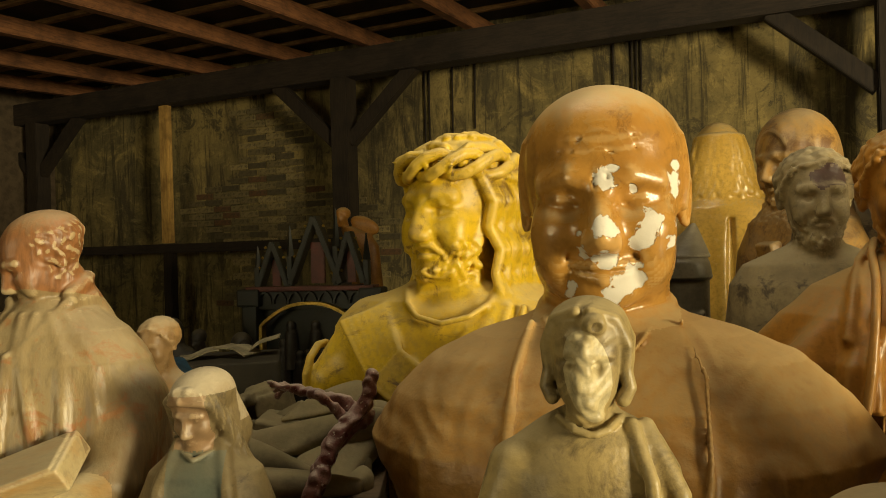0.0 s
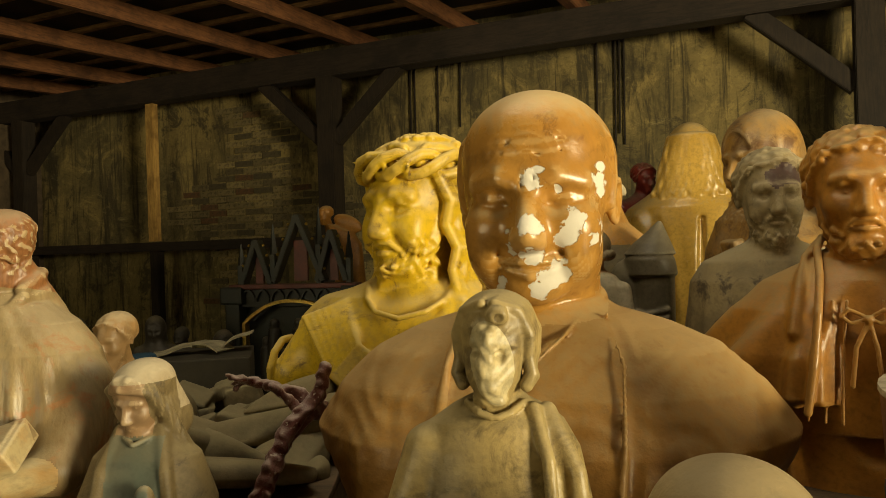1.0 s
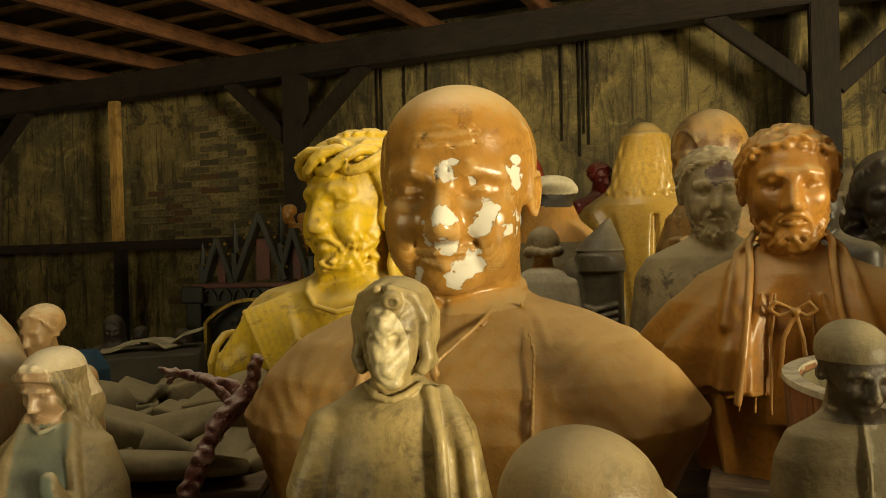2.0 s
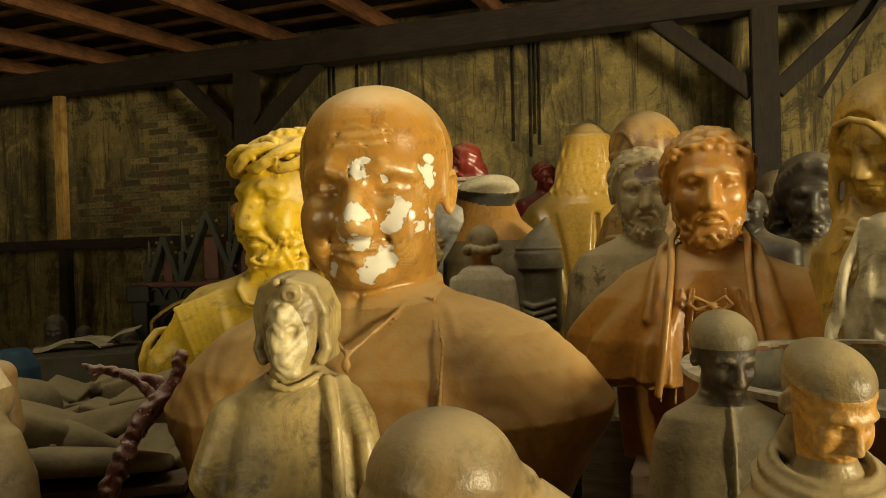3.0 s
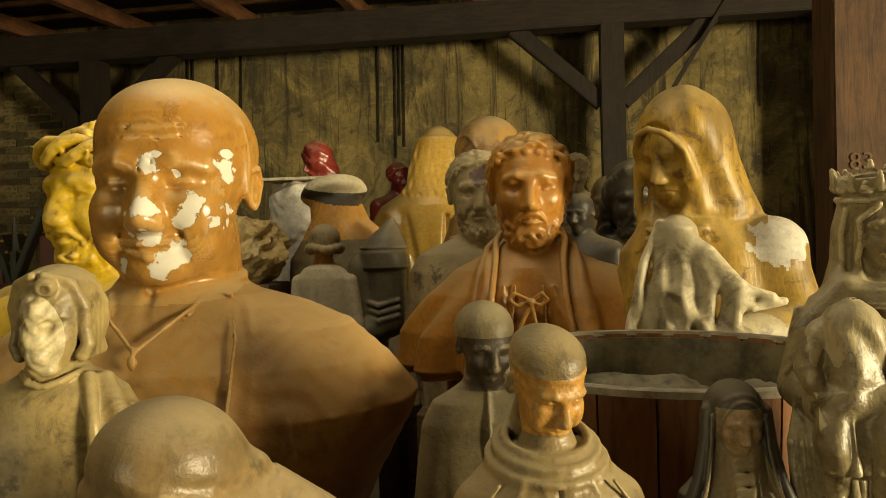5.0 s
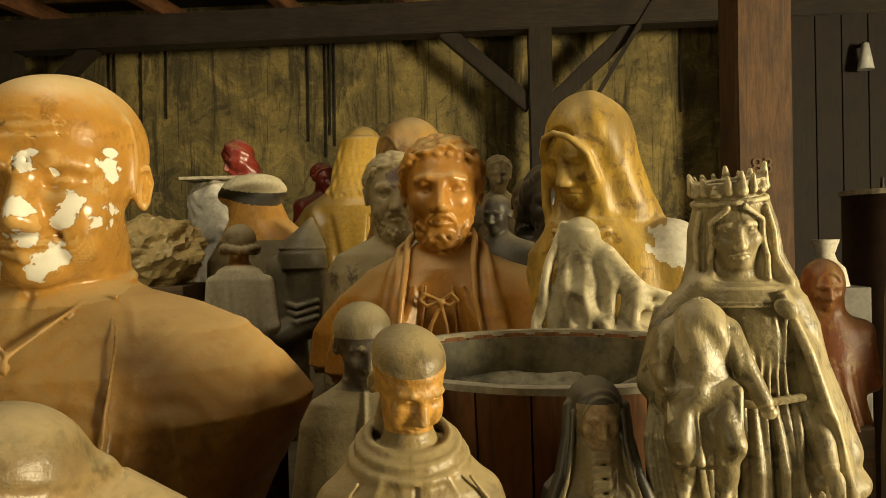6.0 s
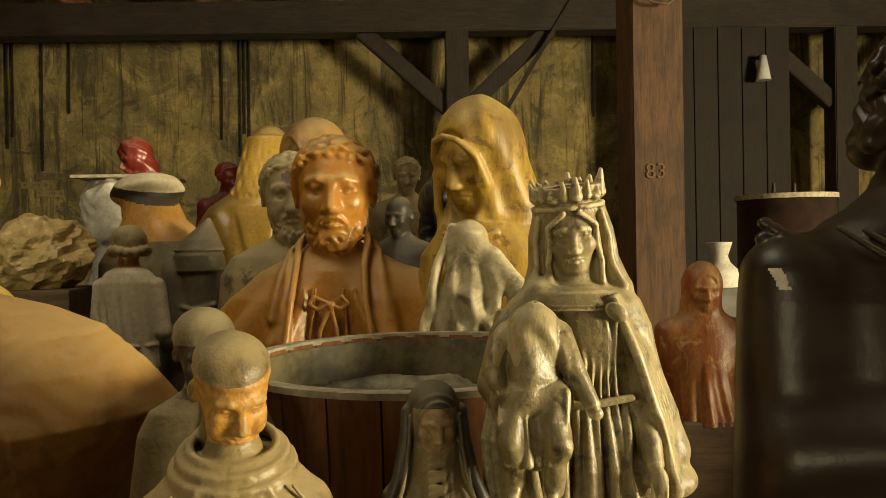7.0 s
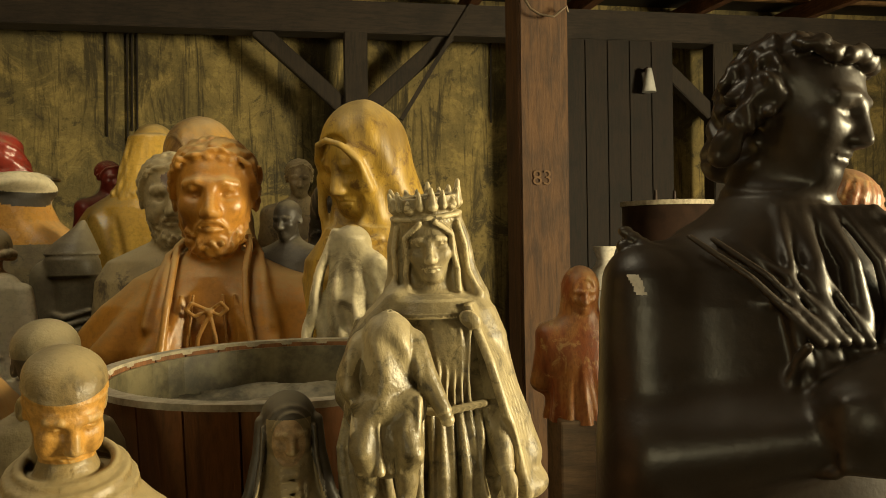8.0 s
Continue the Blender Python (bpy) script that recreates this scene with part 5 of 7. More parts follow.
# hair swept to both sides, curling in at the jaw
c.ball((0, 0.1, 0.2), (0.365, 0.4, 0.31), 0.03)
for s in (-1, 1):
    for k in range(5):
        y = -0.1 + 0.085 * k
        c.path([(s * 0.06, -0.22 + 0.08 * k, 0.42), (s * 0.25, y - 0.02, 0.34), (s * 0.34, y + 0.02, 0.12), (s * 0.32, y + 0.04, -0.1), (s * (0.35 - 0.02 * k), y + 0.02, -0.24), (s * 0.3, y, -0.34)], 0.05, 0.03, r2=0.065)
c.ball((0.1, -0.29, 0.33), (0.1, 0.09, 0.09), 0.03)
c.ball((0.13, -0.38, 0.3), (0.055, 0.05, 0.055), 0.03, cut=True)
c.at((0, 0, 0), (0, 0, 0), H)
c.lathe([(-0.48, 0.27, 0.26, 0, 0.08), (-0.56, 0.42, 0.34, 0, 0.1), (-0.7, 0.62, 0.42, 0, 0.1), (-0.95, 0.76, 0.48, 0, 0.08), (-1.6, 0.9, 0.55, 0, 0.06), (-6.6, 0.95, 0.7, 0, 0.05)], 0.08)
c.path([(-0.26, -0.1, -0.5), (-0.14, -0.3, -0.56), (0.0, -0.34, -0.6), (0.14, -0.3, -0.56), (0.26, -0.1, -0.5)], 0.035, 0.02)
c.path([(0.0, -0.36, -0.62), (0.0, -0.44, -0.85)], 0.02, 0.02, cut=True)
c.rod((-0.66, 0.0, -0.95), (-0.85, -0.1, -1.5), 0.22, 0.2, 0.1)
c.path([(0.34, -0.15, -0.55), (0.46, -0.42, -0.95), (0.5, -0.5, -1.6), (0.46, -0.55, -2.6)], 0.06, 0.05)
c.path([(0.46, -0.05, -0.6), (0.7, -0.25, -1.1), (0.78, -0.36, -1.9)], 0.09, 0.08)
c.press((0, 0, -3.4), 3.3, folds(9, 0.05, -0.8, -4.0, 1.7))
c.at()
weathered = plaster_paint("weathered_plaster", (0.36, 0.27, 0.11), (0.2, 0.15, 0.065), dust=(0.34, 0.27, 0.13), rough=0.42, grime=(0.08, 0.055, 0.025), grime_amount=0.5, scale=14, patch=(0.52, 0.44, 0.25))
statue(c, [weathered], (0.112, 0.572, 1.462), H, -8, "weathered plaster statuette whose face is scraped away",
       mask=lambda x, y, z: oval(((x + 0.03 * H + 0.15 * z) / 0.2) ** 2 + ((z + 0.12 * H) / 0.38) ** 2, H * H, 0.5) * smooth(-y, 0.2 * H, 0.28 * H))

# bowed shrouded statuette
H = 0.085
c = clay(H, 1.8, 1.2, 1.3, 0.75, -6.0, 0.0025)
c.at((0, 0, 0), (0, 0, 0), H)
c.ball((0, 0, 0.04), (0.54, 0.58, 0.46), 0.06)
c.path([(-0.44, -0.1, -0.1), (-0.3, -0.42, -0.06), (0.0, -0.58, -0.08), (0.3, -0.46, -0.1)], 0.03, 0.03)
c.path([(-0.46, -0.12, -0.22), (-0.3, -0.46, -0.2), (0.0, -0.6, -0.22), (0.35, -0.48, -0.26)], 0.03, 0.03)
c.ball((0.05, -0.1, -0.35), (0.5, 0.5, 0.5), 0.1)
c.rod((0.2, 0.1, -0.12), (1.05, 0.25, -0.8), 0.36, 0.38, 0.2)
c.rod((-0.2, 0.1, -0.2), (-0.6, 0.2, -0.9), 0.34, 0.4, 0.2)
c.lathe([(-0.5, 0.55, 0.5, 0.1, 0.05), (-0.9, 1.0, 0.6, 0.2, 0.1), (-1.6, 1.1, 0.7, 0.15, 0.1), (-6.0, 1.1, 0.8, 0, 0.05)], 0.2)
for k in range(6):
    c.path([(0.2 + 0.07 * k, -0.42 + 0.1 * k, 0.12 - 0.07 * k), (0.5 + 0.06 * k, -0.32 + 0.1 * k, -0.3 - 0.03 * k), (0.95 + 0.04 * k, -0.25 + 0.12 * k, -0.75)], 0.035, 0.05)
c.press((0, 0, 0), 0.7, lambda x, y, z: 0.022 * np.sin(22 * z + 3 * np.sin(3 * x) + 4 * x) * smooth(-z, -0.12, 0.1))
c.press((0, 0, -3), 3.0, folds(11, 0.05, -1.0, -4.0, 0.3))
c.at()
statue(c, [plaster_paint("shroud", (0.25, 0.17, 0.075), (0.16, 0.11, 0.05), dust=(0.38, 0.3, 0.16), rough=0.36, grime=(0.1, 0.075, 0.035), grime_amount=0.35, scale=16, edge=0.6)], (0.222, 0.35, 1.385), H, 4, "bowed statuette under a draped shroud, dusty plaster")

# tonsured friar reading a book
H = 0.098
c = clay(H, 1.75, 1.5, 1.2, 0.65, -6.0, 0.0018)
bent = (24, 0, -40)
head(c, (0, 0, 0), bent, H, old=0.8)
c.at((0, 0, 0), bent, H)
c.ball((0, 0.11, 0.18), (0.36, 0.4, 0.3), 0.03)
c.press((0, 0.1, 0.1), 0.7, masked(curls(30, 0.02, 1.0), lambda x, y, z: smooth(0.34 - z, 0, 0.12) * smooth(z, -0.32, -0.2) * smooth(y + np.abs(x) * 0.7, 0.06, 0.18)))
c.at((0, 0, 0), (0, 0, 0), H)
c.lathe([(-0.44, 0.3, 0.32, 0, 0.14), (-0.56, 0.48, 0.42, 0, 0.14), (-0.78, 0.86, 0.56, 0, 0.12), (-1.1, 1.14, 0.68, 0, 0.08), (-1.9, 1.34, 0.78, 0, 0.05), (-2.3, 1.36, 0.8, 0, 0.05), (-2.34, 1.32, 0.76, 0, 0.05)], 0.06)
c.lathe([(-2.0, 1.12, 0.62, 0, 0.05), (-6.4, 1.1, 0.8, 0, 0.05)], 0.04)
# mantle folds falling from the collar
for k in range(15):
    a = radians(-100 + 230 * k / 14)
    w = 0.12 * math.sin(k * 2.4)
    c.path([(0.5 * math.sin(a), 0.14 - 0.44 * math.cos(a), -0.6), (0.98 * math.sin(a + w), 0.1 - 0.62 * math.cos(a + w), -1.0), (1.22 * math.sin(a), 0.07 - 0.74 * math.cos(a), -1.5), (1.34 * math.sin(a - w), 0.05 - 0.79 * math.cos(a - w), -2.25)], 0.03, 0.07, r2=0.065)
# stand-up collar and the stole's ends with a cross
c.path([(0.33, -0.02, -0.4), (0.36, 0.22, -0.27), (0.24, 0.42, -0.22), (0.0, 0.5, -0.2), (-0.22, 0.42, -0.27), (-0.34, 0.16, -0.38), (-0.34, -0.05, -0.46)], 0.07, 0.04)
c.path([(0.36, -0.02, -0.5), (0.42, 0.25, -0.44), (0.22, 0.52, -0.42), (-0.25, 0.5, -0.44), (-0.4, 0.1, -0.5)], 0.05, 0.05)
for s in (-1, 1):
    c.path([(s * 0.34 + 0.02, -0.05, -0.48), (s * 0.2, -0.4, -0.85), (-0.12, -0.6, -1.2)], 0.07, 0.03)
    c.path([(s * 0.12 - 0.1, -0.55, -1.0), (s * 0.16 - 0.12, -0.68, -1.6), (s * 0.2 - 0.14, -0.74, -2.2)], 0.06, 0.03)
c.path([(-0.12, -0.7, -1.25), (-0.14, -0.8, -1.95)], 0.05, 0.015)
c.path([(-0.3, -0.76, -1.5), (0.06, -0.76, -1.5)], 0.05, 0.015)
c.rod((1.1, 0.0, -1.5), (1.12, -0.5, -2.25), 0.28, 0.26, 0.15)
c.rod((1.12, -0.55, -2.25), (0.65, -0.95, -2.3), 0.24, 0.15, 0.08)
for k in range(4):
    c.rod((0.62 - 0.02 * k, -1.0, -2.22 - 0.08 * k), (0.38, -1.12, -2.24 - 0.08 * k), 0.05, 0.04, 0.02)
c.block((0.42, -1.02, -2.1), (0.66, 0.3, 0.13), 0.02, 0.015, turn=(25, -20, 8))
c.block((0.42, -1.05, -2.05), (0.6, 0.27, 0.1), 0.02, 0.01, turn=(25, -20, 8))
c.press((0, 0, -4.0), 2.6, folds(11, 0.06, -2.4, -4.0, 1.0))
c.at()
habit = plaster_paint("worn_gilt_habit", (0.28, 0.21, 0.105), (0.17, 0.11, 0.05), dust=(0.42, 0.34, 0.2), rough=0.4, scale=20, stretch=(1, 1, 0.25), dusty=0.45, edge=0.6, grime=(0.26, 0.11, 0.035), grime_amount=0.32, patch=(0.25, 0.11, 0.04))
statue(c, [habit, plaster_paint("book_gilt", (0.4, 0.32, 0.17), (0.34, 0.17, 0.04), rough=0.35, scale=20, stretch=(0.2, 1, 1))], (-0.425, 0.765, 1.552), H, -10, "friar statuette reading a book, worn gilt habit",
       lambda x, y, z: ((y < -0.74 * H) & (z > -2.6 * H) & (z < -1.7 * H) & (x > -0.2 * H)).astype(int),
       mask=lambda x, y, z: smooth(z + 0.2 * y, -0.42 * H, -0.34 * H))

# kerchiefed girl statuette
H = 0.066
c = clay(H, 1.5, 1.1, 1.1, 0.75, -6.0, 0.0015)
head(c, (0, 0, 0), (14, 0, -14), H, hair="long", shut=0.8)
c.at((0, 0, 0), (14, 0, -14), H)
c.ball((0, 0.1, 0.24), (0.42, 0.46, 0.32), 0.03)
c.rod((0, 0.25, 0.1), (0, 0.4, -0.5), 0.36, 0.42, 0.1)
c.path([(-0.36, -0.14, 0.1), (-0.28, -0.3, 0.26), (0.0, -0.4, 0.32), (0.28, -0.3, 0.26), (0.36, -0.14, 0.1)], 0.06, 0.03)
c.at((0, 0, 0), (0, 0, 0), H)
c.lathe([(-0.45, 0.3, 0.3, 0, 0.1), (-0.6, 0.52, 0.4, 0, 0.14), (-0.85, 0.8, 0.5, 0, 0.14), (-1.5, 1.05, 0.6, 0, 0.1), (-3.0, 1.2, 0.7, 0, 0.08), (-6.4, 1.1, 0.8, 0, 0.05)], 0.1)
c.path([(0.3, -0.05, -0.45), (0.45, -0.35, -1.0), (0.6, -0.5, -1.9)], 0.1, 0.08)
c.path([(-0.3, -0.05, -0.45), (-0.5, -0.3, -1.0), (-0.65, -0.45, -1.9)], 0.1, 0.08)
c.path([(-0.25, -0.14, -0.52), (0, -0.34, -0.6), (0.25, -0.14, -0.52)], 0.04, 0.02)
c.rod((0.45, -0.45, -1.9), (0.35, -0.75, -1.3), 0.24, 0.14, 0.08)
c.ball((0.34, -0.78, -1.2), (0.13, 0.1, 0.17), 0.04)
c.press((0, 0, -3.2), 3.2, folds(9, 0.05, -0.8, -4.0, 1.3))
c.at()
kerchief = plaster_paint("kerchief", (0.4, 0.33, 0.22), (0.28, 0.22, 0.13), dust=(0.5, 0.43, 0.3), rough=0.5, scale=20, edge=0.6)
statue(c, [drab, flesh, blue, kerchief], (-0.226, 0.662, 1.408), H, -2, "kerchiefed girl statuette in a faded blue dress",
       lambda x, y, z: np.where((z > 0.28 * H) | ((y > 0.22 * H) & (z > -0.2 * H)), 3, np.where((z > -0.5 * H) & (np.abs(x + 0.05 * H) < 0.27 * H) & (y < 0), 1, np.where((np.abs(x) < 0.4 * H + 0.1 * np.maximum(-z - H, 0)) & (y < -0.1 * H) & (z < -0.5 * H), 2, 0))))

# small curly-haired statuette behind
H = 0.068
c = clay(H, 1.3, 1.0, 1.0, 0.65, -6.4, 0.003)
head(c, (0, 0, 0), (10, 0, -20), H, hair="short", beard="full")
robe(c, H, 6.8, 1.0, arms="", count=9, amp=0.05)
statue(c, [plaster_paint("ochre_drab", (0.36, 0.22, 0.09), (0.26, 0.16, 0.07), rough=0.4)], (-0.385, 0.962, 1.432), H, 4, "small bearded statuette with curly hair, ochre paint")

# black bronze-like figure
H = 0.205
c = clay(H, 1.85, 1.5, 1.2, 0.75, -3.0, 0.0038)
turned = (14, 6, 36)
head(c, (0, 0, 0), turned, H, hair="", drop=0.02, ears=False)
c.at((0, 0, 0), turned, H)
c.ball((0, 0.14, 0.16), (0.38, 0.41, 0.35), 0.04)
for i in range(54):
    a, b = rng.uniform(-2.0, 2.0) + math.pi, rng.uniform(-0.4, 1.2)
    p = Vector((0.37 * math.sin(a) * math.cos(b), 0.13 - 0.4 * math.cos(a) * math.cos(b), 0.14 + 0.34 * math.sin(b)))
    c.rod(p, p + Vector((rng.uniform(-0.08, 0.08), 0.03, -0.1)), 0.055, 0.045, 0.03)
for i in range(11):
    a = -1.4 + 2.8 * i / 10
    c.ball((0.35 * math.sin(a), 0.0 - 0.33 * math.cos(a), 0.35 + 0.02 * math.sin(i * 2)), (0.07, 0.06, 0.06), 0.02)
for s in (-1, 1):
    c.path([(s * 0.36, 0.1, 0.1), (s * 0.38, 0.2, -0.2), (s * 0.34, 0.3, -0.4)], 0.1, 0.05)
c.path([(0, 0.45, 0.1), (0, 0.48, -0.2), (0.0, 0.46, -0.42)], 0.16, 0.08)
c.press((0, 0.2, 0.0), 0.8, masked(curls(22, 0.03, 0.7), lambda x, y, z: smooth(y + 0.5 * np.abs(x) + 0.6 * smooth(z, 0.25, 0.4), 0.08, 0.25) * smooth(z, -0.5, -0.4)))
c.at((0, 0, 0), (0, 0, 0), H)
c.rod((0, 0.06, -0.3), (-0.1, 0.16, -0.95), 0.22, 0.3, 0.1)
c.lathe([(-0.58, 0.32, 0.32, -0.08, 0.16), (-0.8, 0.66, 0.42, -0.14, 0.15), (-1.05, 0.94, 0.5, -0.16, 0.14), (-1.3, 1.04, 0.55, -0.16, 0.12), (-1.8, 1.04, 0.6, -0.16, 0.1), (-3.0, 0.95, 0.6, -0.1, 0.06)], 0.15)
c.rod((-1.1, 0.08, -1.15), (-1.12, 0.0, -2.9), 0.27, 0.36, 0.2)
c.rod((-1.1, -0.15, -2.25), (-0.1, -0.7, -2.0), 0.32, 0.2, 0.2)
# beaded straps over the shoulder
for dz, n, r in ((0.0, 17, 0.05), (-0.1, 13, 0.035), (0.1, 9, 0.04)):
    for k in range(n):
        f = k / 16
        c.ball((-1.22 + 0.78 * f, 0.1 - 0.5 * f, -0.9 - 0.36 * f - 0.1 * math.sin(3 * f) + dz), (r * 1.3, r, r), 0.02)
# cloth drawn from the neck in a fan, and folds across the chest
for k in range(9):
    w = 0.05 * math.sin(k * 2.6)
    c.path([(-0.28 + 0.07 * k, -0.16 - 0.02 * k, -0.68), (-0.34 + 0.11 * k + w, -0.38 - 0.01 * k, -1.02), (-0.38 + 0.13 * k + w, -0.47, -1.35), (-0.3 + 0.09 * k, -0.52, -1.75)], 0.03, 0.055, r2=0.05 + 0.3 * abs(w))
for k in range(5):
    c.path([(-0.9 + 0.16 * k, -0.18, -0.84 - 0.02 * k), (-0.62 + 0.12 * k, -0.42, -1.1), (-0.25 + 0.08 * k, -0.56, -1.5)], 0.02, 0.03, r2=0.03)
for k in range(9):
    c.ball((0.42 + 0.02 * k, -0.42, -0.76 - 0.1 * k), (0.05, 0.045, 0.04), 0.015)
# wide turned-back sleeve over the forearm
c.rod((0.85, 0.05, -1.2), (0.9, -0.1, -1.9), 0.24, 0.24, 0.1)
c.rod((0.85, -0.42, -1.78), (-0.1, -0.74, -1.92), 0.4, 0.3, 0.06)
for k in range(6):
    c.path([(0.8, -0.75 - 0.04 * k, -1.45 - 0.1 * k), (0.4, -0.93 - 0.02 * k, -1.56 - 0.1 * k - 0.05 * math.sin(k * 2)), (0.0, -0.98, -1.72 - 0.09 * k), (-0.3, -0.86, -1.8 - 0.07 * k)], 0.03, 0.04, r2=0.05)
c.path([(-0.36 + 0.05 * math.cos(a / 8 * math.pi), -0.72 - 0.24 * math.cos(a / 8 * math.pi), -1.86 + 0.38 * math.sin(a / 8 * math.pi)) for a in range(5, 14)], 0.03, 0.05)
c.press((0.3, -0.8, -1.9), 0.8, lambda x, y, z: 0.035 * np.sin(13 * (z * 1.0 - x * 0.75) + 1.6 * np.sin(4 * x)) * smooth(-y, 0.55, 0.75) * smooth(x, -0.2, 0.05) * smooth(-z, 1.45, 1.6))
c.at()
statue(c, [black, white], (1.41, 0.34, 1.70), H, -28, "dark bronze-coloured draped figure with wavy hair and a strapped shoulder",
       lambda x, y, z: ((np.abs(x + 1.24 * H + 0.3 * (z + 1.15 * H)) < 0.03 * H) & (np.abs(z + 1.15 * H) < 0.07 * H) & (y < 0.0)).astype(int))

# long-haired and short-haired figures behind
for at, H, turn, kw, mats, lab in (((1.50, 1.93, 1.645), 0.235, -30, dict(hair="long", beard="short"), [drab, umber], "drab figure with long dark hair and a dark face"),
                                   ((1.63, 2.33, 1.66), 0.2, -35, dict(old=0.5), [drab], "drab bald figure standing behind others"),
                                   ((1.27, 1.86, 1.6), 0.12, -50, dict(), [umber], "small statuette with a black head"),
                                   ((1.63, 2.6, 1.795), 0.15, -20, dict(hair="short"), [grey], "small grey statuette turned away"),
                                   ((0.995, 3.13, 1.82), 0.13, 20, dict(hair="short"), [red], "small dark red head behind a cloak"),
((2.06, 0.62, 1.55), 0.22, 120, dict(hair="long"), [rust], "rust brown figure with long hair"),
                                   ((1.66, 1.02, 1.40), 0.1, -30, dict(hood=True), [rust], "rust red draped statuette with flaking paint")):
    L = 3.0 if at[2] - 3 * H > 0.9 or H > 0.17 else 6.0
    c = clay(H, 1.6, 1.1, 1.1, 0.75, -L, max(0.0035, H * 0.03))
    head(c, (0, 0, 0), (8, 0, 0), H, **kw)
    robe(c, H, L + 0.4, 1.05, arms="", count=10, amp=0.05, seed=at[0])
    dark = (lambda x, y, z: ((z > -0.55 * H)).astype(int)) if len(mats) > 1 else None
    statue(c, mats, at, H, turn, lab, dark)


# ---- tables, pedestals and the tub ----
table_wood = timber("table_top", (0.16, 0.1, 0.05), (0.07, 0.045, 0.025), along="X")
crate_wood = timber("crate_wood", (0.13, 0.085, 0.045), (0.06, 0.04, 0.022), along="X")
tub_wood = timber("tub_stave", (0.27, 0.11, 0.034), (0.11, 0.05, 0.018))
tub_pale = plain("tub_rim", (0.5, 0.44, 0.32), 0.75, scale=40)
iron = plain("rusty_iron", (0.06, 0.04, 0.03), 0.6, 0.6)
residue = plain("dried_plaster", (0.34, 0.3, 0.2), 0.5, scale=18, vary=0.8)
TABLE = 0.84


def work_table(at, size, label):
    w, d, h = size
    t = tagged(new("work_table"), label, "table", "work tables")
    t.matrix_world = pose(at[0], at[1], 0)
    n = max(3, round(d / 0.15))
    for i in range(n):
        y0 = -d / 2 + d * i / n
        part("plank", box_bm((-w / 2, y0 + 0.002, h - 0.035), (w / 2, y0 + d / n - 0.002, h), 0.004), table_wood, t)
    for sx in (-1, 1):
        for sy in (-1, 1):
            x, y = sx * (w / 2 - 0.06), sy * (d / 2 - 0.05)
            part("leg", box_bm((x - 0.03, y - 0.03, 0), (x + 0.03, y + 0.03, h - 0.035), 0.005), table_wood, t)
    return t


work_table((0.175, 0.41), (0.45, 0.44, TABLE), "rough plank table under the dusty statuettes")
work_table((0.75, 0.57), (0.68, 0.76, TABLE), "rough plank table carrying the wooden tub")
work_table((-0.45, 0.77), (0.74, 0.52, TABLE), "rough plank table by the broken limbs")
for x, y, z, h, turn in BASES:
    small = h < 0.105 and x < 1.1 and y < 1.1
    low, r = (TABLE, 0.8 * h) if small else (0.0, 0.72 * h)
    r = min(r, 0.16)
    ob = new("plinth" if small else "pedestal", to_mesh(box_bm((-r, -r, 0), (r, r, z - low + 0.012), 0.006), "plinth"))
    ob.data.materials.append(crate_wood if small else table_wood)
    ob.matrix_world = pose(x, y, low, 0, 0, turn)
    tagged(ob, "plain wooden block plinth under a statuette" if small else "plain wooden pedestal box under a statue", "plinth", "statue plinths")

# coopered tub
TX, TY, RIM, BOT, RT, RB = 0.79, 0.678, 1.368, TABLE, 0.243, 0.2
tub = tagged(new("wooden_tub"), "open wooden stave tub with a pale worn rim", "tub")
tub.matrix_world = pose(TX, TY, BOT)
N = 26
for i in range(N):
    a0, a1 = 2 * math.pi * (i + 0.02) / N, 2 * math.pi * (i + 0.98) / N
    bm = bmesh.new()
    ring = []
    for z, r in ((0, RB), (0.27, (RB + RT) / 2 + 0.006), (RIM - BOT, RT)):
        ring.append([bm.verts.new((rr * math.cos(a), rr * math.sin(a), z)) for rr, a in ((r, a0), (r, a1), (r - 0.017, a1), (r - 0.017, a0))])
    for k in range(2):
        for j in range(4):
            bm.faces.new((ring[k][j], ring[k][(j + 1) % 4], ring[k + 1][(j + 1) % 4], ring[k + 1][j]))
    bm.faces.new(ring[2])
    bm.faces.new(ring[0][::-1])
    part("stave", bm, tub_wood, tub)


def ring_bm(r0, r1, z0, z1, n=48, taper=0.0):
    bm = bmesh.new()
    loops = []
    for i in range(n):
        a = 2 * math.pi * i / n
        loops.append([bm.verts.new((r * math.cos(a), r * math.sin(a), z)) for r, z in ((r0, z0), (r1, z0), (r1 + taper, z1), (r0 + taper, z1))])
    for i in range(n):
        a, b = loops[i], loops[(i + 1) % n]
        for j in range(4):
            bm.faces.new((a[j], b[j], b[(j + 1) % 4], a[(j + 1) % 4]))
    bmesh.ops.recalc_face_normals(bm, faces=bm.faces)
    return bm


part("rim", ring_bm(RT - 0.0175, RT + 0.001, RIM - BOT - 0.003, RIM - BOT + 0.004), tub_pale, tub, "pale worn tub rim")
part("lining", ring_bm(RT - 0.0265, RT - 0.0235, 0.4, RIM - BOT - 0.006, taper=0.005), plain("grey_limed_lining", (0.2, 0.17, 0.09), 0.5, scale=22, vary=0.7), tub, "greyish limed inside of the tub")
part("hoop", ring_bm(RT - 0.012, RT - 0.006, 0.38, 0.41, taper=0.003), iron, tub, "dark iron hoop")
part("hoop", ring_bm(RB + 0.007, RB + 0.012, 0.1, 0.13, taper=0.003), iron, tub, "dark iron hoop")
bm = bmesh.new()
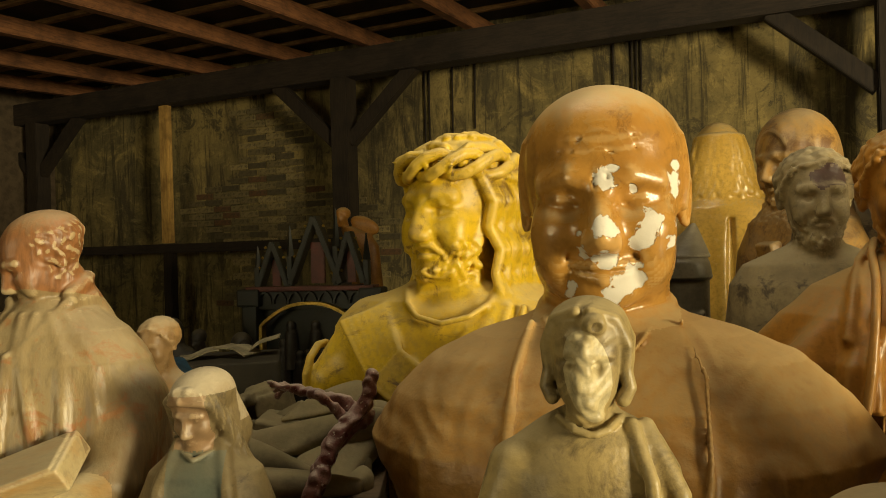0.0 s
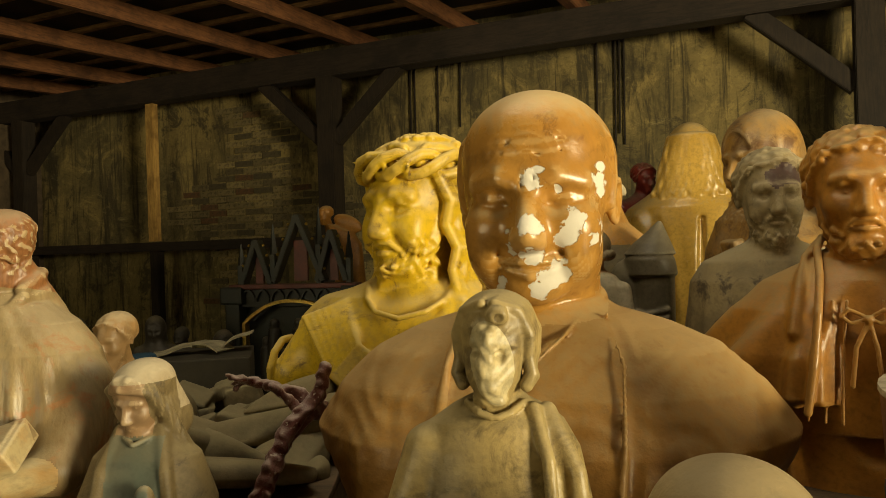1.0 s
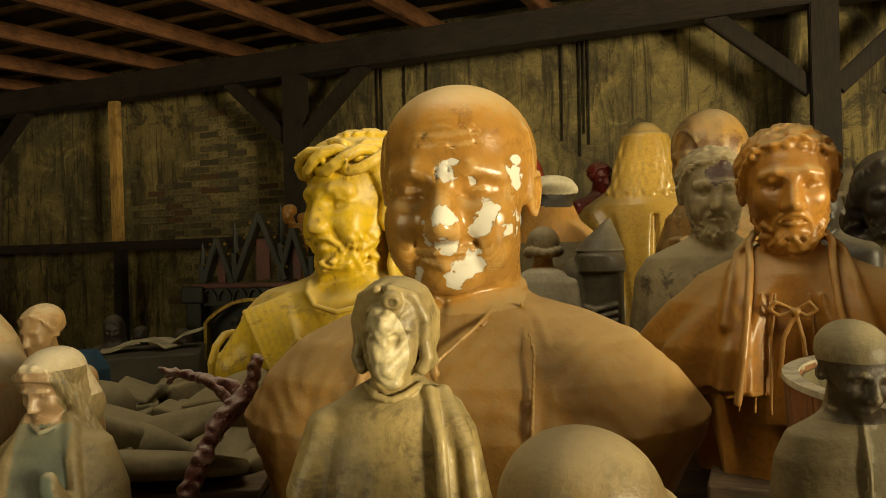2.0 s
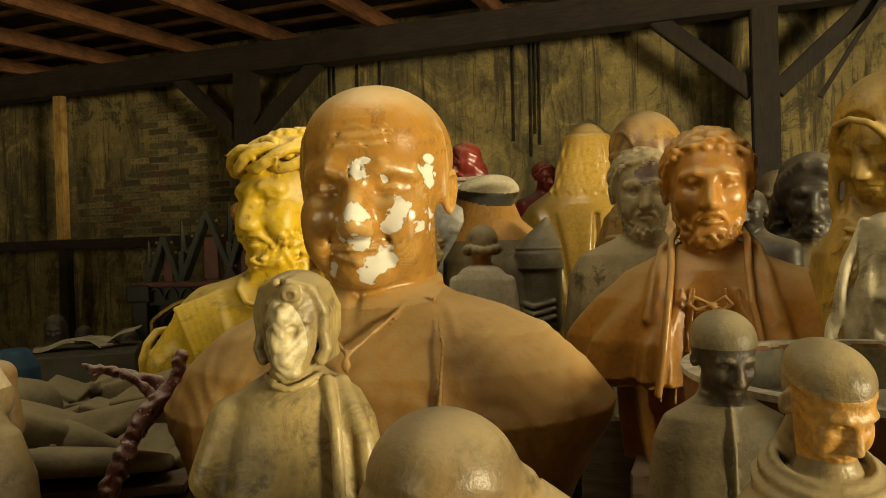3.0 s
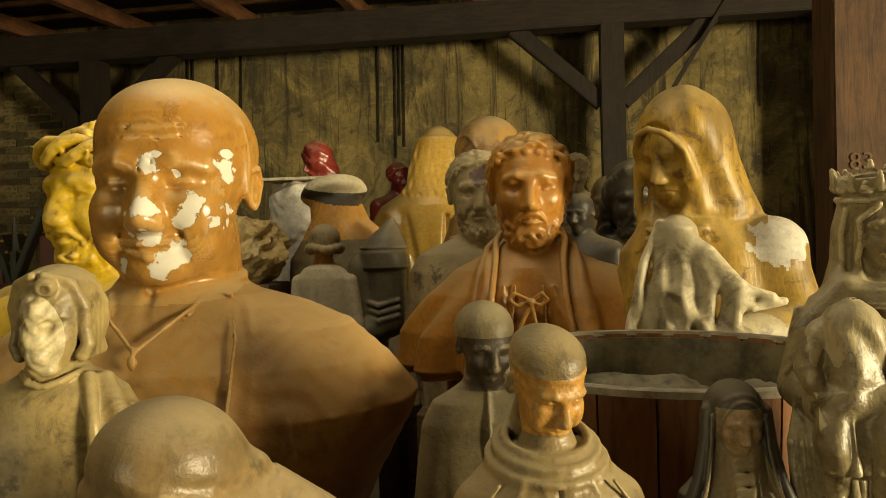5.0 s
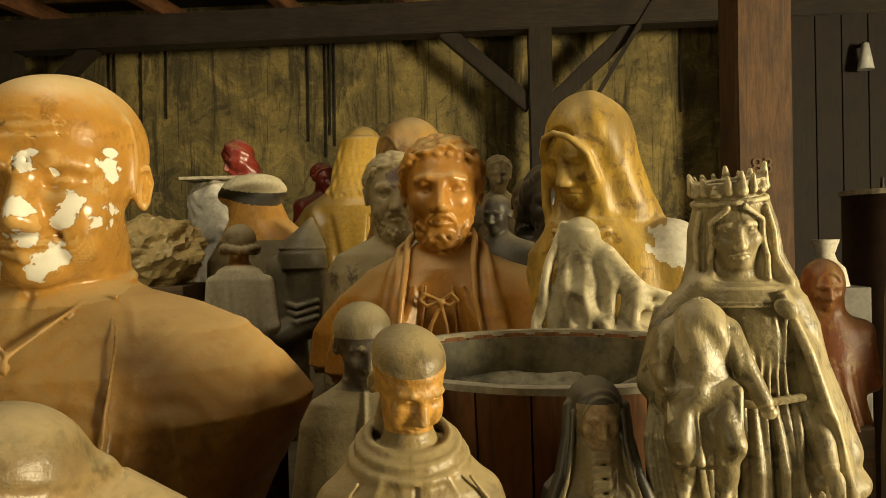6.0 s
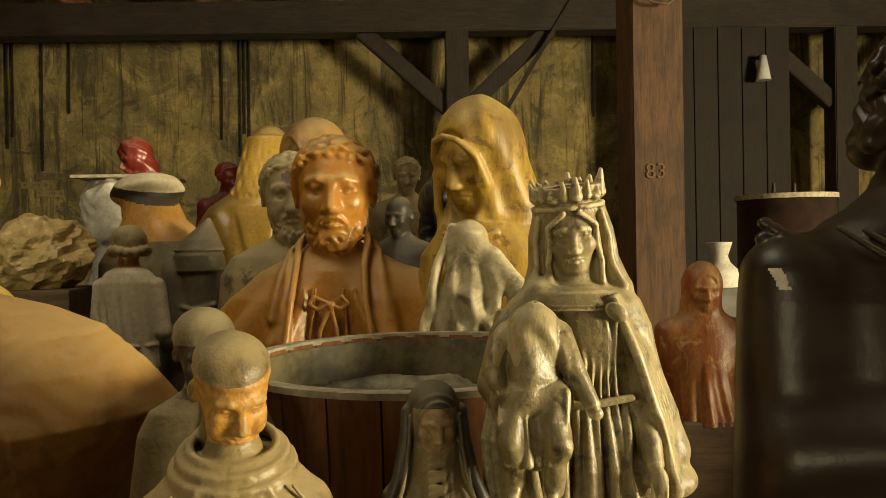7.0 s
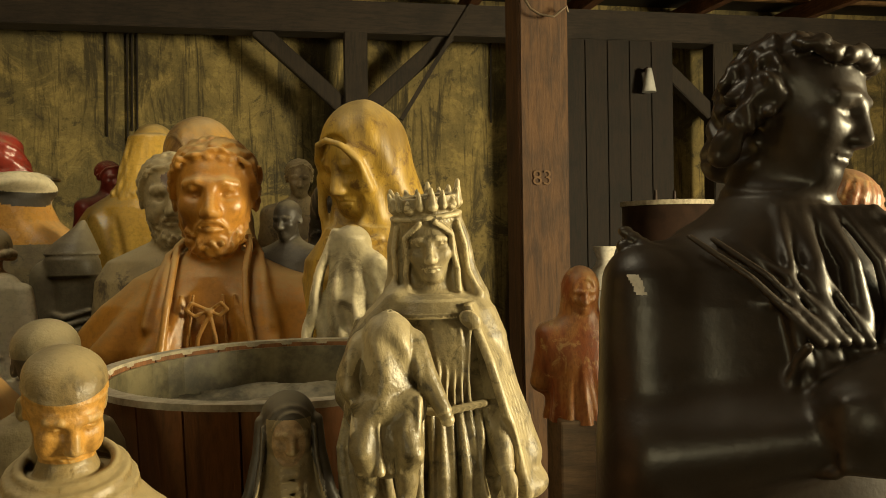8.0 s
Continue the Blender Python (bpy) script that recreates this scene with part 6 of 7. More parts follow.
bmesh.ops.create_grid(bm, x_segments=40, y_segments=40, size=0.24)
out = [v for v in bm.verts if v.co.xy.length > 0.226]
bmesh.ops.delete(bm, geom=out, context="VERTS")
for v in bm.verts:
    d = v.co.xy.length
    v.co.z = 0.455 + 0.022 * noise.noise(v.co * 14) + 0.03 * max(0, d - 0.17) / 0.06 * (0.5 + noise.noise(v.co * 9))
part("dried_residue", bm, residue, tub, "crusted dried plaster residue")


# ---- things behind the large bust ----
def clay_thing(name, c, mats, at, turn, label, category, group="", choose=None):
    return tagged(place(name, c, mats, at, turn, choose), label, category, group)


c = Clay((-0.22, -0.18, -0.5), (0.22, 0.18, 0.06), 0.0065)
c.lathe([(0.0, 0.13, 0.1), (-0.06, 0.18, 0.13), (-0.2, 0.16, 0.14), (-0.3, 0.13, 0.12), (-0.5, 0.16, 0.14)], 0.03, power=2.6)
c.press((0, 0, -0.2), 0.6, curls(60, 0.008, 1.0)).press((0, 0, -0.2), 0.6, curls(25, 0.015, 2.0))
clay_thing("plaster_lump", c, [white], (0.575, 2.83, 1.775), -20, "rough pale grey lump of cast plaster", "plaster lump")
board = new("board", to_mesh(box_bm((-0.17, -0.14, 0), (0.17, 0.14, 0.012), 0.003), "board"))
board.data.materials.append(tub_pale)
board.matrix_world = pose(0.575, 2.83, 1.776, 0, 0, -22)
tagged(board, "thin pale board lying on a plaster lump", "board")
H = 0.13
c = clay(H, 0.8, 0.8, 0.8, 0.75, -0.6, 0.004)
head(c, (0, 0, 0), (20, 0, 0), H, hood=True)
c.at((0, 0, 0), (0, 0, 0), H)
c.press((0, 0, 0), 0.8, lambda x, y, z: 0.02 * np.sin(16 * z + 8 * y + 2 * np.sin(6 * x)))
c.at()
clay_thing("hooded_head", c, [red], (0.585, 2.83, 1.862), -70, "glossy red hooded head resting on a board", "statue fragment", "statue fragments")

# crumpled paper bundle
kraft = plain("kraft_paper", (0.62, 0.46, 0.2), 0.36, scale=25, vary=0.3)
bm = bmesh.new()
bmesh.ops.create_icosphere(bm, subdivisions=5, radius=1)
for v in bm.verts:
    n = v.co.normalized()
    crease = sum(abs(noise.noise(n * f + Vector((3, 1, f)))) / f ** 0.8 for f in (1.4, 2.6, 5.0))
    r = 1.12 - 0.42 * crease
    v.co = Vector((n.x * 0.17, n.y * 0.13, n.z * 0.125)) * r
bundle = new("paper_wrapped_parcel", to_mesh(bm, "paper_wrapped_parcel"))
bundle.data.materials.append(kraft)
bundle.matrix_world = pose(0.27, 2.36, 1.5, 10, -12, -20)
tagged(bundle, "crumpled kraft paper bundle stacked behind the bust", "paper bundle")
prop = new("pedestal", to_mesh(box_bm((-0.14, -0.12, 0), (0.14, 0.12, 1.4), 0.006), "pedestal"))
prop.data.materials.append(table_wood)
prop.matrix_world = pose(0.27, 2.36, 0, 0, 0, -20)
tagged(prop, "plain wooden pedestal box under a paper bundle", "plinth", "statue plinths")
for x, y, z in ((0.575, 2.83, 1.28),):
    prop = new("pedestal", to_mesh(box_bm((-0.16, -0.14, 0), (0.16, 0.14, z), 0.006), "pedestal"))
    prop.data.materials.append(table_wood)
    prop.matrix_world = pose(x, y, 0, 0, 0, -20)
    tagged(prop, "plain wooden pedestal box under a plaster lump", "plinth", "statue plinths")

# flat-capped figure seen from behind
c = Clay((-0.32, -0.25, -0.75), (0.32, 0.25, 0.14), 0.0055)
c.ball((0, 0, 0.03), (0.115, 0.13, 0.035), 0.01, turn=(-12, -12, 0)).ball((0, 0, 0.05), (0.1, 0.115, 0.03), 0.02, turn=(-12, -12, 0))
c.lathe([(0.02, 0.085, 0.095), (-0.06, 0.1, 0.11, 0.02, 0), (-0.12, 0.15, 0.12, 0.04, 0), (-0.2, 0.2, 0.14, 0.04, 0), (-0.75, 0.2, 0.15, 0.03, 0)], 0.02)
c.press((0, 0, -0.4), 0.5, folds(9, 0.012, -0.15, -0.7, 1.0))
H = 0.1
statue(c, [amber, linen, umber, drab], (0.6, 2.4, 1.668), 0.24, -25, "amber figure in a flat white cap with a dark band",
       lambda x, y, z: np.where(z + 0.2 * x - 0.2 * y > 0.052, 1, np.where(z + 0.2 * x - 0.2 * y > 0.012, 2, np.where(z < -0.13, 3, 0))))
# boy with rolled hair
H = 0.112
c = clay(H, 1.3, 1.0, 1.0, 0.65, -5.0, 0.0035)
c.at((0, 0, 0), (0, 0, 0), H)
c.ball((0, 0, 0.1), (0.42, 0.45, 0.42), 0.05)
c.rod((0, 0.05, -0.3), (0, 0.1, -0.8), 0.24, 0.28, 0.08)
for i in range(16):
    a = 2 * math.pi * i / 16
    c.ball((0.4 * math.sin(a), 0.44 * math.cos(a), -0.14 + 0.04 * math.sin(3 * a)), (0.13, 0.13, 0.12), 0.025)
c.lathe([(-0.5, 0.26, 0.26, 0, 0.05), (-0.65, 0.55, 0.38, 0, 0.08), (-0.9, 0.75, 0.42, 0, 0.08), (-2.2, 0.68, 0.45, 0, 0.05), (-2.5, 0.62, 0.44, 0, 0.05), (-5.0, 0.8, 0.55, 0, 0.05)], 0.08)
for s in (-1, 1):
    c.rod((s * 0.72, 0.05, -1.0), (s * 0.85, 0.0, -2.1), 0.2, 0.18, 0.08)
    c.rod((s * 0.85, 0.0, -2.1), (s * 0.3, -0.5, -2.2), 0.18, 0.14, 0.08)
c.path([(0.64 * math.sin(a / 8 * math.pi), 0.05 - 0.46 * math.cos(a / 8 * math.pi), -2.45) for a in range(17)], 0.05, 0.03)
c.press((0, 0, -1.6), 1.3, folds(7, 0.035, -0.8, -2.4, 1.0))
c.at()
statue(c, [linen, grey, amber], (0.515, 2.0, 1.525), H, 150, "boy statuette with rolled hair and a pale belted shirt",
       lambda x, y, z: np.where(z > -0.2 * H, 1, np.where(z > -0.55 * H, 2, 0)))
# knight's shoulder armour
H = 0.2
c = clay(H, 1.0, 0.9, 0.9, 0.3, -3.4, 0.0045)
c.at((0, 0, 0), (0, 0, 0), H)
c.lathe([(0.16, 0.03, 0.03, 0.16, 0), (0.02, 0.13, 0.15, 0.12, 0), (-0.18, 0.29, 0.28, 0.04, 0), (-0.36, 0.4, 0.36, 0, 0)], 0.03)
c.lathe([(-0.3, 0.3, 0.3, 0, 0.0), (-0.42, 0.375, 0.37, 0, 0.0), (-0.66, 0.385, 0.38, 0.03, 0.0), (-0.69, 0.35, 0.34, 0.03, 0.0)], 0.012)
c.rod((0.04, 0, -0.5), (0.06, 0, -1.5), 0.33, 0.3, 0.012)
for k in range(3):
    c.path([(-0.28, -0.14, -1.2 - 0.12 * k), (-0.05, -0.34, -1.26 - 0.12 * k), (0.26, -0.24, -1.18 - 0.12 * k)], 0.045, 0.03)
c.rod((0.06, 0, -1.5), (-0.35, -0.3, -1.75), 0.28, 0.2, 0.06)
c.rod((-0.3, 0.1, -0.7), (-0.3, 0.1, -3.4), 0.3, 0.4, 0.05)
c.at()
statue(c, [plaster_paint("armour_grey", (0.16, 0.135, 0.085), (0.1, 0.08, 0.05), dust=(0.32, 0.27, 0.18), rough=0.4)], (0.725, 2.18, 1.575), H, -20, "dark armoured figure with a pointed shoulder plate")

# ---- broken pieces ----
crate = tagged(new("crate"), "dusty wooden crate heaped with broken pieces", "crate")
crate.matrix_world = pose(-0.42, 1.38, 0)
CX, CY, CZ = 0.3, 0.33, 1.16
for i in range(7):
    z0 = CZ * i / 7
    for sy in (-1, 1):
        part("slat", box_bm((-CX, sy * CY - 0.01, z0 + 0.006), (CX, sy * CY + 0.01, z0 + CZ / 7 - 0.006), 0.003), crate_wood, crate)
    for sx in (-1, 1):
        part("slat", box_bm((sx * CX - 0.01, -CY + 0.012, z0 + 0.006), (sx * CX + 0.01, CY - 0.012, z0 + CZ / 7 - 0.006), 0.003), crate_wood, crate)
part("lid", box_bm((-CX - 0.012, -CY - 0.012, CZ), (CX + 0.012, CY + 0.012, CZ + 0.015), 0.003), crate_wood, crate)
maroon = plaster_paint("maroon_paint", (0.16, 0.05, 0.045), (0.3, 0.16, 0.13), dust=(0.5, 0.42, 0.36), dusty=0.6, rough=0.28, scale=34, speck=0.7)


def limb(label, pts, r, r2, fingers=True, mat=None):
    p = [Vector(q) for q in pts]
    lo = [min(q[i] for q in p) - 0.06 for i in range(3)]
    hi = [max(q[i] for q in p) + 0.06 for i in range(3)]
    base = p[0].copy()
    c = Clay([lo[i] - base[i] for i in range(3)], [hi[i] - base[i] for i in range(3)], 0.0028)
    c.path([tuple(q - base) for q in p], r, 0.008, r2=r2)
    tip, way = p[-1] - base, (p[-1] - p[-2]).normalized()
    if fingers:
        side = way.cross(Vector((0, 0.3, 1))).normalized()
        for k in range(4):
            a = tip + side * (k - 1.5) * 0.008
            c.path([tuple(a), tuple(a + way * 0.02 + side * (k - 1.5) * 0.002), tuple(a + way * 0.035 + Vector((0, 0, -0.006 * k)))], 0.005, 0.004, r2=0.0035)
    c.press((0, 0, 0), 0.5, curls(150, 0.004, 1.0))
    return clay_thing("broken_limb", c, [mat or maroon], tuple(base), 0, label, "statue fragment", "statue fragments")


limb("broken maroon arm with outstretched fingers", [(-0.12, 1.06, 1.305), (-0.155, 1.065, 1.33), (-0.2, 1.08, 1.338), (-0.235, 1.095, 1.345)], 0.012, 0.007)
limb("broken maroon forearm lying across the heap", [(-0.135, 1.06, 1.3), (-0.165, 1.04, 1.325), (-0.185, 1.03, 1.35)], 0.009, 0.005, False)
limb("broken pinkish leg, paint flaking off", [(-0.108, 1.05, 1.37), (-0.122, 1.045, 1.325), (-0.158, 1.02, 1.29), (-0.182, 1.0, 1.235), (-0.2, 0.99, 1.19)], 0.01, 0.015, False)
limb("broken maroon shin bone of a statue", [(-0.12, 1.06, 1.31), (-0.16, 1.05, 1.28), (-0.185, 1.03, 1.24), (-0.21, 1.05, 1.185)], 0.013, 0.011, False)
slab_mat = plaster_paint("slab_plaster", (0.24, 0.19, 0.1), (0.1, 0.08, 0.04), dust=(0.3, 0.25, 0.14), dusty=0.5, rough=0.6)
for i, (x, y, z, w, d, h, rx, ry, rz, lab) in enumerate(((-0.25, 1.22, 1.25, 0.13, 0.07, 0.012, 12, -14, 20, "drab curved plaster slab on the heap"), (-0.3, 1.2, 1.22, 0.16, 0.06, 0.02, 8, 10, -15, "drab broken plaster slab on the heap"),
                                                         (-0.24, 1.12, 1.195, 0.11, 0.09, 0.014, -14, 4, 5, "flat plaster disc fragment with holes"), (-0.36, 1.16, 1.24, 0.1, 0.05, 0.03, 5, 25, 40, "ochre plaster fragment on the heap"),
                                                         (-0.17, 1.2, 1.22, 0.1, 0.06, 0.03, 10, -30, 60, "dark folded plaster fragment on the heap"), (-0.5, 1.3, 1.25, 0.09, 0.07, 0.05, 0, 12, 30, "grey rounded plaster fragment on the heap"))):
    c = Clay((-w - 0.03, -d - 0.03, -h - 0.03), (w + 0.03, d + 0.03, h + 0.03), 0.0045)
    c.block((0, 0, 0), (w, d, h), h * 0.8, 0.005)
    c.press((0, 0, 0), 0.4, lambda x, y, z: 0.012 * np.sin(16 * x + 3 * np.sin(20 * y) + i) + 0.005 * np.sin(55 * y + 20 * x))
    if i == 2:
        for hx, hy in ((-0.05, 0.02), (0.02, -0.03), (0.06, 0.03)):
            c.rod((hx, hy, -0.05), (hx, hy, 0.05), 0.014, soft=0.004, cut=True)
    ob = clay_thing("plaster_fragment", c, [slab_mat], (x, y, z), 0, lab, "statue fragment", "statue fragments")
    ob.matrix_world = pose(x, y, z, rx, ry, rz)
# heap filling under the pieces
c = Clay((-0.34, -0.38, -0.02), (0.34, 0.38, 0.2), 0.005)
for k in range(90):
    x, y = rng.uniform(-0.26, 0.26), rng.uniform(-0.3, 0.3)
    c.block((x, y, rng.uniform(0.0, 0.06)), (rng.uniform(0.015, 0.06), rng.uniform(0.015, 0.05), rng.uniform(0.006, 0.03)), 0.005, 0.002, turn=(rng.uniform(-30, 30), rng.uniform(-30, 30), 0))
clay_thing("rubble_heap", c, [slab_mat], (-0.42, 1.38, CZ + 0.012), 0, "heap of drab broken plaster rubble", "rubble")["kind"] = "stuff"

# crate with papers and a blue cloth further back
back_crate = new("box", to_mesh(box_bm((-0.14, -0.12, 0), (0.14, 0.12, 1.27), 0.006), "box"))
back_crate.data.materials.append(plain("dark_box", (0.06, 0.05, 0.03), 0.7))
back_crate.matrix_world = pose(-0.6, 1.98, 0, 0, 0, 12)
tagged(back_crate, "tall dark box with papers on top", "box")
paper = plain("old_paper", (0.42, 0.36, 0.22), 0.7, scale=20)
for k, (dx, dy, dz, ry, rz) in enumerate(((-0.07, -0.02, 0.012, -6, 20), (0.03, 0.0, 0.02, 14, -20), (0.09, 0.03, 0.03, -28, 10))):
    bm = bmesh.new()
    bmesh.ops.create_grid(bm, x_segments=10, y_segments=8, size=0.5)
    for v in bm.verts:
        v.co = Vector((v.co.x * 0.1, v.co.y * 0.08, 0.006 * math.sin(v.co.x * 5 + k)))
    bmesh.ops.solidify(bm, geom=bm.faces[:], thickness=0.004)
    ob = new("paper_sheet", to_mesh(bm, "paper_sheet"))
    ob.data.materials.append(paper)
    ob.matrix_world = pose(-0.6 + dx, 1.98 + dy, 1.275 + dz, 0, ry, rz)
    tagged(ob, "curled old paper sheets on a dark box", "paper", "paper sheets")
c = Clay((-0.08, -0.08, -0.3), (0.08, 0.08, 0.06), 0.005)
c.lathe([(0.04, 0.03, 0.04), (0.0, 0.055, 0.05), (-0.3, 0.065, 0.06)], 0.01)
c.press((0, 0, -0.1), 0.3, folds(7, 0.012, 0.03, -0.3, 1.0))
clay_thing("blue_cloth", c, [plain("blue_fabric", (0.02, 0.07, 0.12), 0.7)], (-0.62, 1.62, 1.28), 0, "hanging blue cloth draped over a box", "cloth")
under = new("box", to_mesh(box_bm((-0.07, -0.07, 0), (0.07, 0.07, 1.0), 0.005), "box"))
under.data.materials.append(crate_wood)
under.matrix_world = pose(-0.62, 1.62, 0)
tagged(under, "narrow wooden box under a blue cloth", "box")

# dark statuettes along the far left
for x, y, z, H, t in ((-1.55, 4.1, 1.12, 0.13, 10), (-1.42, 4.15, 1.07, 0.12, -20), (-1.1, 3.9, 1.05, 0.13, 30), (-1.9, 3.9, 1.15, 0.14, 0), (-1.75, 3.0, 1.36, 0.16, 20), (-2.3, 4.1, 1.2, 0.15, -10)):
    c = clay(H, 1.3, 1.0, 1.0, 0.65, -4.0, 0.006)
    head(c, (0, 0, 0), (10, 0, 0), H, hood=t > 5)
    robe(c, H, 4.4, 1.0, arms="", count=8, amp=0.06, seed=x)
    statue(c, [umber], (x, y, z), H, t, "dark statuette standing in shadow by the wall")
    ob = new("pedestal", to_mesh(box_bm((-0.1, -0.1, 0), (0.1, 0.1, z - 4 * H + 0.01), 0.005), "pedestal"))
    ob.data.materials.append(table_wood)
    ob.matrix_world = pose(x, y, 0, 0, 0, t)
    tagged(ob, "plain wooden pedestal box under a statue", "plinth", "statue plinths")

# ---- carved gothic altar screen ----
green_wood = plaster_paint("green_black_paint", (0.016, 0.019, 0.013), (0.028, 0.024, 0.014), dust=(0.1, 0.085, 0.05), rough=0.5, scale=12)
red_wood = plaster_paint("dull_red_paint", (0.16, 0.035, 0.02), (0.1, 0.03, 0.02), rough=0.5, dusty=0.3)
gilt = plain("old_gilt", (0.5, 0.33, 0.06), 0.4, 0.7, scale=40)
altar = tagged(new("altar_screen"), "dark green gothic altar screen with gilt trim", "altar")
altar.matrix_world = pose(-0.82, 4.5, 0, 0, 0, -12)


def arch_bm(half, spring, rise, thick, depth, n=14):
    """A pointed arch's frame."""
    bm = bmesh.new()
    pts = [(-half, 0.0), (-half, spring)]
    for i in range(1, n + 1):
        f = i / n
        pts.append((-half * (1 - f) ** 0.8, spring + rise * math.sin(f * math.pi / 2)))
    pts += [(-x, z) for x, z in pts[-2::-1]]
    prev = None
    for i, (x, z) in enumerate(pts):
        a, b = Vector(pts[max(i - 1, 0)]), Vector(pts[min(i + 1, len(pts) - 1)])
        d = (b - a).normalized()
        nrm = Vector((-d.y, d.x)) * thick
        ring = [bm.verts.new((x + o * nrm.x, y, z + o * nrm.y)) for o, y in ((0, -depth), (1, -depth), (1, depth), (0, depth))]
        if prev:
            for j in range(4):
                bm.faces.new((prev[j], prev[(j + 1) % 4], ring[(j + 1) % 4], ring[j]))
        prev = ring
    bmesh.ops.recalc_face_normals(bm, faces=bm.faces)
    return bm


def gable(x, half, base, tip, parent):
    for s in (-1, 1):
        part("gable_bar", beam_bm((x + s * half, 0, base), (x, 0, tip), 0.09, 0.034, 0.005, 0.001, 2), green_wood, parent)
    part("gable_panel", beam_bm((x, 0.03, base), (x, 0.03, base + (tip - base) * 0.62), half * 0.55, 0.02, 0.003, 0, 1), red_wood, parent)
    for k in range(4):
        f = (k + 0.6) / 4.4
        for s in (-1, 1):
            bm = bmesh.new()
            bmesh.ops.create_icosphere(bm, subdivisions=1, radius=0.011)
            bmesh.ops.translate(bm, verts=bm.verts, vec=(x + s * (half * (1 - f) + 0.03), -0.02, base + (tip - base) * f + 0.02))
            part("crocket", bm, gilt, parent, "small gilt leaf knob")


def pinnacle(x, base, top, parent):
    bm = box_bm((x - 0.017, -0.03, base), (x + 0.017, 0.02, base + (top - base) * 0.55), 0.004)
    p = part("pinnacle", bm, green_wood, parent)
    bm = bmesh.new()
    bmesh.ops.create_cone(bm, segments=4, radius1=0.026, radius2=0.004, depth=(top - base) * 0.45, cap_ends=True)
    bmesh.ops.translate(bm, verts=bm.verts, vec=(x, -0.005, base + (top - base) * 0.775))
    part("spire", bm, green_wood, p)


gable(0.03, 0.165, 1.36, 1.77, altar)
gable(-0.25, 0.1, 1.34, 1.62, altar)
gable(0.25, 0.095, 1.36, 1.67, altar)
for x, t in ((-0.36, 1.6), (-0.14, 1.72), (0.165, 1.82), (0.36, 1.66)):
    pinnacle(x, 1.3, t, altar)
part("cornice", box_bm((-0.42, -0.07, 1.315), (0.42, 0.05, 1.345), 0.006), red_wood, altar, "dull red cornice")
part("frieze", box_bm((-0.4, -0.03, 1.2), (0.4, 0.05, 1.315), 0.004), green_wood, altar)
for i in range(7):
    x = -0.3 + 0.1 * i
    p = arch_bm(0.036, 0.02, 0.045, 0.012, 0.012, 8)
    bmesh.ops.translate(p, verts=p.verts, vec=(x, -0.045, 1.235))
    part("tracery", p, green_wood, altar)
for s in (-1, 1):
    part("column", box_bm((s * 0.4 - 0.05, -0.07, 0), (s * 0.4 + 0.05, 0.04, 1.3), 0.012), green_wood, altar)
    part("capital", box_bm((s * 0.4 - 0.075, -0.09, 1.22), (s * 0.4 + 0.075, 0.05, 1.33), 0.015), green_wood, altar)
arch = arch_bm(0.31, 1.1, 0.13, 0.02, 0.03)
bmesh.ops.translate(arch, verts=arch.verts, vec=(0, -0.05, 0))
part("arch_trim", arch, gilt, altar, "gilt arch moulding")
part("back_panel", box_bm((-0.4, 0.05, 0), (0.4, 0.08, 1.3), 0.003), green_wood, altar)
for k in range(9):
    x, z = -0.22 + 0.055 * k, 0.85 + 0.12 * math.sin(k * 1.9)
    cc = Clay((-0.06, -0.05, -0.25), (0.06, 0.05, 0.08), 0.009)
    cc.ball((0, 0, 0.03), 0.03, 0.01).rod((0, 0, -0.03), (0, 0, -0.25), 0.04, 0.05, 0.02)
    me = cc.mesh("relief")
    me.materials.append(umber)
    ob = new("relief_carving", me)
    ob.parent = altar
    ob.matrix_basis = pose(x, 0.03, z + 0.1)
# brown winged carving beside it
H = 0.12
c = clay(H, 2.2, 1.0, 1.0, 0.65, -4.0, 0.007)
head(c, (0, 0, 0), (10, 0, -40), H, hair="short")
c.at((0, 0, 0), (0, 0, 0), H)
c.ball((1.25, 0.1, -0.45), (0.85, 0.25, 0.45), 0.08, turn=(0, 25, 0))
c.lathe([(-0.5, 0.3, 0.3, 0.3, 0.1), (-0.9, 0.75, 0.4, 0.8, 0.1), (-1.6, 0.7, 0.4, 1.3, 0.1), (-4.0, 0.9, 0.5, 1.3, 0.1)], 0.1)
c.at()
statue(c, [brown], (-0.66, 4.75, 1.775), H, -5, "brown winged wooden carving behind an altar screen")
ob = new("pedestal", to_mesh(box_bm((-0.12, -0.12, 0), (0.12, 0.12, 1.31), 0.005), "pedestal"))
ob.data.materials.append(table_wood)
ob.matrix_world = pose(-0.52, 4.77, 0)
tagged(ob, "plain wooden pedestal box under a carving", "plinth", "statue plinths")

# ---- the dark end of the shed ----
drum = tagged(new("metal_drum"), "tall reddish metal drum with a pale lid", "drum")
drum.matrix_world = pose(3.72, 2.4, 0)
bm = bmesh.new()
bmesh.ops.create_cone(bm, segments=40, radius1=0.24, radius2=0.24, depth=1.7, cap_ends=True)
bmesh.ops.translate(bm, verts=bm.verts, vec=(0, 0, 0.85))
for f in bm.faces:
    f.smooth = len(f.verts) == 4
part("drum_body", bm, plain("drum_rust", (0.05, 0.025, 0.015), 0.6, 0.2), drum)
part("rim", ring_bm(0.225, 0.25, 1.7, 1.725), tub_pale, drum, "pale lid rim")
bm = bmesh.new()
bmesh.ops.create_cone(bm, segments=40, radius1=0.226, radius2=0.226, depth=0.01, cap_ends=True)
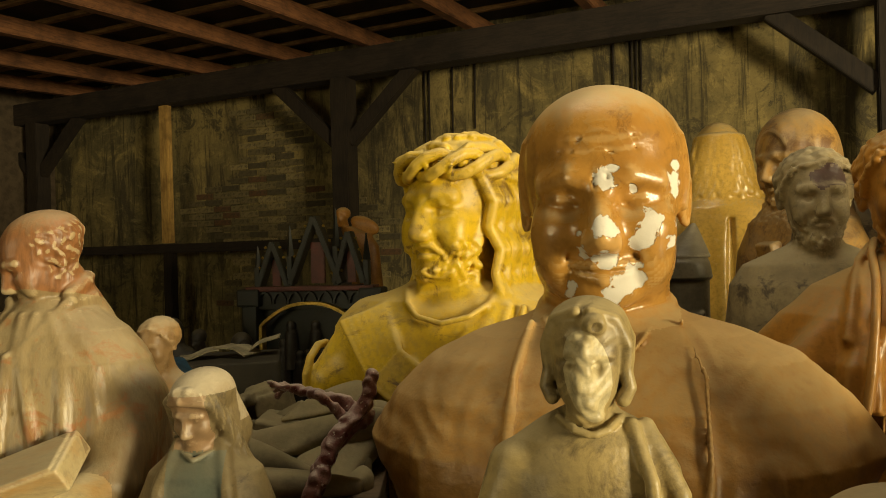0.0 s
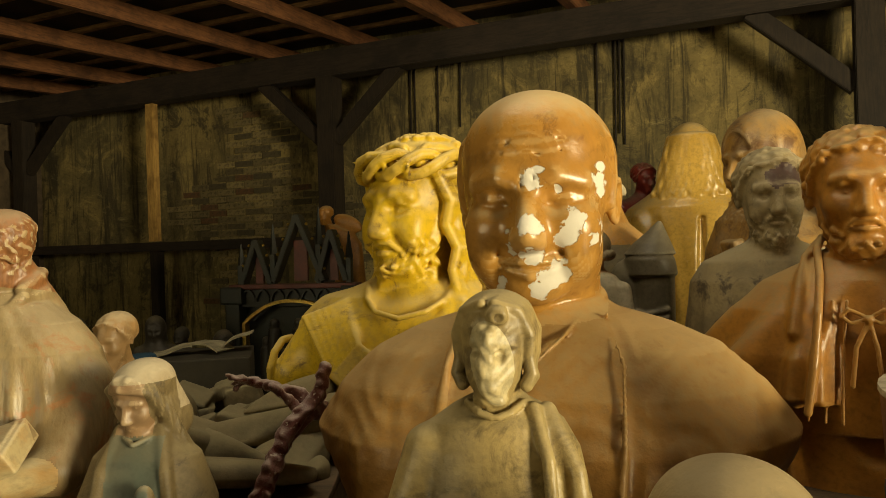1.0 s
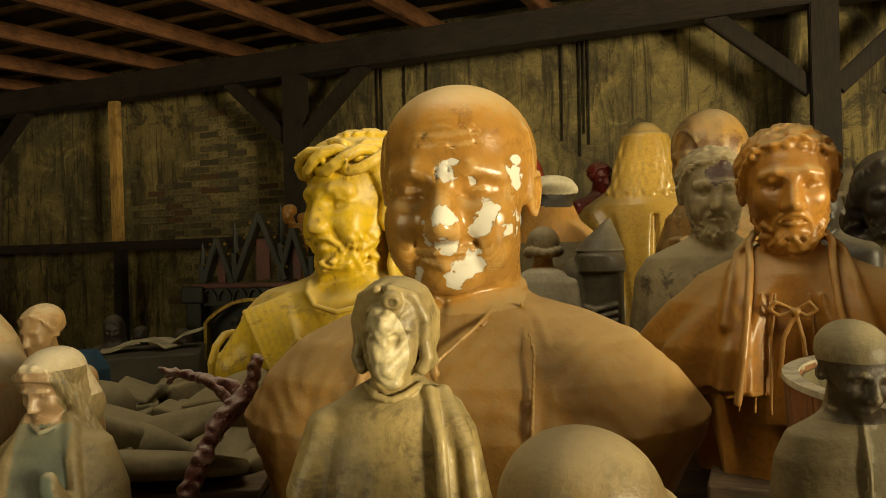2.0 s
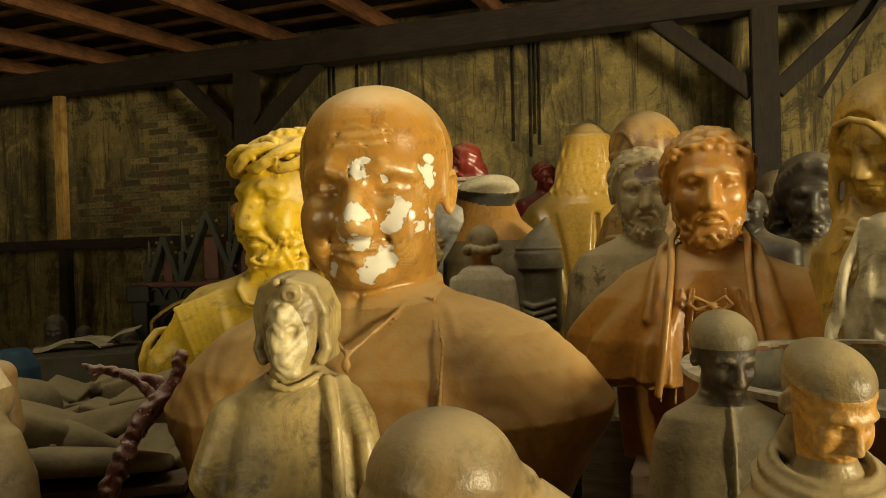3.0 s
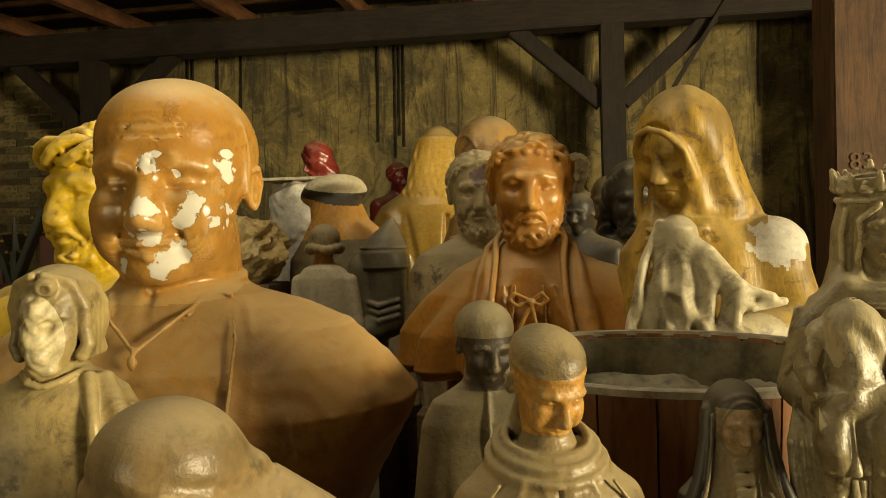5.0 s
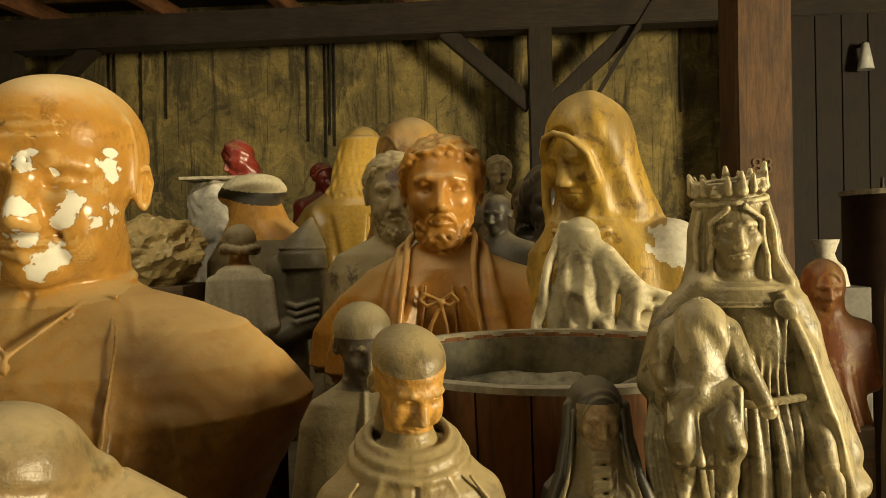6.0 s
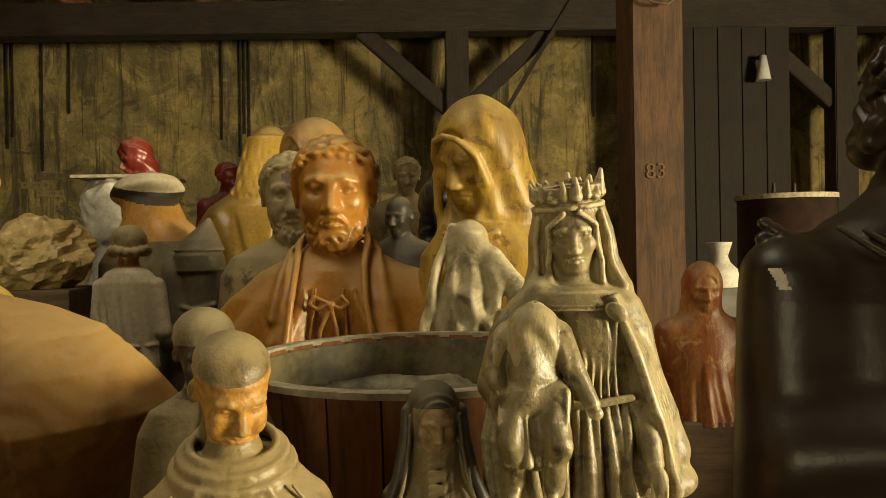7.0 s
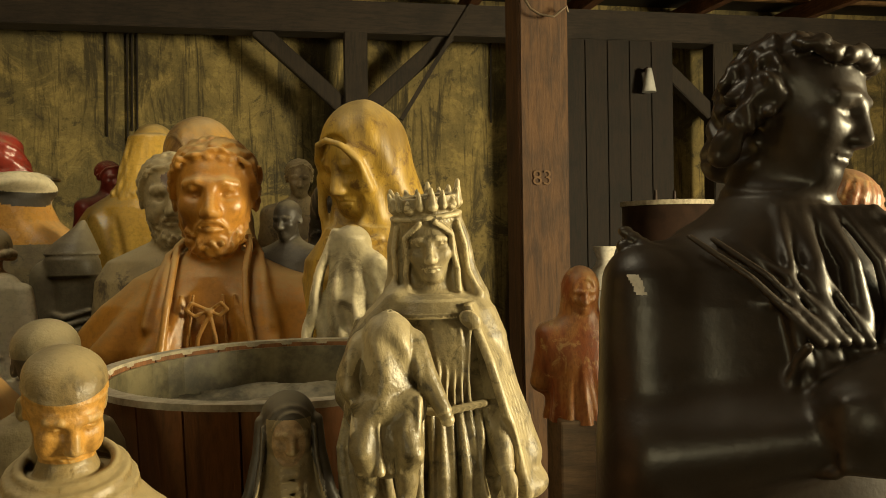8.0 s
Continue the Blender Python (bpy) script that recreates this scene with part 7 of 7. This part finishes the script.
bmesh.ops.translate(bm, verts=bm.verts, vec=(0, 0, 1.712))
part("lid", bm, tub_pale, drum, "pale dusty lid")
for x in (-0.09, 0.07):
    bm = bmesh.new()
    bmesh.ops.create_cone(bm, segments=12, radius1=0.012, radius2=0.008, depth=0.07, cap_ends=True)
    bmesh.ops.translate(bm, verts=bm.verts, vec=(x, 0, 1.752))
    part("bung", bm, iron, drum)
c = Clay((-0.12, -0.12, -0.14), (0.12, 0.12, 0.1), 0.004)
c.lathe([(0.06, 0.055, 0.055), (0.045, 0.05, 0.05), (0.0, 0.035, 0.035), (-0.03, 0.045, 0.045), (-0.06, 0.08, 0.07), (-0.14, 0.1, 0.085)], 0.012)
c.ball((0, 0, 0.07), (0.042, 0.042, 0.03), 0.004, cut=True)
clay_thing("plaster_vase", c, [white], (2.9, 2.1, 1.43), 0, "small white plaster vase standing on a box", "vase")
ob = new("box", to_mesh(box_bm((-0.13, -0.11, 0), (0.13, 0.11, 1.295), 0.006), "box"))
ob.data.materials.append(plain("grey_box", (0.16, 0.15, 0.13), 0.7))
ob.matrix_world = pose(2.9, 2.1, 0, 0, 0, -25)
tagged(ob, "tall grey box in the dark end", "box")
dark_brown = timber("dark_brown_board", (0.02, 0.01, 0.005), (0.008, 0.005, 0.003))
for i in range(6):
    u = 2.3 + 0.2 * i
    ob = shed("partition_board", box_bm((u, 5.86, 0), (u + 0.192, 5.885, 3.22), 0.004), dark_brown, "brown upright partition board by the wall", "board", "structure", "partition boards")
# Added white cone; its colour stands in for a bright spot of light.
ob = new("bright_spot_cone", None)
tagged(ob, "small white cone added for a bright spot on the boards", "lamp shade")
ob.matrix_world = SHED @ pose(3.22, 5.75, 2.86)
bm = bmesh.new()
bmesh.ops.create_cone(bm, segments=20, radius1=0.06, radius2=0.025, depth=0.2, cap_ends=True)
for f in bm.faces:
    f.smooth = len(f.verts) == 4
part("spot_cone", bm, plain("bright_spot_white", (0.7, 0.7, 0.68), 0.2, 0.0, 0.2), ob)
part("bracket", box_bm((-0.012, 0.0, 0.09), (0.012, 0.11, 0.115), 0.003), iron, ob)

# nail, wire and chalk on the near post
ob = new("wire", None)
tagged(ob, "twisted rusty wire nailed to the post", "wire")
ob.matrix_world = SHED @ pose(1.21, 2.31, 2.27)
crv = bpy.data.curves.new("strand", "CURVE")
crv.dimensions, crv.bevel_depth = "3D", 0.004
sp = crv.splines.new("POLY")
wire = [(-0.07, 0.0, 0.06), (-0.05, -0.01, 0.02), (-0.02, -0.015, 0.0), (0.03, -0.012, -0.005), (0.05, -0.015, 0.012), (0.072, -0.02, 0.028), (0.078, -0.012, 0.012)]
sp.points.add(len(wire) - 1)
for p, q in zip(sp.points, wire):
    p.co = (*q, 1)
strand = new("strand", crv)
strand.data.materials.append(plain("wire_iron", (0.2, 0.15, 0.1), 0.5, 0.5))
strand.parent = ob
txt = bpy.data.curves.new("chalk_mark", "FONT")
txt.body, txt.size, txt.extrude = "83", 0.07, 0.0006
chalk = new("chalk_mark", txt)
chalk.data.materials.append(plain("chalk", (0.14, 0.08, 0.04), 0.9))
chalk.matrix_world = SHED @ pose(1.165, 2.3212, 1.71, 90, 0, 0)
tagged(chalk, "faint chalk number written on a post", "chalk mark")

# ---- bare bricks where the plaster has gone ----
brick_mat, bnt, bb = nodes_of("old_brick")
info = bnt.nodes.new("ShaderNodeObjectInfo")
bcol = mixed(bnt, info.outputs["Random"], (0.08, 0.066, 0.036), (0.36, 0.28, 0.12))
bcol = mixed(bnt, ramp(bnt, info.outputs["Random"], 0.86, 0.95), bcol, (0.14, 0.075, 0.035))
bn = noise_node(bnt, 30, 6, 0.7)
bcol = mixed(bnt, ramp(bnt, bn, 0.45, 0.7, 0, 0.8), bcol, (0.05, 0.04, 0.025))
link(bnt, bcol, bb.inputs["Base Color"])
bb.inputs["Roughness"].default_value = 0.9
relief(bnt, bb, bn, 0.6, 0.008)
shapes = []
for k in range(5):
    w = 0.12 if k < 4 else 0.057
    bm = box_bm((-w, -0.014, -0.031), (w, 0.02, 0.031), 0.006)
    for v in bm.verts:
        v.co += noise.noise_vector(v.co * 23 + Vector((k * 3, 0, 0))) * 0.004
    shapes.append(to_mesh(bm, "brick"))
    shapes[-1].materials.append(brick_mat)
made = 0
for row in range(38):
    for col in range(16):
        z = 1.0 + 0.077 * row
        u = -6.3 + 0.258 * col + (0.129 if row % 2 else 0)
        keep = noise.noise(Vector((u * 1.1, 0.3, z * 1.3))) + 0.5 - 0.55 * abs(u + 5.0) / 1.4 - 0.35 * abs(z - 2.3)
        if keep > 0.05 and z < 3.2 and made < 290:
            b = new("brick", shapes[rng.randrange(4)])
            b.parent = wall_north
            b.matrix_basis = pose(u, FAR, z, rng.uniform(-1, 1), rng.uniform(-1, 1), rng.uniform(-1.5, 1.5))
            made += 1
